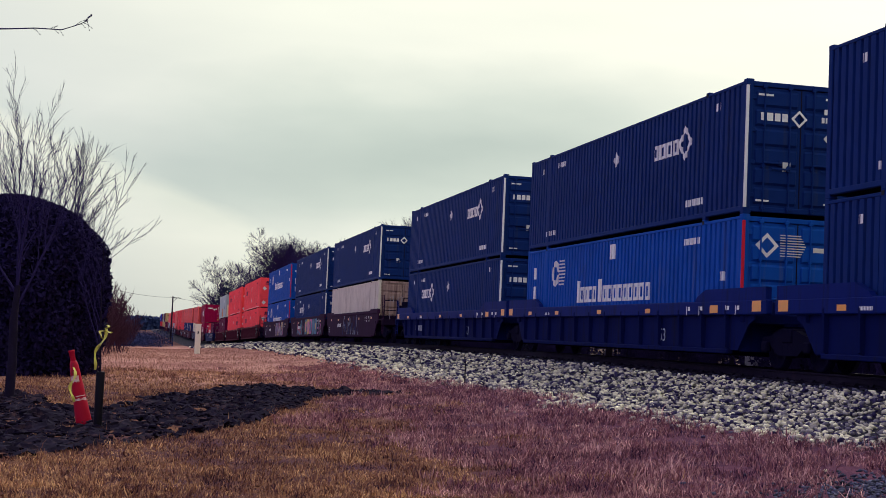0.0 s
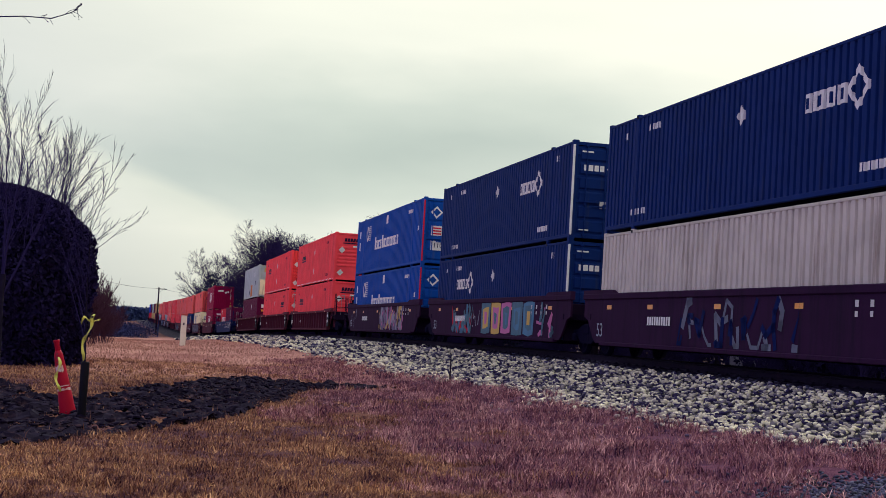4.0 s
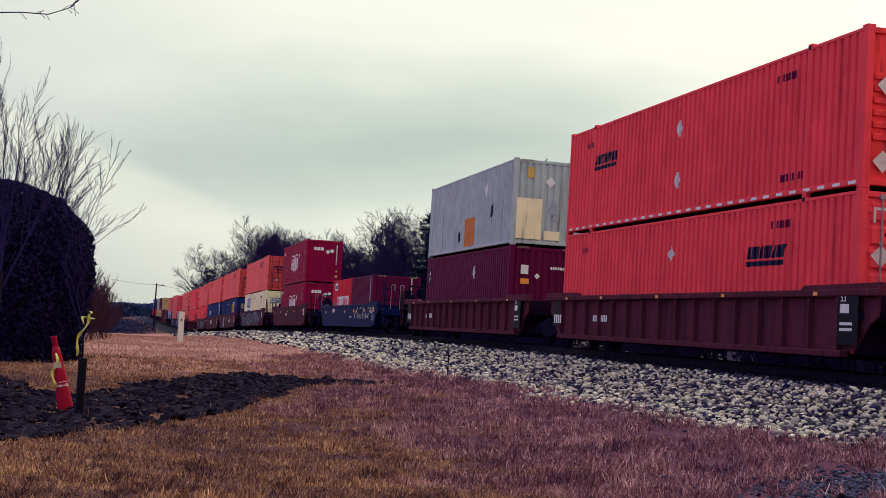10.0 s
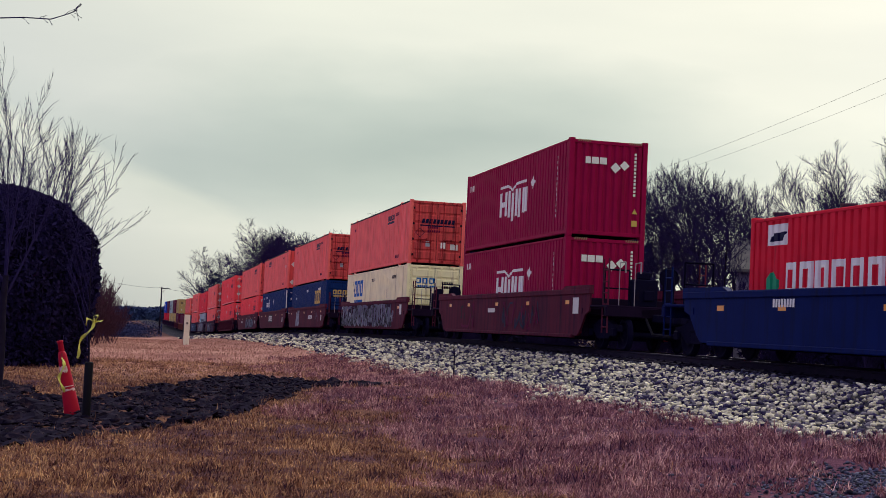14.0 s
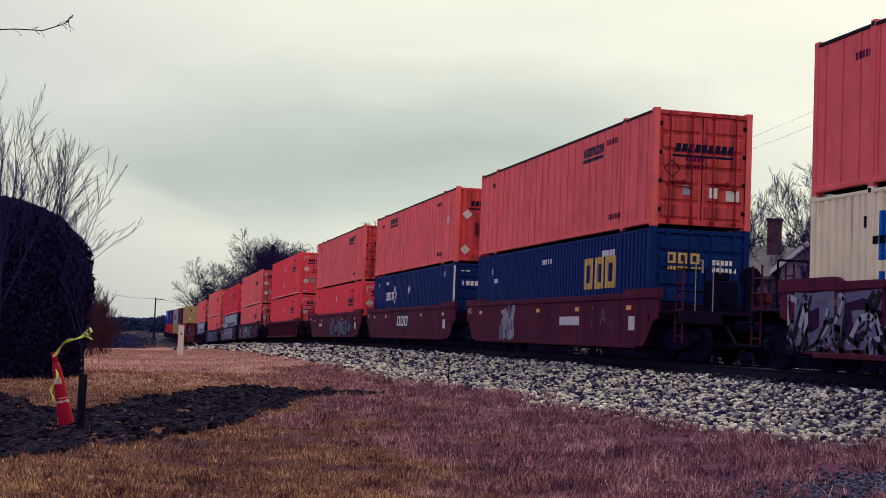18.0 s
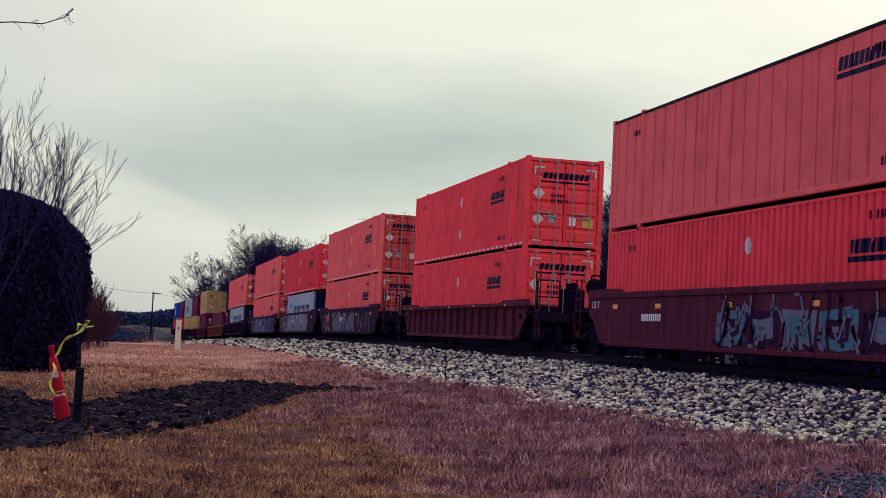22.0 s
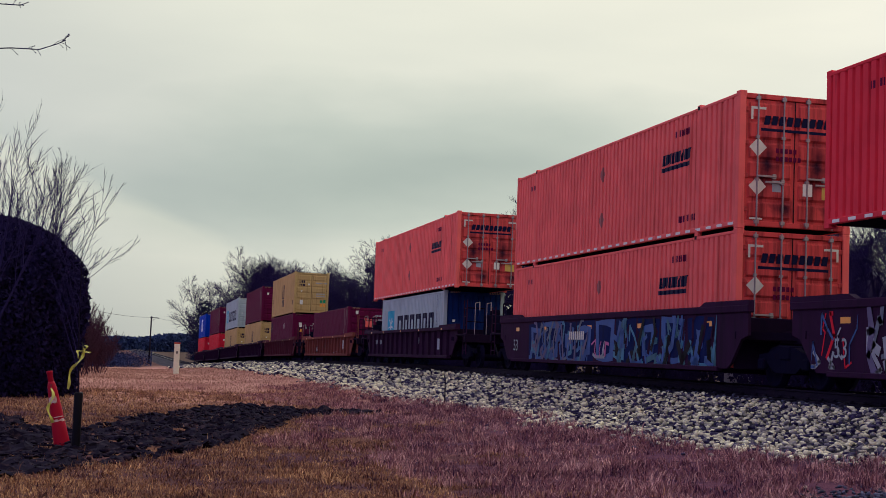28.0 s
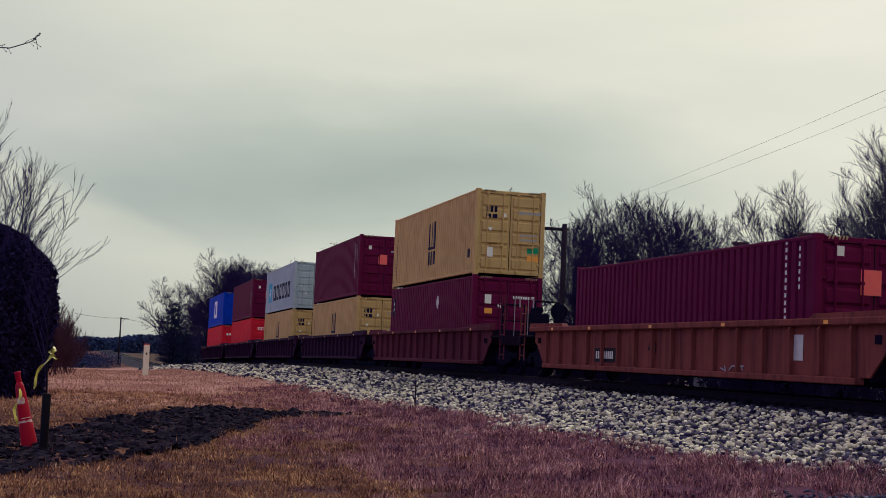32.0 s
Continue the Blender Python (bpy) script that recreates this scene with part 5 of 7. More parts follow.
def wall_profile(length, style):
    """Break points (u, depth) of a side sheet, depth inwards."""
    if style == "panel":
        pts, u, half = [], -length / 2, length / 2
        n = round(length / 0.62)
        step = length / n
        for i in range(n):
            a = -half + i * step
            c = a + step / 2
            pts += [(a, 0.012), (c - 0.055, 0.012), (c - 0.040, 0.0), (c - 0.010, 0.0), (c, 0.040), (c + 0.012, 0.040), (c + 0.022, 0.012)]
        return pts + [(half, 0.012)]
    depth, n = (0.050, round(length / 0.262)) if length > 15 else (0.050, round(length / 0.278))
    step, pts = length / n, []
    for i in range(n):
        a = -length / 2 + i * step
        pts += [(a, depth), (a + step * 0.24, depth), (a + step * 0.32, 0.0), (a + step * 0.92, 0.0)]
    return pts + [(length / 2, depth)]


def clip_poly(pts, u0, u1):
    for bound, sign in ((u0, 1), (u1, -1)):
        out = []
        for i, p in enumerate(pts):
            q = pts[(i + 1) % len(pts)]
            a, b = (p[0] - bound) * sign, (q[0] - bound) * sign
            if a >= 0:
                out.append(p)
            if (a >= 0) != (b >= 0):
                t = a / (a - b)
                out.append((bound, p[1] + (q[1] - p[1]) * t))
        pts = out
        if len(pts) < 3:
            return []
    return pts


def block_run(u, v, h, widths, gap=0.04, slant=0.0):
    """A row of upright blocks, which stands for a name."""
    out = []
    for w in widths:
        def box(a, b, c, d):
            return [(u + a + slant * b, v + b), (u + c + slant * b, v + b), (u + c + slant * d, v + d), (u + a + slant * d, v + d)]
        if h >= 0.22 and w >= 0.2:
            out.append(Group([box(0, 0, w * 0.30, h), box(w * 0.70, 0, w, h), box(w * 0.30, h * 0.78, w * 0.70, h), box(w * 0.30, 0, w * 0.70, h * 0.20)]))
        else:
            out.append(box(0, 0, w, h))
        u += w + gap
    return out


def diamond(u, v, r):
    return [(u - r, v), (u, v - r), (u + r, v), (u, v + r)]


def ring_diamond(u, v, r, w):
    s, t = r, r - w
    a, b = [(-s, 0), (0, -s), (s, 0), (0, s)], [(-t, 0), (0, -t), (t, 0), (0, t)]
    return [Group([[(u + a[i][0], v + a[i][1]), (u + a[(i + 1) % 4][0], v + a[(i + 1) % 4][1]), (u + b[(i + 1) % 4][0], v + b[(i + 1) % 4][1]), (u + b[i][0], v + b[i][1])] for i in range(4)])]


def rect(u, v, w, h):
    return [(u, v), (u + w, v), (u + w, v + h), (u, v + h)]


def side_marks(root, shapes, material, prof, half_w, name="name_block"):
    """Paint on the side that faces the lawn; it follows the folds of the sheet. u runs towards the front."""
    def emit(m, pts):
        lo, hi = min(p[0] for p in pts), max(p[0] for p in pts)
        for (a, da), (b, db) in zip(prof, prof[1:]):
            if b <= lo or a >= hi or b - a < 1e-6:
                continue
            c = clip_poly(pts, a, b)
            if c:
                m.poly([(-half_w + da + (db - da) * (p[0] - a) / (b - a) - 0.004, -p[0], p[1]) for p in c])
    put_marks(root, shapes, material, emit, name)


def end_marks(root, shapes, material, y, name="name_block"):
    put_marks(root, shapes, material, lambda m, pts: m.poly([(p[0], y - 0.009, p[1]) for p in pts]), name)


def sheet(prof, half_w, z0, z1, sign, name, material):
    m = Mesh()
    for u, d in prof:
        for x in (half_w - d, half_w - d - 0.012):
            m.v += [(sign * x, -u, z0), (sign * x, -u, z1)]
    for i in range(len(prof) - 1):
        a, b = i * 4, i * 4 + 4
        m.f += [(a, b, b + 1, a + 1), (a + 2, a + 3, b + 3, b + 2)]
    return m.data(name, material, fix=False)


def door_leaf(w, h, material, side):
    """A door leaf with pressed recesses, its face at y = 0, hinged edge at x = 0."""
    m, n, gap = Mesh(), 6, 0.055
    ph = (h - gap) / n
    xs, zs = [0.0, 0.07, 0.10, w - 0.10, w - 0.07, w], [0.0]
    for i in range(n):
        zs += [gap + i * ph, gap + i * ph + 0.05, (i + 1) * ph - 0.05, (i + 1) * ph]
    zs.append(h)
    k = len(xs)
    for j, z in enumerate(zs):
        proud = 0 < j < len(zs) - 1 and j % 4 in (2, 3)
        m.v += [(x, -0.042 if proud and i in (2, 3) else 0.0, z) for i, x in enumerate(xs)]
    for j in range(len(zs) - 1):
        m.f += [(j * k + i, j * k + i + 1, (j + 1) * k + i + 1, (j + 1) * k + i) for i in range(k - 1)]
    top = (len(zs) - 1) * k
    rim = list(range(k)) + [j * k + k - 1 for j in range(1, len(zs))] + [top + i for i in range(k - 2, -1, -1)] + [j * k for j in range(len(zs) - 2, 0, -1)]
    at = len(m.v)
    m.v += [(m.v[i][0], 0.045, m.v[i][2]) for i in rim]
    m.f += [(rim[i], rim[(i + 1) % len(rim)], at + (i + 1) % len(rim), at + i) for i in range(len(rim))]
    m.f.append(tuple(range(at, at + len(rim))))
    return m.data("door", material)


def container(label, length, paint_mat, end="door", style="fold", low=False, group="", post=None, roof_dark=False, bars=None, end_mat=None, width=None, height=None):
    """A box standing on z = 0, long in y; the end at -y is the one that comes first."""
    w = (width or (2.59 if length > 13 else 2.44)) / 2
    L, H = length / 2, height or BOX_H
    root = thing("shipping_container", label, "container", group)
    prof = wall_profile(length - 0.26, style)
    key = (length, style, paint_mat.name, w, H)
    end_paint = end_mat or paint_mat
    bars = bars or end_paint
    hinge_mat = BLACKM if style == "panel" else end_paint
    for s, nm in ((-1, "side_wall"), (1, "side_wall")):
        part(nm, cached(("side", s) + key, lambda: sheet(prof, w - 0.012, 0.16, H - 0.10, s, nm, paint_mat)), paint_mat, root)

    trim = BLACKM if roof_dark else paint_mat
    for s in (-1, 1):
        r = part("top_rail", cached(("tr", trim.name, length, H), lambda: Mesh().box(-0.045, -L + 0.10, H - 0.11, 0.045, L - 0.10, H - 0.04, 0.012).data("top_rail", trim)), trim, root)
        r.location.x = s * (w - 0.047)
        r = part("bottom_rail", cached(("br",) + key, lambda: Mesh().box(-0.05, -L + 0.10, 0.065, 0.05, L - 0.10, 0.175, 0.012).data("bottom_rail", paint_mat)), paint_mat, root)
        r.location.x = s * (w - 0.052)

    def roof():
        m = Mesh()
        m.box(-w + 0.08, -L + 0.05, H - 0.10, w - 0.08, L - 0.05, H - 0.07)
        n = int(length / 0.42)
        for i in range(n):
            y = -L + 0.3 + i * (length - 0.6) / (n - 1)
            m.box(-w + 0.12, y - 0.09, H - 0.07, w - 0.12, y + 0.09, H - 0.05)
        return m.data("roof", paint_mat)
    part("roof", cached(("roof",) + key, roof), paint_mat, root)

    def base():
        m = Mesh().box(-w + 0.10, -L + 0.06, 0.07, w - 0.10, L - 0.06, 0.16)
        return m.data("floor", UNDER)
    part("floor", cached(("floor", length, w), base), UNDER, root)
    for sx in (-1, 1):
        for sy in (-1, 1):
            pm = paint_mat
            p = part("corner_post", cached(("post", pm.name, H), lambda: Mesh().box(-0.075, -0.075, 0.10, 0.075, 0.075, H - 0.10, 0.012).data("corner_post", pm)), pm, root)
            p.location = (sx * (w - 0.078), sy * (L - 0.078), 0)
            if post and sy < 0:
                e = part("corner_stripe", cached(("stripe", post.name, H), lambda: Mesh().box(-0.032, -0.012, 0.14, 0.032, 0.030, H - 0.14, 0.006).data("corner_stripe", post)), post, root)
                e.location = (sx * (w - 0.030), -L, 0)
            for z in (0.0, H - 0.118):
                c = part("corner_casting", cached("casting" + paint_mat.name, lambda: Mesh().box(-0.085, -0.09, 0, 0.085, 0.09, 0.118, 0.012).data("corner_casting", paint_mat)), paint_mat, root)
                c.location = (sx * (w - 0.085), sy * (L - 0.09), z)
            if length > 13:
                p = part("lifting_post", cached(("lift", paint_mat.name, H), lambda: Mesh().box(-0.05, -0.095, 0.02, 0.05, 0.095, H - 0.02, 0.015).box(-0.055, -0.08, H - 0.13, 0.055, 0.08, H + 0.012, 0.012).box(-0.055, -0.08, 0.0, 0.055, 0.08, 0.13, 0.012).data("lifting_post", paint_mat)), paint_mat, root)
                p.location = (sx * (w - 0.052), sy * 6.01, 0)
                # solid black block stands in for the shade inside the hole
                k = part("lock_hole", cached("hole", lambda: Mesh().box(-0.01, -0.05, H - 0.10, 0.01, 0.05, H - 0.02, 0.003).data("lock_hole", BLACKM)), BLACKM, root)
                k.location = (sx * (w + 0.0005), sy * 6.01, 0)
    # far end, plain folded sheet
    part("end_wall", cached(("rear",) + key, lambda: Mesh().box(-w + 0.14, L - 0.10, 0.1, w - 0.14, L - 0.06, H - 0.1).data("end_wall", paint_mat)), paint_mat, root)
    y = -L + 0.02
    part("end_header", cached(("hdr", end_paint.name, w, L, H), lambda: Mesh().box(-w + 0.15, y, H - 0.15, w - 0.15, y + 0.10, H - 0.045, 0.01).data("end_header", end_paint)), end_paint, root)
    part("end_sill", cached(("sill", end_paint.name, w, L), lambda: Mesh().box(-w + 0.15, y, 0.06, w - 0.15, y + 0.10, 0.17, 0.01).data("end_sill", end_paint)), end_paint, root)
    if end == "door":
        dw, dh = w - 0.165, H - 0.33
        for s in (-1, 1):
            d = part("door", cached(("door", end_paint.name, w, H), lambda: door_leaf(dw, dh, end_paint, s)), end_paint, root)
            d.location = (-(w - 0.158) if s < 0 else 0.008, -L + 0.055, 0.165)
            for fx in (0.24, 0.76):
                b = part("locking_bar", cached(("bar", bars.name, H), lambda: Mesh().tube((0, 0, -0.10), (0, 0, dh + 0.10), 0.019, sides=8).box(-0.05, -0.02, -0.06, 0.05, 0.06, 0.02, 0.008).box(-0.05, -0.02, dh - 0.02, 0.05, 0.06, dh + 0.06, 0.008).box(-0.04, -0.01, dh * 0.33, 0.04, 0.05, dh * 0.33 + 0.06).box(-0.04, -0.01, dh * 0.68, 0.04, 0.05, dh * 0.68 + 0.06).data("locking_bar", bars)), bars, d)
                b.location = (dw * fx, -0.055, 0)
                hd = part("door_handle", cached(("hdl", bars.name), lambda: Mesh().box(-0.02, -0.03, 0, 0.42, -0.005, 0.045, 0.01).box(0.34, -0.02, -0.03, 0.42, 0.05, 0.08, 0.008).data("door_handle", bars)), bars, d)
                hd.location = (dw * fx - (0.40 if fx > 0.5 else 0), -0.07, dh * 0.36 - (0.12 if fx > 0.5 else 0))
            for i in range(4):
                hg = part("hinge", cached(("hinge", hinge_mat.name), lambda: Mesh().box(-0.06, -0.03, 0, 0.06, 0.02, 0.10, 0.01).data("hinge", hinge_mat)), hinge_mat, d)
                hg.location = (0.02 if s < 0 else dw - 0.02, -0.005, 0.2 + i * 0.70)
        for s in (-1, 1):
            e = part("edge_seal", cached(("eseal", L, H), lambda: Mesh().box(-0.012, -L + 0.040, 0.17, 0.012, -L + 0.06, H - 0.16).data("edge_seal", BLACKM)), BLACKM, root)
            e.location.x = s * (w - 0.150)
        part("door_seal", cached(("seal", L, H), lambda: Mesh().box(-0.010, -L + 0.046, 0.17, 0.010, -L + 0.06, H - 0.16).data("door_seal", BLACKM)), BLACKM, root)
    elif end == "ribs":
        m = Mesh().box(-w + 0.15, -L + 0.07, 0.15, w - 0.15, -L + 0.10, H - 0.14)
        part("end_wall", m, end_paint, root)
        for i in range(6):
            z = 0.92 + i * 0.215
            r = part("end_rib", cached(("erib", end_paint.name, w), lambda: Mesh().prism([(-0.06, 0.0), (-0.03, -0.044), (0.055, -0.044), (0.062, 0.0)], "x", -w + 0.20, w - 0.20).data("end_rib", end_paint)), end_paint, root)
            r.rotation_euler = (radians(-90), 0, 0)
            r.location = (0, -L + 0.07, z)
    elif end == "fold":
        m = Mesh()
        n = 9
        step = (2 * w - 0.30) / n
        pts = []
        for i in range(n):
            a = -w + 0.15 + i * step
            pts += [(a, 0.075), (a + step * 0.25, 0.075), (a + step * 0.42, 0.03), (a + step * 0.83, 0.03)]
        pts.append((w - 0.15, 0.075))
        for (a, da), (b, db) in zip(pts, pts[1:]):
            m.poly([(a, -L + da, 0.15), (b, -L + db, 0.15), (b, -L + db, H - 0.14), (a, -L + da, H - 0.14)])
        part("end_wall", m, end_paint, root)
    return root, prof, w, L, H


# name runs as plain blocks, in metres
def orange_box_marks(c, at_u, v, old=False):
    root, prof, w, L, H = c
    side_marks(root, block_run(at_u, v, 0.25, (0.15,) * 9, 0.03, 0.2) + [rect(at_u - 0.03, v - 0.15, 1.62, 0.10)], INK, prof, w - 0.012)


def end_name(c, v, material=INK, width=1.75, u=-0.78, n=9, h=0.20, bar=True):
    root, prof, w, L, H = c
    bw = width / n
    shapes = block_run(u, v, h, (bw * 0.76,) * n, bw * 0.24, 0.2)
    if bar:
        shapes.append(rect(u - 0.06, v - 0.13, width + 0.06, 0.06))
    end_marks(root, shapes, material, -L + 0.020)


def placards(c, spots, r=0.20, material=SILVER):
    root, prof, w, L, H = c
    side_marks(root, [diamond(u, v, r) for u, v in spots], material, prof, w - 0.012, "placard_holder")


def end_placards(c, spots, r=0.20, material=SILVER):
    root, prof, w, L, H = c
    end_marks(root, [diamond(u, v, r) for u, v in spots], material, -L + 0.012, "placard_holder")


def dash_strip(c):
    """The reflective strip along the foot of the side."""
    root, prof, w, L, H = c
    m = Mesh()
    n = int(2 * L / 0.55)
    for i in range(n):
        u = -L + 0.3 + i * 0.55
        m.poly([(-w - 0.003, -u, 0.085), (-w - 0.003, -u - 0.26, 0.085), (-w - 0.003, -u - 0.26, 0.145), (-w - 0.003, -u, 0.145)])
    part("reflective_strip", m, WHITE, root, fix=False)


def small_marks(c, material, spots):
    """Small code plates that cannot be read: bars in rows."""
    root, prof, w, L, H = c
    shapes = []
    for u, v, n, h in spots:
        shapes += block_run(u, v, h, (h * 0.55,) * n, h * 0.25)
    side_marks(root, shapes, material, prof, w - 0.012)


def navy_box(label, low=False, group="stacked containers"):
    c = container(label, 16.15, NAVY, group=group, post=WHITE)
    root, prof, w, L, H = c
    u, v = (-5.05, 1.68) if low else (2.74, 1.70)
    s = block_run(u, v, 0.37, (0.30, 0.44, 0.32, 0.32), 0.07)
    side_marks(root, s + ring_diamond(u + 2.0, v + 0.22, 0.42, 0.16), WHITE, prof, w - 0.012)
    small_marks(c, WHITE, [(-6.9, 2.35, 2, 0.17), (-5.2, 2.40, 6, 0.15), (-6.2, 0.36, 8, 0.15), (4.9, 0.38, 8, 0.16), (6.5, 2.4, 2, 0.18)])
    placards(c, [(0.0, 2.06)], 0.22)
    end_marks(root, block_run(-0.95, 2.02, 0.17, (0.10, 0.14, 0.13, 0.13), 0.04) + ring_diamond(-0.06, 2.10, 0.19, 0.07) + [rect(-1.02, 2.55, 0.35, 0.045), rect(0.55, 2.55, 0.35, 0.045), rect(-1.02, 0.28, 0.3, 0.04), rect(0.55, 0.28, 0.3, 0.04)], WHITE, -L + 0.016)
    end_marks(root, block_run(0.52, 2.24, 0.12, (0.08,) * 4, 0.03) + block_run(0.46, 2.06, 0.12, (0.07,) * 6, 0.025), WHITE, -L + 0.015)
    end_placards(c, [(0.68, 1.72)], 0.17)
    end_marks(root, [rect(-0.42, 0.95, 0.18, 0.2)], SILVER, -L + 0.015)
    return c


def blue_box(label):
    c = container(label, 16.15, BRIGHTBLUE, group="stacked containers", post=REDM)
    root, prof, w, L, H = c
    v = 1.15
    s = [rect(-3.0, v, 0.30, 0.62)] + block_run(-2.62, v, 0.44, (0.30,) * 4, 0.06) + [rect(-1.12, v, 0.34, 0.62)] + block_run(-0.70, v, 0.44, (0.32,) * 9, 0.075)
    side_marks(root, s, WHITE, prof, w - 0.012)
    side_marks(root, [[(-5.05 + 0.36 * math.cos(k * math.pi / 6), 2.06 + 0.40 * math.sin(k * math.pi / 6)) for k in range(12)]], SILVER, prof, w - 0.012, "disc_emblem")
    side_marks(root, [rect(-4.70, 1.70 + i * 0.10, 0.62 - 0.03 * abs(i - 3.5), 0.045) for i in range(8)], SILVER, prof, w - 0.012, "stripe")
    side_marks(root, [[(-5.20, 1.86), (-4.98, 1.86), (-4.80, 2.06), (-4.98, 2.26), (-5.20, 2.26)]], BRIGHTBLUE, prof, w - 0.007, "disc_emblem")
    side_marks(root, [rect(-0.22, 2.28, 0.44, 0.40), rect(-7.42, 1.95, 0.30, 0.36), rect(-7.42, 1.30, 0.26, 0.42)], WHITE, prof, w - 0.012)
    small_marks(c, WHITE, [(4.9, 2.38, 8, 0.15), (6.9, 1.5, 2, 0.2)])
    end_marks(root, [diamond(-0.72, 2.25, 0.27)], WHITE, -L + 0.016)
    end_marks(root, [diamond(-0.72, 2.25, 0.17)], BRIGHTBLUE, -L + 0.012)
    end_marks(root, [rect(-0.42, 2.03 + i * 0.055, 0.6 - 0.03 * abs(i - 4), 0.022) for i in range(9)] + [rect(0.35, 2.15, 0.5, 0.10)], SILVER, -L + 0.016, "stripe")
    return c


def orange_box(label, paint_mat=ORANGE, style="fold", end="door", marks_u=3.95, marks_v=1.78, spots=((-0.15, 2.07), (-0.15, 0.86)), dash=True, dark_roof=False, end_v=2.20, end_mat=None, spot_mat=SILVER):
    c = container(label, 16.15, paint_mat, end=end, style=style, group="stacked containers", roof_dark=dark_roof, bars=STEEL if style == "fold" else DARKBAR, end_mat=end_mat or (GRIMYORANGE if paint_mat is SALMON else None))
    root, prof, w, L, H = c
    orange_box_marks(c, marks_u, marks_v)
    placards(c, spots, material=spot_mat)
    if dash:
        dash_strip(c)
    end_name(c, end_v, width=1.55, u=-0.74)
    small_marks(c, MAROON, [(5.0, 0.35, 8, 0.15), (-6.6, 2.3, 5, 0.14), (4.7, 2.35, 7, 0.15)])
    if end == "door":
        if style == "panel":
            end_marks(root, ring_diamond(-0.80, 1.42, 0.22, 0.03), INK, -L + 0.014, "placard_outline")
        else:
            end_placards(c, [(-0.86, 1.72), (-0.86, 0.90)])
        end_marks(root, [rect(0.18, 0.75, 0.22, 0.26)], WHITE, -L + 0.014)
        end_marks(root, [rect(0.62, 0.70, 0.36, 0.26)], GOLD if style == "fold" else SILVER, -L + 0.014)
        end_marks(root, [rect(-0.52, 0.80, 0.2, 0.24)], ASH, -L + 0.014)
        end_marks(root, [] if style == "panel" else [rect(-1.03, 2.52, 0.34, 0.05), rect(-1.03, 2.30, 0.05, 0.22), rect(0.70, 2.52, 0.34, 0.05), rect(0.99, 2.30, 0.05, 0.22), rect(-1.03, 0.20, 0.3, 0.04), rect(0.72, 0.20, 0.3, 0.04)], SILVER, -L + 0.014)
        end_marks(root, block_run(-0.45, 1.62, 0.10, (0.07,) * 5, 0.03) + block_run(-0.45, 1.45, 0.10, (0.07,) * 6, 0.03), MAROON, -L + 0.014)
    else:
        end_placards(c, [(-0.86, 1.98 - 0.15), (-0.90, 0.48)])
        end_marks(root, [rect(-0.2, 2.02, 0.62, 0.09)], WHITE, -L + 0.012)
        end_marks(root, [rect(0.75, 0.4, 0.22, 0.3)], SILVER, -L + 0.012)
        end_marks(root, [rect(1.06, 2.5 - i * 0.115, 0.07, 0.07) for i in range(10)], MAROON, -L + 0.012)
    return c


DULLSPOT = mat("dull_placard_holder", (0.34, 0.12, 0.115), 0.6, grain=0.1, bump=0, spec=0.05)
STRIPE = mat("dull_stripe_marking", (0.30, 0.20, 0.10), 0.6, grain=0.1, bump=0)


def iso(label, paint_mat, end="door", length=12.192, extra=None, **kw):
    c = container(label, length, paint_mat, end=end, group="stacked containers", **kw)
    root, prof, w, L, H = c
    # striped header at the ends of the top
    end_marks(root, [[(s * (w - 0.25) + i * 0.07 * -s, c[4] - 0.10), (s * (w - 0.25) + i * 0.07 * -s + 0.035, c[4] - 0.10), (s * (w - 0.25) + i * 0.07 * -s + 0.06, c[4] - 0.03), (s * (w - 0.25) + i * 0.07 * -s + 0.025, c[4] - 0.03)] for s in (-1, 1) for i in range(6)], STRIPE if paint_mat is not YELLOW else BLACKM, -L + 0.014)
    if extra:
        extra(c)
    return c


def crimson_mark_extra(c, full=True):
    root, prof, w, L, H = c
    side_marks(root, [rect(-1.36, 1.02, 0.26, 0.82), rect(-0.72, 1.02, 0.26, 0.82), rect(-1.10, 1.34, 0.38, 0.18),
                      rect(-0.36, 0.95, 0.26, 0.90), rect(0.10, 0.80, 0.26, 0.95), rect(0.52, 0.95, 0.26, 0.90),
                      rect(0.88, 0.88, 0.26, 0.95), rect(1.28, 1.0, 0.24, 0.82), rect(1.60, 1.02, 0.20, 0.80), rect(-1.36, 1.98, 1.0, 0.09), rect(0.62, 1.98, 1.16, 0.09),
                      Group([[(-0.36, 1.98), (0.13, 1.80), (0.13, 1.90), (-0.36, 2.07)], [(0.13, 1.80), (0.62, 1.98), (0.62, 2.07), (0.13, 1.90)]])], WHITE, prof, w - 0.012)
    side_marks(root, [diamond(2.45, 1.90, 0.22)], WHITE, prof, w - 0.012, "placard")
    small_marks(c, WHITE, [(-5.6, 2.25, 3, 0.22)])
    side_marks(root, [rect(4.9, 0.6 + i * 0.16, 0.09, 0.10) for i in range(12)], SILVER, prof, w - 0.012)
    end_marks(root, block_run(-0.72, 2.16, 0.20, (0.16, 0.22, 0.22), 0.03) + [diamond(0.22, 2.08, 0.16), diamond(0.50, 2.16, 0.15)] + [rect(0.80, 2.48 - i * 0.11, 0.07, 0.07) for i in range(12)], WHITE, -L + 0.014)
    end_marks(root, [rect(0.78, 0.38, 0.17, 0.17), [(0.78, 0.75), (0.95, 0.75), (0.865, 0.90)]], GOLD, -L + 0.014)


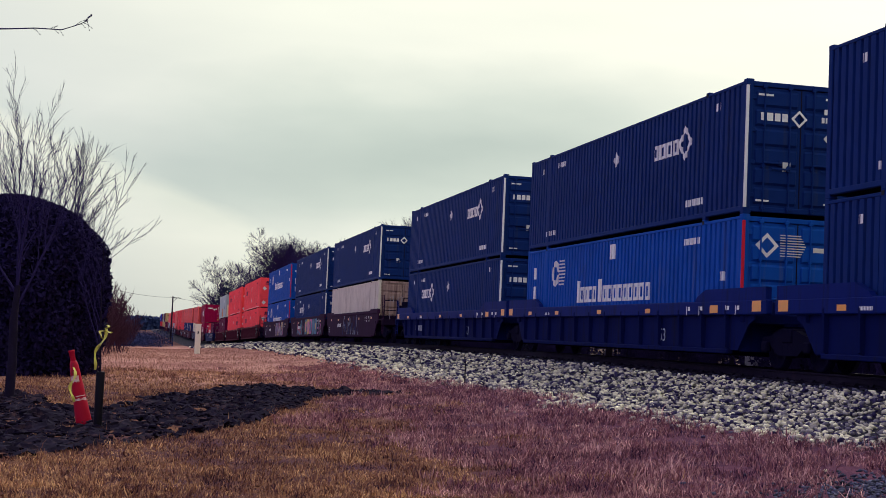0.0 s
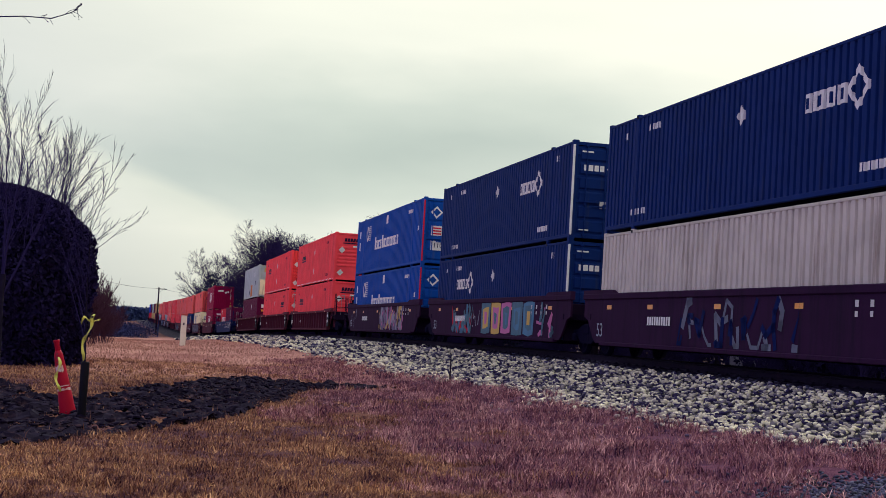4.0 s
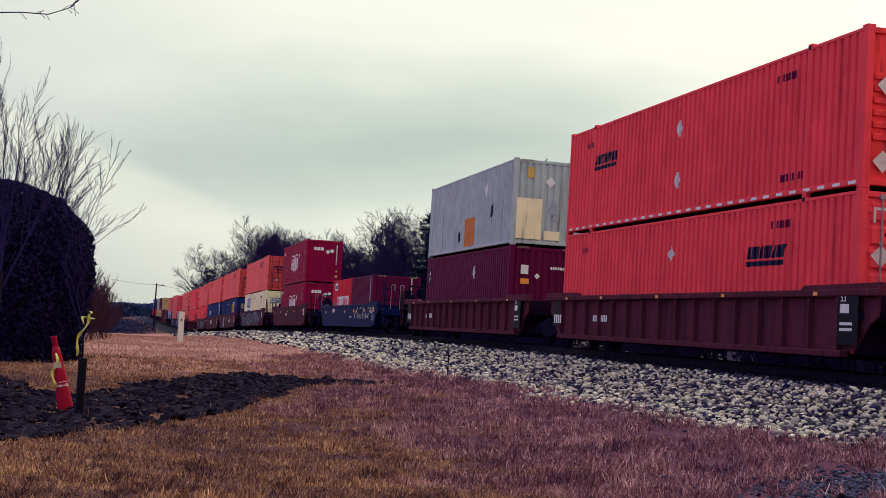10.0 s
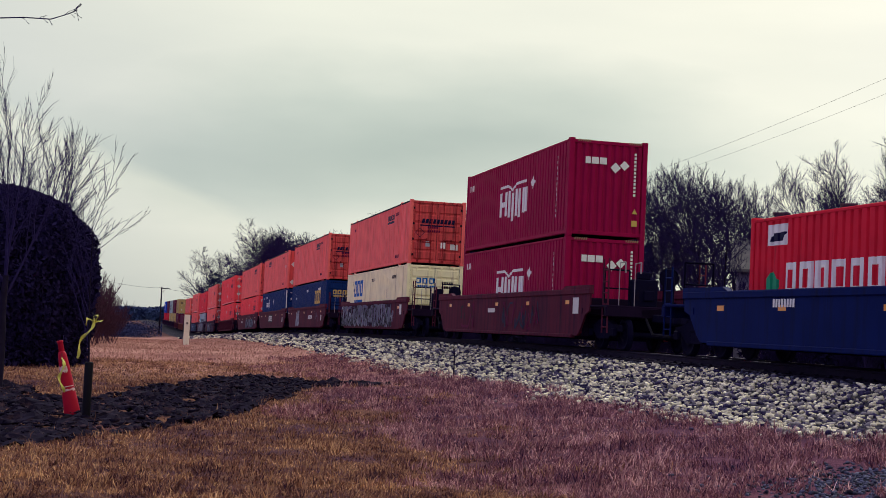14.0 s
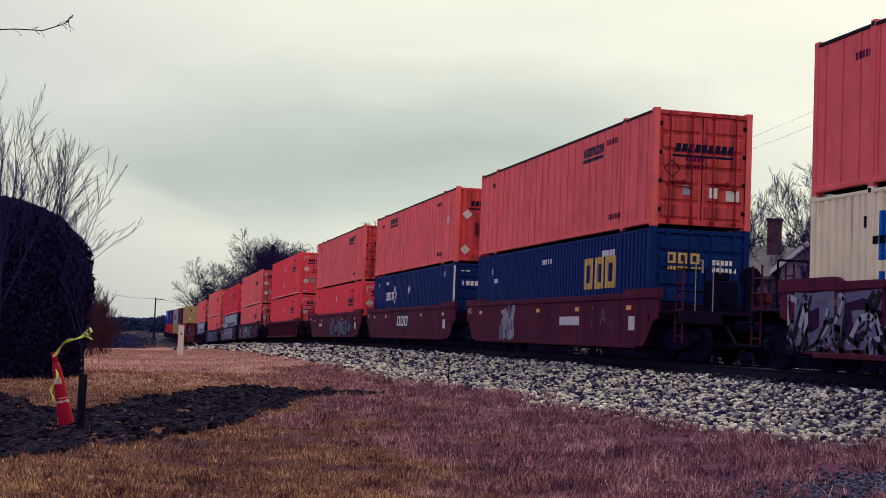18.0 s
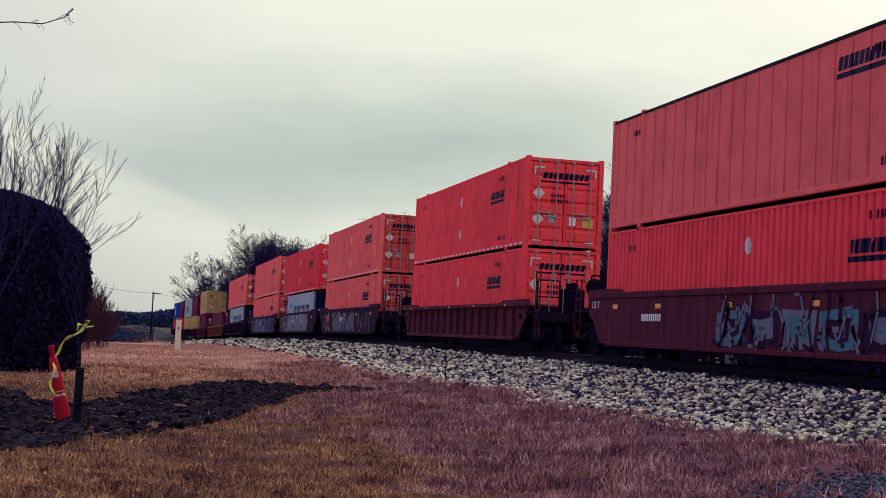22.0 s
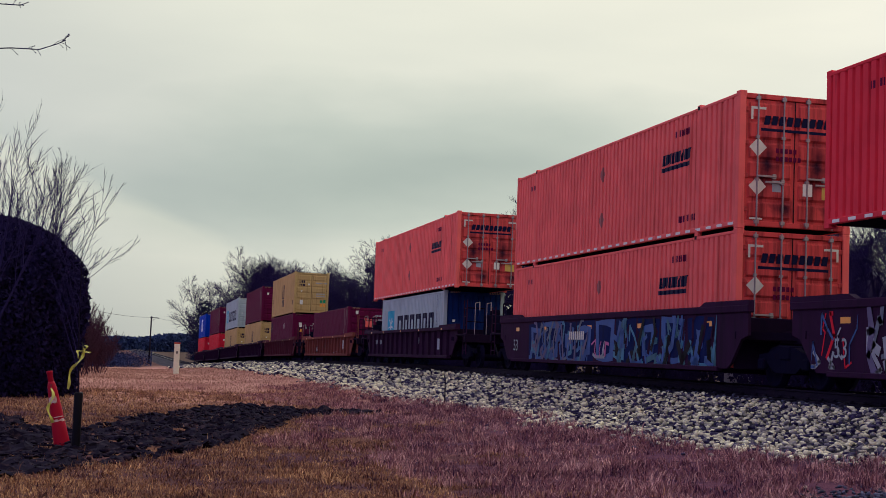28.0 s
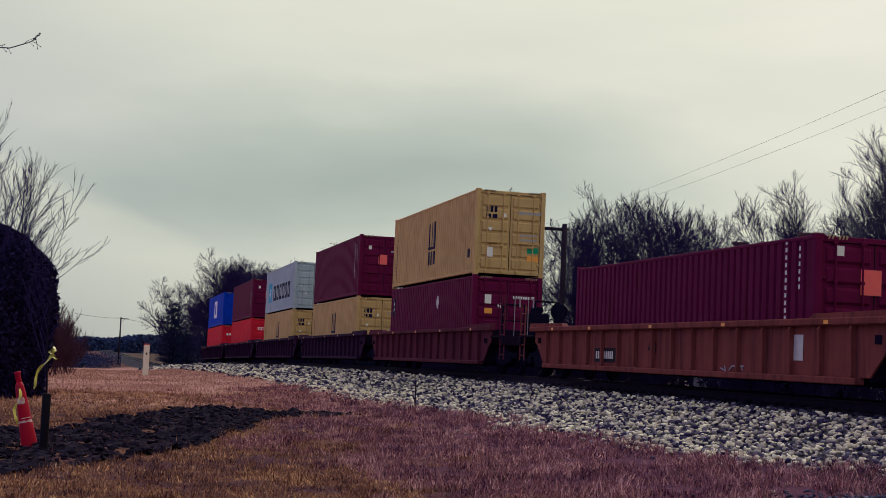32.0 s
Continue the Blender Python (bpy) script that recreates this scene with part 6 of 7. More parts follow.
def msc_extra(c):
    root, prof, w, L, H = c
    side_marks(root, [rect(-0.22, 1.30, 0.20, 0.90), rect(0.14, 1.30, 0.20, 0.94), rect(0.50, 1.30, 0.20, 0.94), rect(-0.28, 1.22, 1.02, 0.10), rect(-0.22, 0.64, 0.26, 0.50), rect(0.12, 0.64, 0.24, 0.50), rect(0.44, 0.64, 0.26, 0.50)], INK, prof, w - 0.012)
    side_marks(root, [rect(-5.5, 1.9 - i * 0.14, 0.07, 0.09) for i in range(12)] + [rect(5.2, 0.60, 0.30, 0.30)], INK, prof, w - 0.012)
    end_marks(root, [rect(-0.86, 2.12, 0.10, 0.17), rect(-0.72, 2.12, 0.10, 0.20), rect(-0.58, 2.12, 0.10, 0.20), rect(-0.86, 1.92, 0.17, 0.14), rect(-0.64, 1.92, 0.17, 0.14)], INK, -L + 0.014)
    end_marks(root, [rect(-0.27, 1.98, 0.12, 0.12), rect(-0.78, 0.62, 0.2, 0.32), [(-0.78, 1.6), (-0.62, 1.6), (-0.70, 1.46)]], WHITE, -L + 0.014)
    end_marks(root, [rect(0.62, 0.80, 0.40, 0.20)], GREENM, -L + 0.014)
    end_marks(root, [rect(0.62, 0.52, 0.40, 0.20)], REFLECT, -L + 0.014)
    end_marks(root, block_run(0.28, 2.1, 0.09, (0.06,) * 10, 0.02) + block_run(0.34, 1.2, 0.07, (0.05,) * 9, 0.02) + block_run(0.34, 1.36, 0.07, (0.05,) * 9, 0.02), ASH, -L + 0.014)


def star_extra(c):
    """A pale box with a seven-pointed star on a blue square and a dark name."""
    root, prof, w, L, H = c
    u0 = -4.74
    side_marks(root, [rect(u0, 0.72, 1.46, 1.30)], CYAN, prof, w - 0.012, "emblem")
    cu, cv, m = u0 + 0.73, 1.34, Group()
    for k in range(7):
        a = math.pi / 2 + 2 * math.pi * k / 7
        b, d = a - 0.30, a + 0.30
        m.append([(cu + 0.16 * math.cos(b), cv + 0.16 * math.sin(b)), (cu + 0.60 * math.cos(a), cv + 0.60 * math.sin(a)), (cu + 0.16 * math.cos(d), cv + 0.16 * math.sin(d)), (cu, cv)])
    side_marks(root, [m], WHITE, prof, w - 0.007, "star_emblem")
    side_marks(root, block_run(-2.62, 0.78, 0.98, (1.12, 0.98, 0.86, 0.90, 0.86, 0.96), 0.28), INK, prof, w - 0.012)
    side_marks(root, [rect(4.9, 1.2 + i * 0.14, 0.08, 0.09) for i in range(9)], INK, prof, w - 0.012)
    end_marks(root, [rect(-0.85, 1.35, 0.10, 0.10), rect(-0.55, 0.9, 0.14, 0.18)], WHITE, -L + 0.014)


def plate_extra(c):
    root, prof, w, L, H = c
    side_marks(root, [rect(-5.75, 1.75, 0.36, 0.72)], INK, prof, w - 0.012)
    side_marks(root, [Group([[(-5.70, 1.87), (-5.45, 2.0), (-5.45, 2.1), (-5.70, 1.97)], [(-5.70, 2.07), (-5.45, 2.2), (-5.45, 2.35), (-5.70, 2.2)]])], WHITE, prof, w - 0.008)
    side_marks(root, [diamond(1.5, 2.10, 0.24)], SILVER, prof, w - 0.012)
    end_marks(root, [rect(-0.82, 1.95, 0.26, 0.30)], WHITE, -L + 0.014)
    end_marks(root, [rect(-0.82, 1.62, 0.3, 0.18)], REFLECT, -L + 0.014)
    end_marks(root, block_run(0.2, 2.15, 0.09, (0.06,) * 9, 0.025) + [rect(0.5, 0.5, 0.1, 0.1), diamond(-0.25, 1.9, 0.1)], WHITE, -L + 0.014)


def lessor_extra(c):
    root, prof, w, L, H = c
    side_marks(root, [rect(5.0, 0.9 + i * 0.14, 0.07, 0.08) for i in range(12)] + [rect(5.5, 1.6 + i * 0.14, 0.06, 0.08) for i in range(6)], SILVER, prof, w - 0.012)
    end_marks(root, [rect(-0.80, 2.2, 0.16, 0.18), rect(0.62, 0.42, 0.35, 0.18)], WHITE, -L + 0.014)
    end_marks(root, [rect(-0.30, 1.52, 0.42, 0.46)], SALMON, -L + 0.014)
    end_marks(root, block_run(0.3, 2.1, 0.09, (0.06,) * 8, 0.025) + [rect(0.45, 1.9, 0.3, 0.07)], ASH, -L + 0.014)


def grey_extra(c):
    root, prof, w, L, H = c
    side_marks(root, [rect(-0.2, 0.20, 1.42, 1.04)], RUST_ORANGE, prof, w - 0.012, "patch")
    side_marks(root, [rect(-2.1, 0.22, 0.7, 0.50)], PALE, prof, w - 0.012, "patch")
    side_marks(root, [[(-1.25, 0.40), (-0.85, 0.42), (-0.80, 0.72), (-1.10, 0.85)], [(3.3, 1.05), (3.7, 1.15), (3.65, 1.55), (3.35, 1.45)]], INK, prof, w - 0.012)
    side_marks(root, [diamond(2.62, 2.10, 0.24)], WHITE, prof, w - 0.012)
    end_marks(root, [rect(-1.15, 0.22, 0.95, 1.35), rect(-0.1, 0.22, 0.55, 0.30)], CREAM, -L + 0.014, "patch")
    end_marks(root, [rect(-0.75, 2.25, 0.22, 0.36)], GOLD, -L + 0.014)
    end_marks(root, [diamond(0.05, 2.15, 0.18)] + [rect(0.86, 2.55 - i * 0.12, 0.07, 0.07) for i in range(13)], WHITE, -L + 0.014)
    end_marks(root, [[(0.0, 1.2), (0.12, 1.05), (0.3, 1.1), (0.3, 1.45), (0.1, 1.5)], rect(0.2, 0.85, 0.18, 0.25)], ASH, -L + 0.014)


def gold_mark_extra(c, material, wide):
    root, prof, w, L, H = c
    u, v = wide
    side_marks(root, block_run(u, v, 0.84, (0.72, 0.72, 0.80), 0.12) + block_run(u + 0.02, v - 0.38, 0.19, (0.19,) * 10, 0.06), material, prof, w - 0.012)
    end_marks(root, block_run(-0.88, 2.02, 0.26, (0.24, 0.24, 0.26), 0.06) + block_run(-0.88, 1.86, 0.09, (0.07,) * 10, 0.022), material, -L + 0.014)
    small_marks(c, BLACKM if material is SKYBLUE else WHITE, [(4.6, 2.3, 8, 0.16), (-0.6, 2.3, 8, 0.15), (-6.2, 2.2, 2, 0.2), (-5.9, 1.9, 4, 0.14)])
    end_marks(root, block_run(0.32, 2.02, 0.12, (0.08,) * 5, 0.03) + block_run(0.32, 1.84, 0.11, (0.08,) * 6, 0.03), WHITE if material is GOLD else BLACKM, -L + 0.014)


# ---- well cars ----
SIDE_X = 1.46


def plate(root, shapes, material, x=None, name="stencil"):
    """Paint on the car's side that faces the lawn. u runs towards the front."""
    x = -SIDE_X - 0.006 if x is None else x
    put_marks(root, shapes, material, lambda m, pts: m.poly([(x, -p[0], p[1]) for p in pts]), name)


# old spray paint, dulled by grime
SPRAY_GREY = mat("grey_spray_paint", (0.105, 0.12, 0.17), 0.6, grain=0.2, grain_scale=3, bump=0)
SPRAY_SILVER = mat("silver_spray_paint", (0.30, 0.31, 0.36), 0.6, grain=0.2, grain_scale=3, bump=0)
SPRAY_BLUE = mat("blue_spray_paint", (0.012, 0.07, 0.26), 0.6, grain=0.2, grain_scale=3, bump=0)
SPRAY_CYAN = mat("cyan_spray_paint", (0.03, 0.17, 0.29), 0.6, grain=0.2, grain_scale=3, bump=0)
SPRAY_TEAL = mat("teal_spray_paint", (0.025, 0.12, 0.17), 0.6, grain=0.2, grain_scale=3, bump=0)
SPRAY_LILAC = mat("lilac_spray_paint", (0.10, 0.075, 0.17), 0.6, grain=0.2, grain_scale=3, bump=0)
SPRAYED = {ASH: SPRAY_GREY, SILVER: SPRAY_SILVER, SKYBLUE: SPRAY_BLUE, CYAN: SPRAY_CYAN, TEALM: SPRAY_TEAL, LILAC: SPRAY_LILAC}


def spray(root, u0, u1, colours, seed, x=None, z0=0.45, z1=1.5, fat=0.16, layers=1):
    """Sprayed paint: fat bent strokes without any lettering."""
    rnd = random.Random(seed)
    for k, material in enumerate(SPRAYED.get(c, c) for c in colours):
        shapes = []
        n = max(3, int((u1 - u0) / 0.55))
        for i in range(n):
            u = u0 + (u1 - u0) * (i + rnd.random() * 0.8) / n
            a = [(u, rnd.uniform(z0, z0 + (z1 - z0) * 0.5))]
            for j in range(3):
                p = a[-1]
                a.append((p[0] + rnd.uniform(-0.22, 0.34), min(z1 - 0.1, max(z0, p[1] + rnd.uniform(-0.45, 0.55)))))
            f = fat * rnd.uniform(0.5, 1.2) / 2
            for p, q in zip(a, a[1:]):
                d = Vector((q[0] - p[0], q[1] - p[1]))
                if d.length < 0.05:
                    continue
                o = Vector((-d.y, d.x)).normalized() * f
                e = d.normalized() * f * 0.6
                shapes.append([(p[0] - o.x - e.x, p[1] - o.y - e.y), (q[0] - o.x + e.x, q[1] - o.y + e.y), (q[0] + o.x + e.x, q[1] + o.y + e.y), (p[0] + o.x - e.x, p[1] + o.y - e.y)])
        shapes = [[(max(u0, min(u1, q[0])), max(z0 - 0.05, min(z1, q[1]))) for q in s] for s in shapes]
        m, px = Mesh(), (-SIDE_X - 0.004 if x is None else x) - 0.003 * (k + 1)
        for pts in shapes:
            m.poly([(px, -p[0], p[1]) for p in pts])
        o = part("sprayed_paint", m, material, root, fix=False)
        o["kind"] = "stuff"


def fat_blocks(root, u0, u1, colours, seed, x, z0=0.42, z1=1.52, n=5):
    """Big sprayed block shapes with bent outlines."""
    r = random.Random(seed)
    step = (u1 - u0) / n
    for i in range(n):
        a, b = u0 + i * step + 0.04, u0 + (i + 1) * step - 0.04
        for k in range(3):
            f = 0.5 * k / 3 * step
            g = 0.16 * k
            pts = [(a + f + r.uniform(0, 0.12), z0 + g + r.uniform(0, 0.1)), ((a + b) / 2, z0 + g - r.uniform(0, 0.05) + 0.03), (b - f - r.uniform(0, 0.12), z0 + g + r.uniform(0, 0.1)), (b - f, z1 - g - r.uniform(0, 0.12)), ((a + b) / 2 + r.uniform(-0.2, 0.2), z1 - g - r.uniform(0, 0.08)), (a + f, z1 - g - r.uniform(0, 0.12))]
            plate(root, [pts], SPRAYED.get(colours[(i + k) % len(colours)], colours[(i + k) % len(colours)]), x - 0.003 * (k + 1), "sprayed_block")


def wheel_mesh():
    return Mesh().lathe([(0.08, -0.10), (0.12, -0.09), (0.13, -0.03), (0.33, -0.01), (0.34, -0.05), (0.41, -0.055), (0.42, 0.03), (0.45, 0.055), (0.44, 0.075), (0.34, 0.07), (0.33, 0.03), (0.12, 0.04), (0.08, 0.06)], 24, "x").data("wheel", DARKSTEEL, True)


def truck(root, y):
    """A four-wheeled truck under the car's end."""
    fr = [(-1.12, 0.50), (-1.10, 0.66), (-0.70, 0.70), (-0.35, 0.80), (0.35, 0.80), (0.70, 0.70), (1.10, 0.66), (1.12, 0.50), (0.98, 0.52), (0.80, 0.52), (0.42, 0.30), (-0.42, 0.30), (-0.80, 0.52), (-0.98, 0.52)]

    def frame_mesh():
        m = Mesh()
        for s in (-1, 1):
            m.prism([(p[0], p[1]) for p in fr], "x", s * 1.0 - 0.07, s * 1.0 + 0.07)
            for k in (-0.2, 0.0, 0.2):
                m.tube((s * 1.0, k, 0.36), (s * 1.0, k, 0.66), 0.075)
            for k in (-0.9, 0.9):
                m.box(s * 1.09 - 0.06, k - 0.13, 0.36, s * 1.09 + 0.06, k + 0.13, 0.58, 0.03)
        m.box(-1.1, -0.22, 0.55, 1.1, 0.22, 0.84, 0.03)
        return m.data("truck", DARKSTEEL)
    t = part("truck", cached("truck", frame_mesh), DARKSTEEL, root)
    t.location = (0, y, 0)
    for a in (-0.89, 0.89):
        for s in (-1, 1):
            w = part("wheel", cached("wheel", wheel_mesh), DARKSTEEL, t)
            w.location = (s * 0.775, a, 0.42)
            w.rotation_euler = (0, 0, 0 if s < 0 else math.pi)
        ax = part("axle", cached("axle", lambda: Mesh().tube((-0.8, 0, 0), (0.8, 0, 0), 0.08, sides=10).data("axle", DARKSTEEL)), DARKSTEEL, t)
        ax.location = (0, a, 0.42)


def ladder(root, x, y, z0, z1, material):
    def make():
        m = Mesh()
        for s in (-1, 1):
            m.tube((0, s * 0.20, 0), (0, s * 0.20, z1 - z0), 0.022, sides=6)
        for i in range(int((z1 - z0) / 0.3)):
            m.tube((0, -0.2, 0.15 + i * 0.3), (0, 0.2, 0.15 + i * 0.3), 0.016, sides=6)
        return m.data("ladder", material)
    ld = part("ladder", cached(("ladder", round(z1 - z0, 2), material.name), make), material, root)
    ld.location = (x, y, z0)


def well_car(label, style, material, spacing=24.0, near_joint=False, far_joint=False, far_spacing=None, top=None, brake=True):
    """One well unit, z = 0 at the rail. near: the end at -y."""
    root = thing("well_car", label, "rail car", "well cars")
    zt = top or {"smooth": 1.64, "ribbed": 1.47, "blue": 1.40}[style]
    key = (style, material.name, zt)
    lower = DARKBLUE if style == "blue" else material

    def side_mesh():
        m = Mesh()
        if style == "smooth":
            m.prism([(-8.95, 1.02), (-8.65, 0.94), (-8.2, 0.46), (-8.0, 0.34), (8.0, 0.34), (8.2, 0.46), (8.65, 0.94), (8.95, 1.02), (8.95, zt - 0.10), (-8.95, zt - 0.10)], "x", 0.04, 0.10)
            m.box(0.0, -7.6, 0.28, 0.14, 7.6, 0.38, 0.015)
        elif style == "ribbed":
            m.prism([(-8.9, 1.0), (-8.65, 0.86), (-8.15, 0.40), (8.15, 0.40), (8.65, 0.86), (8.9, 1.0), (8.9, zt - 0.12), (-8.9, zt - 0.12)], "x", 0.10, 0.14)
            m.box(-0.02, -7.9, 0.28, 0.16, 7.9, 0.40, 0.015)
        else:
            m.prism([(-8.9, 1.0), (-8.65, 0.9), (-8.15, 0.36), (8.15, 0.36), (8.65, 0.9), (8.9, 1.0), (8.9, zt - 0.30), (-8.9, zt - 0.30)], "x", 0.10, 0.14)
            m.box(0.02, -7.8, 0.28, 0.16, 7.8, 0.38, 0.015)
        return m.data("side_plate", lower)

    def chord_mesh():
        m = Mesh()
        if style == "smooth":
            m.box(0.0, -9.0, zt - 0.16, 0.15, 9.0, zt, 0.02)
            for s in (-1, 1):
                m.prism([(s * 9.0, zt - 0.02), (s * 6.6, zt - 0.02), (s * 6.9, zt + 0.09), (s * 9.0, zt + 0.09)], "x", 0.01, 0.14)
        elif style == "ribbed":
            m.box(-0.03, -9.1, zt - 0.13, 0.17, 9.1, zt, 0.02)
            for s in (-1, 1):
                m.prism([(s * 9.1, zt - 0.02), (s * 6.3, zt - 0.02), (s * 6.5, zt + 0.08), (s * 9.1, zt + 0.10)], "x", 0.0, 0.16)
        else:
            m.box(0.0, -9.65, zt - 0.30, 0.14, 9.65, zt, 0.02)
            for s in (-1, 1):
                m.prism([(s * 9.6, zt - 0.02), (s * 6.0, zt - 0.02), (s * 6.15, zt + 0.10), (s * 6.6, zt + 0.26), (s * 9.6, zt + 0.26)], "x", 0.01, 0.13)
        return m.data("top_chord", material)
    for s in (-1, 1):
        a = part("side_plate", cached(("sidep",) + key, side_mesh), lower, root)
        b = part("top_chord", cached(("chord",) + key, chord_mesh), material, root)
        for o in (a, b):
            o.location.x = -SIDE_X if s < 0 else SIDE_X
            o.rotation_euler.z = 0 if s < 0 else math.pi
        if style != "smooth":
            n = 16 if style == "ribbed" else 13
            for i in range(n):
                y = -7.7 + i * 15.4 / (n - 1)
                r = part("rib", cached(("rib",) + key, lambda: Mesh().prism([(0.10, 0.38), (0.01, 0.42), (-0.01, zt - 0.2), (0.03, zt - 0.11), (0.10, zt - 0.11)], "y", -0.035, 0.035).data("rib", lower)), lower, root)
                r.location = (-SIDE_X if s < 0 else SIDE_X, y, 0)
                r.rotation_euler.z = 0 if s < 0 else math.pi

    def floor_mesh():
        m = Mesh()
        for y in (-7.3, -6.0, -3.0, 0, 3.0, 6.0, 7.3):
            m.box(-1.36, y - 0.25, 0.26, 1.36, y + 0.25, 0.35)
        m.box(-0.25, -7.6, 0.24, 0.25, 7.6, 0.34)
        return m.data("well_floor", UNDER)
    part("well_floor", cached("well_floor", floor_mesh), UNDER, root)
    for s, joint in ((-1, near_joint), (1, far_joint)):
        gap = (far_spacing or spacing) if s > 0 else spacing
        reach = gap / 2 if joint else 10.3

        # end platforms take a near-black colour in place of their shade
        dull = DARKBLUE if material in (CARNAVY, CARBLUE) else CAREND

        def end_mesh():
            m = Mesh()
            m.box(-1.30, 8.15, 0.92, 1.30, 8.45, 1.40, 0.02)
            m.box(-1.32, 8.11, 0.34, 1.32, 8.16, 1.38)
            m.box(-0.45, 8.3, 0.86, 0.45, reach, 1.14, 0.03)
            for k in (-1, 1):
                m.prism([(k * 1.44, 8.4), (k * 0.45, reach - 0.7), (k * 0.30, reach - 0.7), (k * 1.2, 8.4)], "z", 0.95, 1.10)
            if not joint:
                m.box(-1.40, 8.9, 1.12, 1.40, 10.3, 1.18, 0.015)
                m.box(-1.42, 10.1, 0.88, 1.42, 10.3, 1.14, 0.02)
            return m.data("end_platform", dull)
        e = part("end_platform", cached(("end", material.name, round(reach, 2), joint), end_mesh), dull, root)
        e.rotation_euler.z = 0 if s > 0 else math.pi
        if joint:
            if s > 0:
                truck(root, reach)
        else:
            truck(root, s * 9.15)
            c = part("coupler", cached("coupler", lambda: Mesh().box(-0.12, 10.2, 0.76, 0.12, 11.55, 0.98, 0.03).box(-0.22, 11.45, 0.70, 0.22, 12.02, 1.04, 0.06).data("coupler", DARKSTEEL)), DARKSTEEL, root)
            c.rotation_euler.z = 0 if s > 0 else math.pi
            h = part("air_hose", cached("hose", lambda: Mesh().tube((0.3, 10.3, 0.85), (0.34, 10.9, 0.45), 0.035).tube((0.34, 10.9, 0.45), (0.2, 11.7, 0.42), 0.035).data("air_hose", BLACKM)), BLACKM, root)
            h.rotation_euler.z = 0 if s > 0 else math.pi
            for k in (-1, 1):
                ladder(root, k * 1.36, s * 10.05, 0.45, 2.40 if s < 0 else 2.05, material)
            g = part("handrail", cached(("hand", material.name), lambda: Mesh().tube((-1.2, 0, 1.15), (-1.2, 0, 2.15), 0.025, sides=6).tube((-0.5, 0, 1.15), (-0.5, 0, 2.15), 0.025, sides=6).tube((-1.2, 0, 2.15), (-0.5, 0, 2.15), 0.025, sides=6).tube((-1.2, 0, 1.65), (-0.5, 0, 1.65), 0.02, sides=6).data("handrail", DARKSTEEL)), DARKSTEEL, root)
            g.location.y = s * 9.5
            for k in (-1.05, -0.62) if s < 0 else (0.8,):
                gh = part("grab_hoop", cached("hoop", lambda: Mesh().tube((0, 0, 1.15), (0, 0, 2.30), 0.012, sides=6).tube((0, 0, 2.30), (0.16, 0, 2.34), 0.016, sides=6).tube((0.16, 0, 2.34), (0.16, 0, 2.05), 0.022, sides=6).data("grab_hoop", STEEL)), STEEL, root, "pale steel grab iron")
                gh.location = (k, s * 10.22, 0)
            if s < 0:
                cb = part("control_box", cached("ctl", lambda: Mesh().box(-0.55, -0.22, 1.18, 0.12, 0.18, 1.92, 0.03).box(-0.40, -0.12, 1.92, -0.05, 0.12, 2.12, 0.03).box(-0.30, -0.30, 1.35, 0.0, -0.22, 1.62, 0.02).data("control_box", DARKSTEEL)), DARKSTEEL, root, "black brake equipment box")
                cb.location = (0.1, -9.55, 0)
            if brake and s < 0:
                b = part("brake_wheel", cached("brake", lambda: Mesh().lathe([(0.22, -0.02), (0.27, -0.03), (0.28, 0.0), (0.27, 0.03), (0.22, 0.02), (0.22, -0.015)], 18, "x").box(-0.015, -0.24, -0.02, 0.015, 0.24, 0.02).box(-0.015, -0.02, -0.24, 0.015, 0.02, 0.24).data("brake_wheel", DARKSTEEL)), DARKSTEEL, root)
                b.location = (0.55, -9.7, 2.0)
                b.rotation_euler.z = radians(90)
                k = part("brake_stand", cached("bstand", lambda: Mesh().box(0.40, -9.78, 1.15, 0.70, -9.62, 2.25, 0.03).data("brake_stand", DARKSTEEL)), DARKSTEEL, root)
    # reflectors and stencilled plates along the side
    for i, u in enumerate((-7.2, -4.4, -0.6, 3.0, 6.9)):
        plate(root, [rect(u, zt - (0.42 if style == "smooth" else 0.11 if style == "ribbed" else 0.24), 0.34 if style != "ribbed" else 0.16, 0.11 if style != "ribbed" else 0.07)], REFLECT, -SIDE_X + (0.038 if style == "smooth" else -0.036 if style == "ribbed" else -0.004), "reflector")
    return root, zt


# ---- the train ----
TRAVEL = {0.0: -0.19, 0.5: 6.16, 1.0: 12.58, 1.5: 19.54, 2.0: 25.73, 2.5: 31.96, 3.0: 39.35, 3.5: 45.52, 6.0: 78.32, 7.0: 91.33, 8.0: 104.69, 8.5: 111.65, 9.0: 118.41, 9.5: 124.99, 10.0: 131.28, 10.5: 138.32, 11.0: 144.93, 11.5: 151.29, 12.0: 158.28, 12.5: 164.98, 13.0: 172.1, 13.5: 178.72, 14.0: 185.39, 14.5: 192.04, 16.5: 218.98, 17.0: 225.28, 17.5: 232.24, 18.0: 238.86, 18.5: 245.04, 19.0: 252.0, 19.5: 258.23, 20.0: 264.78, 20.5: 271.7, 21.0: 278.38, 21.5: 284.87, 22.0: 291.52, 22.5: 297.88, 23.0: 304.45, 23.5: 310.7, 24.0: 317.67, 24.5: 323.72, 25.0: 330.73, 27.5: 363.59, 28.0: 370.09, 28.5: 376.6, 29.0: 383.15, 29.5: 389.66, 30.0: 396.29, 31.0: 408.76, 32.0: 421.92}   # seconds: metres gone
MOVING = []   # (thing, place along the train at the start, height above the rail)


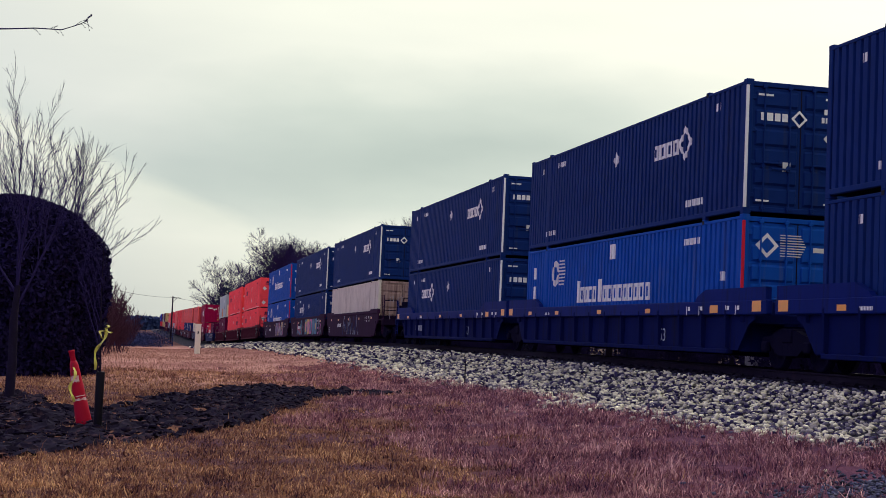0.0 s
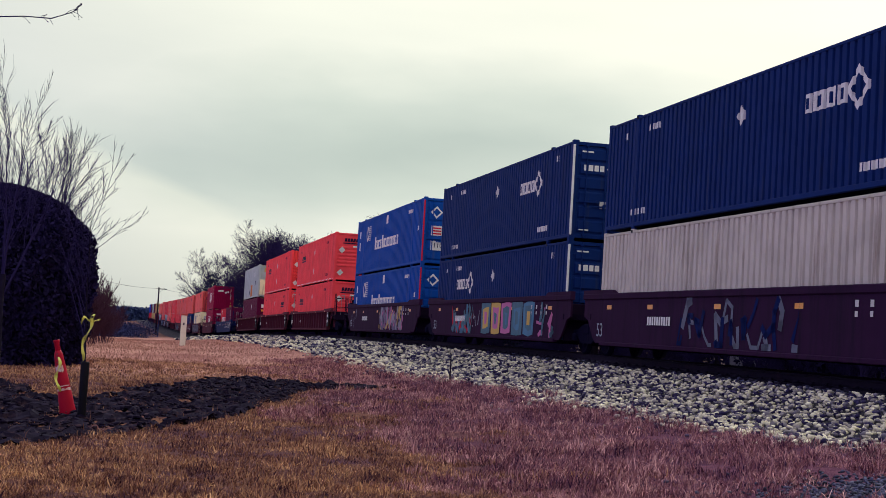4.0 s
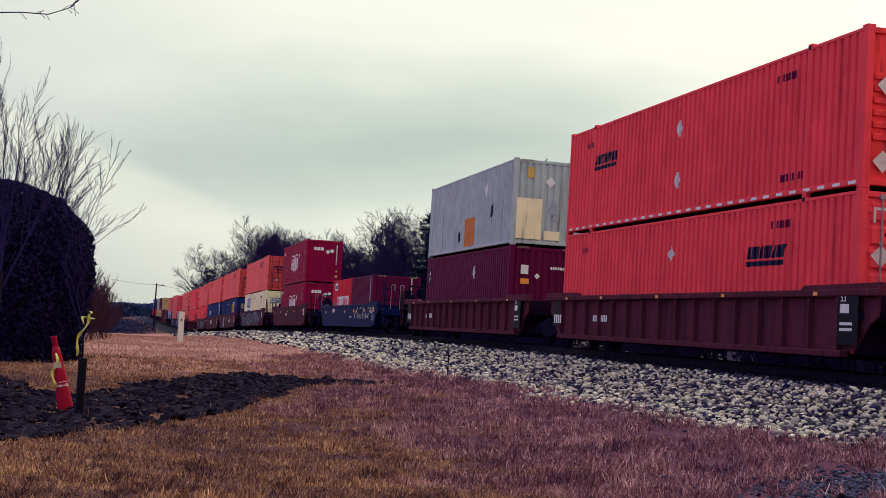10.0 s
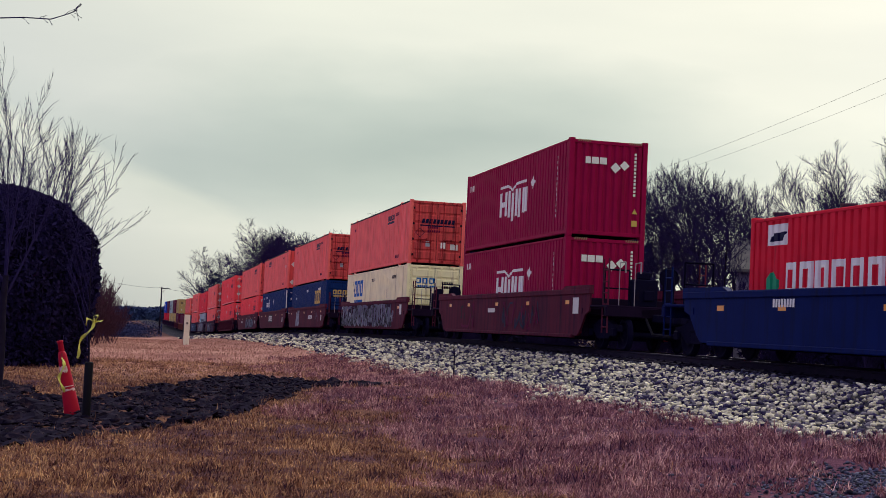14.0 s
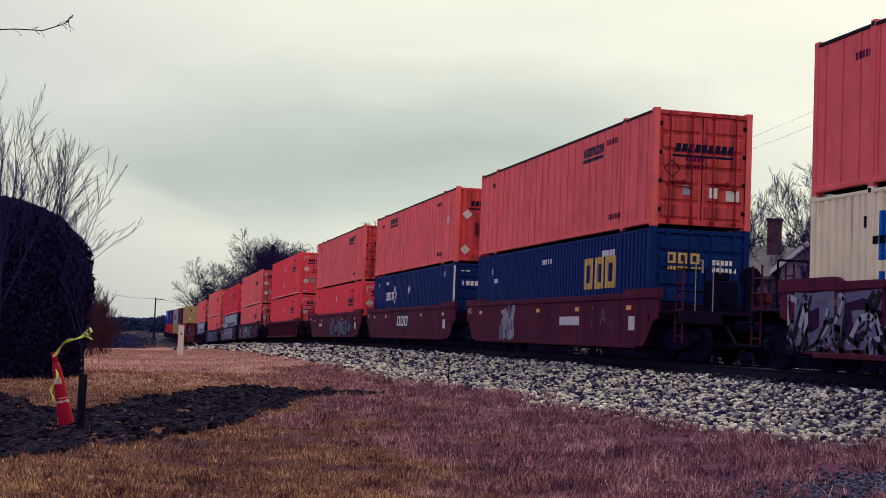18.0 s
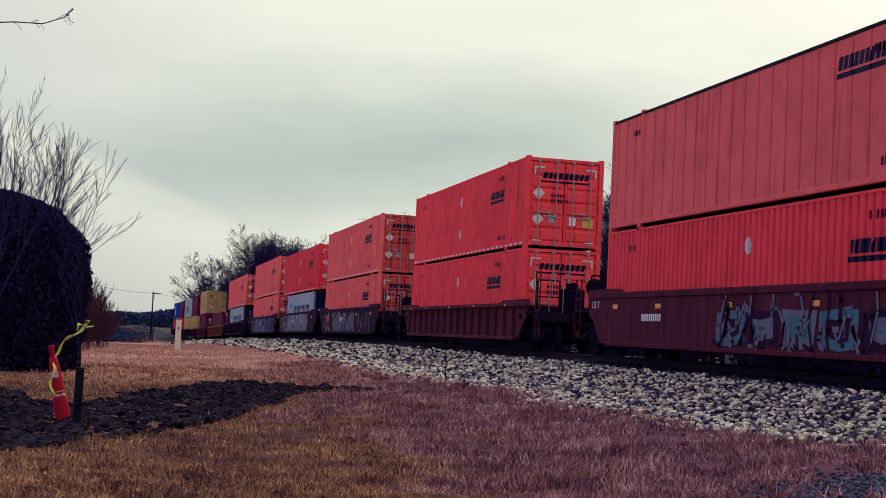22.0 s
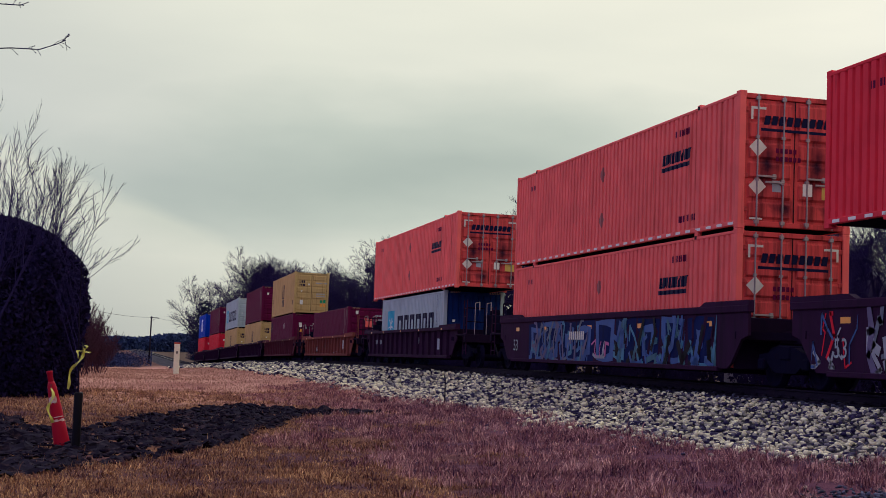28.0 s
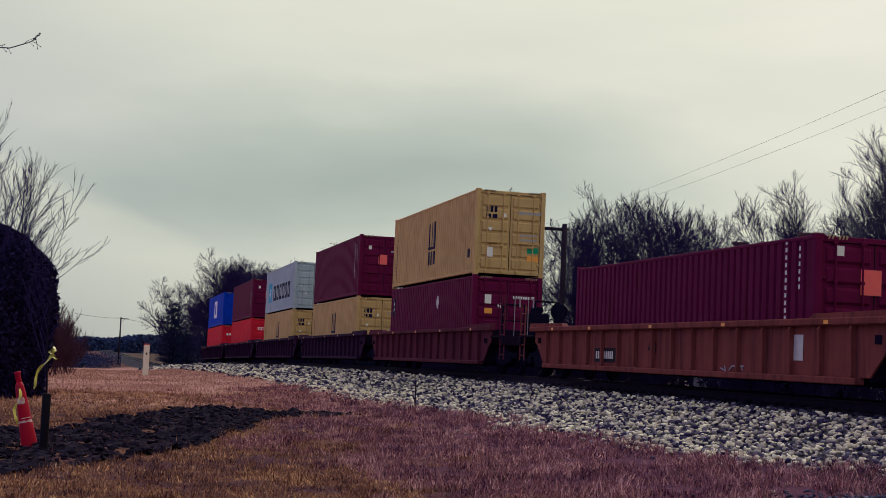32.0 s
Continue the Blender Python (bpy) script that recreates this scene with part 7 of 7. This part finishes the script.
def load(made, centre, z):
    MOVING.append((made[0], centre, z))
    return made


def mark_number(root, u, v, n, h, material=WHITE, x=None):
    plate(root, block_run(u, v, h, (h * 0.5,) * n, h * 0.22), material, x)


def words(root, text, u, v, h, material, x, name="lettering"):
    """Painted numerals and words that can be read, on the side."""
    o = lettering(text, h, material, root)
    o.rotation_euler = (radians(90), 0, radians(-90))
    o.location = (x, -u, v)
    return o


SM_X, RB_X, BL_X = -SIDE_X + 0.034, -SIDE_X + 0.09, -SIDE_X + 0.09


def build_train():
    # three joined blue units
    for i, c in enumerate((15.27, 34.95, 54.49)):
        car, zt = well_car("blue three-unit well car with amber reflectors, darker lower sides", "blue", CARBLUE, 19.7 if i else 24.0, i > 0, i < 2, 19.7)
        MOVING.append((car, c, 0))
        words(car, "53", 3.75, 0.50, 0.30, ASH, BL_X - 0.005)
        mark_number(car, -6.4 + i, 1.16, 9, 0.07, WHITE, -SIDE_X - 0.006)
        for u in (5.6, 6.3, 7.7, 8.2):
            plate(car, [rect(u, 1.10, 0.03, 0.2), rect(u + 0.08, 1.2, 0.12, 0.09)], WHITE, -SIDE_X - 0.006)
        plate(car, [rect(6.9, 1.14, 0.42, 0.17), rect(9.0, 1.16, 0.42, 0.22), rect(-9.5, 1.16, 0.42, 0.22)], REFLECT, -SIDE_X - 0.006, "reflector")
        if i == 2:
            mark_number(car, -5.6, 0.62, 10, 0.24, ASH, BL_X - 0.005)
        if i == 0:
            words(car, "A", 6.4, 0.75, 0.22, SILVER, BL_X - 0.005)
            mark_number(car, 6.0, 0.48, 6, 0.24, ASH, BL_X - 0.005)
    load(navy_box("dark navy 53-foot corrugated container with white corner posts, on top"), 15.27, HIGH_Z)
    load(navy_box("dark navy 53-foot corrugated container in the blue well car", True), 15.27, LOW_Z)
    load(navy_box("dark navy 53-foot corrugated container with a white block mark and diamond"), 34.95, HIGH_Z)
    c = load(blue_box("bright blue 53-foot container with white block name and red corner posts"), 34.95, LOW_Z)
    load(navy_box("dark navy 53-foot corrugated container with a white block mark and diamond"), 54.49, HIGH_Z)
    load(navy_box("dark navy 53-foot container set down in the blue well car", True), 54.49, LOW_Z)
    # three joined dark brown units, sprayed
    for i, c in enumerate((78.43, 97.53, 117.21)):
        car, zt = well_car("dark brown smooth-sided well car with sprayed paint on the side", "smooth", CARDARK, 19.4 if i else 24.0, i > 0, i < 2, 19.4)
        MOVING.append((car, c, 0))
        mark_number(car, -4.3, 0.84, 10, 0.20, WHITE, SM_X - 0.024)
        words(car, "53", -7.9, 0.52, 0.34, ASH, SM_X - 0.006)
        for u in (5.2, 5.7, 6.2, 6.7):
            plate(car, [rect(u, 1.25, 0.12, 0.12), rect(u, 1.08, 0.10, 0.10)], SILVER, SM_X - 0.006)
        if i == 0:
            spray(car, -2.5, 3.2, (ASH, CARNAVY), 5, SM_X)
        elif i == 1:
            spray(car, -4.9, -1.9, (TEALM, RED, CYAN, TEALM), 6, SM_X, fat=0.2)
            spray(car, -1.8, -0.9, (SILVER,), 66, SM_X, fat=0.06)
            fat_blocks(car, -0.7, 5.6, (TEALM, GOLD, PINKM, TEALM, CYAN), 7, SM_X)
            spray(car, 5.8, 7.6, (PINKM, TEALM), 67, SM_X, fat=0.14)
        else:
            fat_blocks(car, 0.4, 3.2, (LILAC, LILAC, MAROON), 88, SM_X, n=3)
            spray(car, 0.2, 5.8, (LILAC, GOLD, PINKM, SILVER, LILAC), 8, SM_X, fat=0.20)
            spray(car, -7.6, -6.0, (ASH,), 9, SM_X, fat=0.1)
    load(navy_box("dark navy 53-foot container with white posts and a bare placard"), 78.43, HIGH_Z)
    c = load(container("weathered beige corrugated 53-foot container with grimy doors", 16.15, BEIGE, group="stacked containers", end_mat=DIRTYBEIGE), 78.43, LOW_Z)
    small_marks(c, MAROON, [(6.3, 1.1, 2, 0.2), (6.3, 0.8, 2, 0.2)])
    load(navy_box("dark navy 53-foot corrugated container with a white block mark and diamond"), 97.53, HIGH_Z)
    load(navy_box("dark navy 53-foot container above bright sprayed paint", True), 97.53, LOW_Z)
    c = load(blue_box("bright blue 53-foot container with white block name, on top"), 117.21, HIGH_Z)
    end_marks(c[0], [rect(-0.92, 1.25, 0.5, 0.42), rect(-0.92, 0.62, 0.5, 0.40)], WHITE, -c[3] + 0.018)
    end_marks(c[0], [rect(-0.86, 1.30 + i * 0.12, 0.38, 0.06) for i in range(3)], REDM, -c[3] + 0.014)
    words_on_end(c[0], "110", -0.82, 0.74, 0.20, INK, -c[3] + 0.012)
    load(blue_box("bright blue 53-foot container with white name blocks in a well car"), 117.21, LOW_Z)
    # three joined rusty ribbed units
    for i, c in enumerate((141.02, 161.03, 181.14)):
        car, zt = well_car("rusty brown ribbed well car with a flanged top edge", "ribbed", CARRIB, 19.8 if i else 24.0, i > 0, i < 2, 19.9)
        MOVING.append((car, c, 0))
        plate(car, [rect(7.75, 0.5, 0.7, 0.95), rect(-8.3, 0.62, 0.55, 0.8)], BLACKM, RB_X - 0.10, "stencil_panel")
        plate(car, [rect(7.85, 1.05, 0.3, 0.16), rect(7.85, 0.84, 0.42, 0.05), rect(7.85, 0.74, 0.42, 0.05)], WHITE, RB_X - 0.106)
        words(car, "53", 7.85, 1.25, 0.14, WHITE, RB_X - 0.106)
        mark_number(car, -8.2, 0.70, 4, 0.24, WHITE, RB_X - 0.106)
        mark_number(car, -5.2, 0.78, 9, 0.17, WHITE, RB_X - 0.002)
    load(orange_box("orange-red 53-foot corrugated container with dark name bars", end="ribs", marks_u=-5.9, end_v=2.34), 141.02, HIGH_Z)
    load(orange_box("orange-red 53-foot corrugated container set in the ribbed well car", end="ribs", marks_u=-5.9, spots=((-0.1, 2.06),), dash=False, end_v=2.30), 141.02, LOW_Z)
    c = load(orange_box("orange-red 53-foot container with soot streaks on its ribbed front", end="ribs", marks_u=-5.9, end_v=2.34, end_mat=SOOT_RIBS), 161.03, HIGH_Z)
    load(orange_box("orange-red 53-foot container with barred doors in the ribbed well car", end="door", marks_u=3.7, spots=((-0.3, 2.04),), dash=False), 161.03, LOW_Z)
    load(iso("weathered grey 40-foot container with an orange patch, on top", GREY, "fold", extra=grey_extra), 181.14, HIGH_Z)
    load(iso("dull maroon 40-foot container with a small dark blue plate", MAROON, "fold", extra=plate_extra), 181.14, LOW_Z)
    # blue single car with two short boxes
    car, zt = well_car("dark blue well car with amber reflectors and white stencils", "smooth", CARNAVY, top=1.45)
    MOVING.append((car, 205.55, 0))
    words(car, "53", 7.55, 0.62, 0.36, SILVER, SM_X - 0.006)
    for u, n in ((2.75, 2), (3.5, 7), (5.0, 4), (5.95, 5)):
        plate(car, [rect(u + 0.18 * k, 0.72, 0.035 + 0.07 * (k % 3 == 0), 0.30 if k == 0 else 0.19 + 0.06 * (k % 3 == 1)) for k in range(n)], SILVER, SM_X - 0.006)
    mark_number(car, -4.6, 1.1, 8, 0.16, WHITE, SM_X - 0.006)
    mark_number(car, 1.2, 0.76, 11, 0.09, SILVER, SM_X - 0.006)
    for u in (3.4, 4.2, 5.0, 6.4):
        plate(car, [rect(u, 1.12, 0.03, 0.26), rect(u + 0.1, 1.2, 0.16, 0.12)], SILVER, SM_X - 0.006)
    plate(car, [rect(7.0, 1.0 + 0.09 * i, 0.6, 0.035) for i in range(4)], SILVER, SM_X - 0.006)
    plate(car, [rect(7.75, 1.02, 0.3, 0.34), rect(5.3, 1.06, 0.36, 0.14), rect(2.3, 1.04, 0.34, 0.14)], REFLECT, SM_X - 0.006, "reflector")
    c = load(iso("dull maroon 20-foot container, front half of the well", MAROON, "fold", 6.058, height=2.591), 202.25, LOW_Z)
    side_marks(c[0], [rect(2.3, 0.7 + i * 0.15, 0.07, 0.09) for i in range(12)], SILVER, c[1], c[2] - 0.012)
    end_marks(c[0], [rect(0.72, 2.4 - i * 0.12, 0.07, 0.08) for i in range(14)], SILVER, -c[3] + 0.014)
    c = load(iso("bright red 20-foot container with a white block name", RED, "fold", 6.058, height=2.591), 208.65, LOW_Z)
    side_marks(c[0], block_run(-1.5, 1.0, 0.62, (0.48, 0.50, 0.50, 0.50, 0.50, 0.52, 0.18), 0.12) + [rect(-2.25, 1.98, 0.85, 0.42)], WHITE, c[1], c[2] - 0.012)
    side_marks(c[0], [[(-2.15, 2.06), (-1.6, 2.06), (-1.5, 2.24), (-2.05, 2.22)]], INK, c[1], c[2] - 0.007)
    side_marks(c[0], [[(-2.3, 1.0), (-1.85, 1.0), (-1.75, 1.25), (-2.0, 1.5), (-2.3, 1.3)]], GREENM, c[1], c[2] - 0.012)
    # red-brown single cars
    car, zt = well_car("red-brown smooth-sided well car with dark sprayed rings", "smooth", CARBROWN)
    MOVING.append((car, 229.94, 0))
    spray(car, -5.4, -3.4, (BLACKM, MAROON), 21, SM_X, 0.5, 1.4, 0.1)
    spray(car, 0.2, 4.6, (INK, MAROON), 22, SM_X, 0.5, 1.4, 0.12)
    plate(car, [rect(7.6, 0.95, 0.5, 0.45), rect(-1.5, 1.0, 0.9, 0.14)], SILVER, SM_X - 0.006)
    load(iso("crimson 40-foot container with a white winged block mark, on top", CRIMSON, "fold", extra=crimson_mark_extra), 229.94, HIGH_Z)
    load(iso("crimson 40-foot container with a white winged block mark in the well", CRIMSON, "fold", extra=crimson_mark_extra), 229.94, LOW_Z)
    car, zt = well_car("red-brown well car covered in grey and black sprayed paint", "smooth", CARBROWN)
    MOVING.append((car, 254.15, 0))
    fat_blocks(car, -8.4, 5.6, (ASH, LILAC, CARDARK), 89, SM_X, n=9)
    spray(car, -8.6, 5.8, (ASH, ASH, BLACKM, LILAC, SILVER, BLACKM), 23, SM_X - 0.01, 0.42, 1.5, 0.12)
    spray(car, 4.8, 6.2, (SILVER, LILAC), 24, SM_X, 0.6, 1.2, 0.07)
    plate(car, [rect(7.4, 0.95, 0.45, 0.45)], SILVER, SM_X - 0.006)
    c = load(orange_box("faded orange 53-foot panelled container with dark name on barred doors", SALMON, "panel", marks_u=2.87, marks_v=2.22, spots=(), dash=False, dark_roof=True, end_v=1.85), 254.15, HIGH_Z)
    c = load(container("cream 53-foot corrugated container with blue block name", 16.15, CREAM, group="stacked containers"), 254.15, LOW_Z)
    gold_mark_extra(c, SKYBLUE, (-5.7, 1.62))
    # three joined red-brown units
    for i, c in enumerate((278.15, 297.85, 317.48)):
        car, zt = well_car("red-brown smooth-sided well car with amber reflectors", "smooth", CARBROWN, 19.7 if i else 24.0, i > 0, i < 2, 19.7)
        MOVING.append((car, c, 0))
        words(car, "125 T", -8.75, 1.25, 0.17, WHITE, SM_X - 0.006)
        plate(car, [rect(7.1, 0.72, 0.42, 0.34)], SILVER, SM_X - 0.006)
        if i == 0:
            spray(car, -4.5, -2.8, (SILVER, SILVER, ASH, SILVER, SILVER), 31, SM_X, 0.42, 1.5, 0.24)
            mark_number(car, 1.7, 0.84, 10, 0.24, WHITE, SM_X - 0.006)
            spray(car, 4.4, 6.0, (LILAC,), 32, SM_X, 0.7, 1.4, 0.05)
        elif i == 1:
            plate(car, [rect(-1.75, 0.74, 2.65, 0.62)], BLACKM, SM_X - 0.003, "panel")
            plate(car, block_run(-1.6, 0.84, 0.42, (0.66, 0.66, 0.66), 0.12, 0.2), SILVER, SM_X - 0.008)
        else:
            mark_number(car, -5.2, 0.92, 10, 0.17, WHITE, SM_X - 0.006)
            fat_blocks(car, -1.0, 6.2, (TEALM, CARDARK, ASH), 91, SM_X, 0.42, 1.2, n=5)
            spray(car, -1.2, 6.2, (LILAC, CARDARK, ASH), 33, SM_X - 0.01, 0.42, 1.55, 0.10)
    load(orange_box("faded orange 53-foot panelled container with dark name bars", SALMON, "panel", marks_u=2.87, marks_v=2.22, spots=(), dash=False, dark_roof=True, end_v=1.85), 278.15, HIGH_Z)
    c = load(container("dark navy 53-foot container with gold block name", 16.15, NAVY, group="stacked containers"), 278.15, LOW_Z)
    gold_mark_extra(c, GOLD, (3.24, 1.46))
    c = load(orange_box("faded orange 53-foot panelled container with a soot-stained front", SALMON, "panel", end="fold", marks_u=-4.64, marks_v=2.32, spots=((6.7, 1.69),), dash=False, dark_roof=True, end_v=2.15, end_mat=SOOT_FOLD), 297.85, HIGH_Z)
    load(navy_box("dark navy 53-foot corrugated container in a red-brown well car", True), 297.85, LOW_Z)
    load(orange_box("orange-red 53-foot container with close panel seams and barred doors", SALMON, "panel", marks_u=3.46, marks_v=2.22, spots=(), dash=False, dark_roof=True, end_v=1.85), 317.48, HIGH_Z)
    load(orange_box("orange-red 53-foot corrugated container in the sprayed well car", ORANGE, marks_u=4.05, spots=((0.08, 2.12),), dash=False), 317.48, LOW_Z)
    # ribbed single
    car, zt = well_car("dark rusty ribbed well car with a flanged top edge", "ribbed", CARRIB)
    MOVING.append((car, 341.30, 0))
    load(orange_box("clean orange-red 53-foot container with barred doors and placards", ORANGE), 341.30, HIGH_Z)
    load(orange_box("clean orange-red 53-foot container in a ribbed well car", ORANGE, spots=((-0.18, 1.98),), dash=False), 341.30, LOW_Z)
    # three joined dark units, heavily sprayed
    for i, c in enumerate((365.05, 384.73, 404.47)):
        car, zt = well_car("dark brown well car covered with sprayed paint", "smooth", CARDARK, 19.75 if i else 24.0, i > 0, i < 2, 19.75)
        MOVING.append((car, c, 0))
        words(car, "53", -7.4, 0.62, 0.34, ASH, SM_X - 0.012)
        mark_number(car, -2.0, 0.95, 8, 0.22, SILVER, SM_X - 0.02)
        if i == 0:
            spray(car, -7.0, -5.2, (PINKM, GOLD, MAROON), 41, SM_X, fat=0.14)
            spray(car, -4.2, 2.6, (ASH, TEALM, ASH, LILAC), 42, SM_X, fat=0.24)
            spray(car, 3.4, 7.0, (MAROON, LILAC), 43, SM_X, fat=0.08)
        elif i == 1:
            fat_blocks(car, -4.4, 5.4, (ASH, LILAC, SILVER), 93, SM_X, 0.38, 1.55, n=8)
            spray(car, -6.3, 5.6, (SILVER, ASH, SILVER, LILAC), 44, SM_X - 0.01, 0.38, 1.6, 0.16)
            spray(car, 0.8, 3.4, (CYAN,), 45, SM_X, 0.5, 1.5, 0.3)
            spray(car, -8.2, -6.6, (RED, SILVER, SKYBLUE), 46, SM_X, fat=0.07)
        else:
            fat_blocks(car, -5.9, 7.4, (CARNAVY, SKYBLUE, CARNAVY), 94, SM_X + 0.008, 0.38, 1.50, n=9)
            spray(car, -5.8, -0.5, (SKYBLUE, CYAN, ASH, SKYBLUE, LILAC), 47, SM_X, 0.38, 1.58, 0.12)
            spray(car, -0.3, 1.2, (SILVER, PINKM), 48, SM_X, 0.5, 1.5, 0.07)
            spray(car, 1.4, 7.5, (CARDARK, TEALM, CYAN, BLACKM, SKYBLUE), 49, SM_X, 0.38, 1.58, 0.16)
    load(orange_box("orange-red 53-foot container with barred doors and placards", SALMON), 365.05, HIGH_Z)
    load(orange_box("orange-red 53-foot container in a dark sprayed well car", SALMON, spots=((-0.18, 1.98),), dash=False), 365.05, LOW_Z)
    c = load(orange_box("scarlet 53-foot container overhanging a shorter pale box", SCARLET, marks_v=1.70), 384.73, HIGH_Z - 0.305)
    load(iso("pale grey 40-foot container with a star on a blue square", PALE, "fold", extra=star_extra, end_mat=NAVY, height=2.591), 384.73, LOW_Z)
    load(orange_box("faded orange 53-foot corrugated container with soiled barred doors", SALMON, end_mat=SOOT_DOOR, spot_mat=DULLSPOT), 404.47, HIGH_Z)
    load(orange_box("faded orange 53-foot container in a blue-sprayed well car", SALMON, spots=((-0.18, 1.98),), dash=False, spot_mat=DULLSPOT), 404.47, LOW_Z)
    # dark ribbed single
    car, zt = well_car("dark ribbed well car with a flanged top edge", "ribbed", CARDARK)
    MOVING.append((car, 428.34, 0))
    mark_number(car, 2.2, 0.86, 3, 0.26, ASH, RB_X - 0.002)
    plate(car, [rect(5.9, 0.62, 0.42, 0.42)], ASH, RB_X - 0.002)
    mark_number(car, -6.6, 0.86, 10, 0.2, ASH, RB_X - 0.002)
    c = load(orange_box("faded orange 53-foot container with sooty doors over a shorter box", SALMON, marks_v=1.70, end_mat=SOOT_DOOR, spot_mat=DULLSPOT), 428.34, HIGH_Z - 0.305)
    load(iso("pale grey 40-foot container with a star on a blue square", PALE, "fold", extra=star_extra, end_mat=NAVY, height=2.591), 428.34, LOW_Z)
    # ochre single with one box
    car, zt = well_car("ochre-brown ribbed well car with a black number panel", "ribbed", CAROCHRE, top=1.40)
    MOVING.append((car, 450.06, 0))
    plate(car, [rect(-4.2, 0.50, 1.6, 0.34)], BLACKM, RB_X - 0.002, "stencil_panel")
    mark_number(car, -4.1, 0.58, 9, 0.18, SILVER, RB_X - 0.006)
    words(car, "40", -0.9, 0.70, 0.34, BLACKM, RB_X - 0.004)
    spray(car, 2.6, 3.9, (SILVER,), 61, RB_X - 0.002, 0.42, 0.62, 0.04)
    plate(car, [rect(5.6, 0.66, 0.42, 0.46)], SILVER, RB_X - 0.003)
    load(iso("dull maroon 40-foot container with a pale plate on its doors", MAROON, "door", extra=lessor_extra, height=2.591), 450.06, LOW_Z)
    # joined dark ribbed units at the tail
    tail = (472.15, 491.6, 511.1, 530.6, 550.1)
    for i, c in enumerate(tail):
        car, zt = well_car("dark brown ribbed well car with a pale flanged edge", "ribbed", CARDARK if i else CARRIB, 19.5 if i else 22.0, i > 0, i < 4, 19.5)
        MOVING.append((car, c, 0))
    load(iso("mustard 40-foot container with dark block mark and barred doors", YELLOW, extra=msc_extra), tail[0], HIGH_Z)
    load(iso("dull maroon 40-foot container with a small white plate on the doors", MAROON, extra=plate_extra), tail[0], LOW_Z)
    load(iso("dull maroon 40-foot container with a pale plate on its doors", MAROON, extra=lessor_extra), tail[1], HIGH_Z)
    load(iso("mustard 40-foot container with a dark block mark, below", YELLOW, extra=msc_extra), tail[1], LOW_Z)
    load(iso("pale grey 40-foot container with a star emblem, on top", PALE, extra=star_extra), tail[2], HIGH_Z)
    load(iso("mustard 40-foot container with a dark block mark, below", YELLOW, extra=msc_extra), tail[2], LOW_Z)
    load(iso("dull maroon 40-foot container with white plates on its doors", MAROON, extra=lessor_extra), tail[3], HIGH_Z)
    c = load(iso("red 40-foot container with a small white mark on its doors", RED), tail[3], LOW_Z)
    end_marks(c[0], block_run(-0.7, 2.0, 0.22, (0.2, 0.2, 0.2), 0.05), WHITE, -c[3] + 0.014)
    c = load(iso("royal blue 40-foot container with a white square, on top", BLUE, "fold"), tail[4], HIGH_Z)
    side_marks(c[0], [rect(-1.2, 0.8, 2.2, 1.5)], WHITE, c[1], c[2] - 0.012)
    side_marks(c[0], [rect(-0.5, 1.1, 0.8, 0.9)], BLUE, c[1], c[2] - 0.007)
    c = load(iso("red 40-foot container with white block marks", RED, "fold"), tail[4], LOW_Z)
    end_marks(c[0], block_run(-0.8, 2.0, 0.18, (0.16,) * 6, 0.06), WHITE, -c[3] + 0.014)


def words_on_end(root, text, u, v, h, material, y):
    o = lettering(text, h, material, root)
    o.rotation_euler = (radians(90), 0, 0)
    o.location = (u, y - 0.009, v)
    return o


build_train()


# ---- what moves ----
def train_pose(place, z, t):
    y = place - TRAVEL[t]
    slope = math.degrees(math.atan((dip(y - 4) - dip(y + 4)) / 8))
    turn = math.degrees(math.atan((bend(y + 4) - bend(y - 4)) / 8))
    return pose(TRACK_X + bend(y), y, z - dip(y), slope, 0, -turn)


def motions():
    for ob, at, gain, base in tapes:
        walk(ob, [(t, pose(*at, 0, base + gain * (a if gain > 0.99 and gain < 1.01 else 10 + 8 * math.sin(t * 2.7)), 10 * math.sin(t * 1.9))) for t, a in LEAN])
    for ob, place, z in MOVING:
        walk(ob, [(t, train_pose(place, z, t)) for t in TRAVEL])


motions()
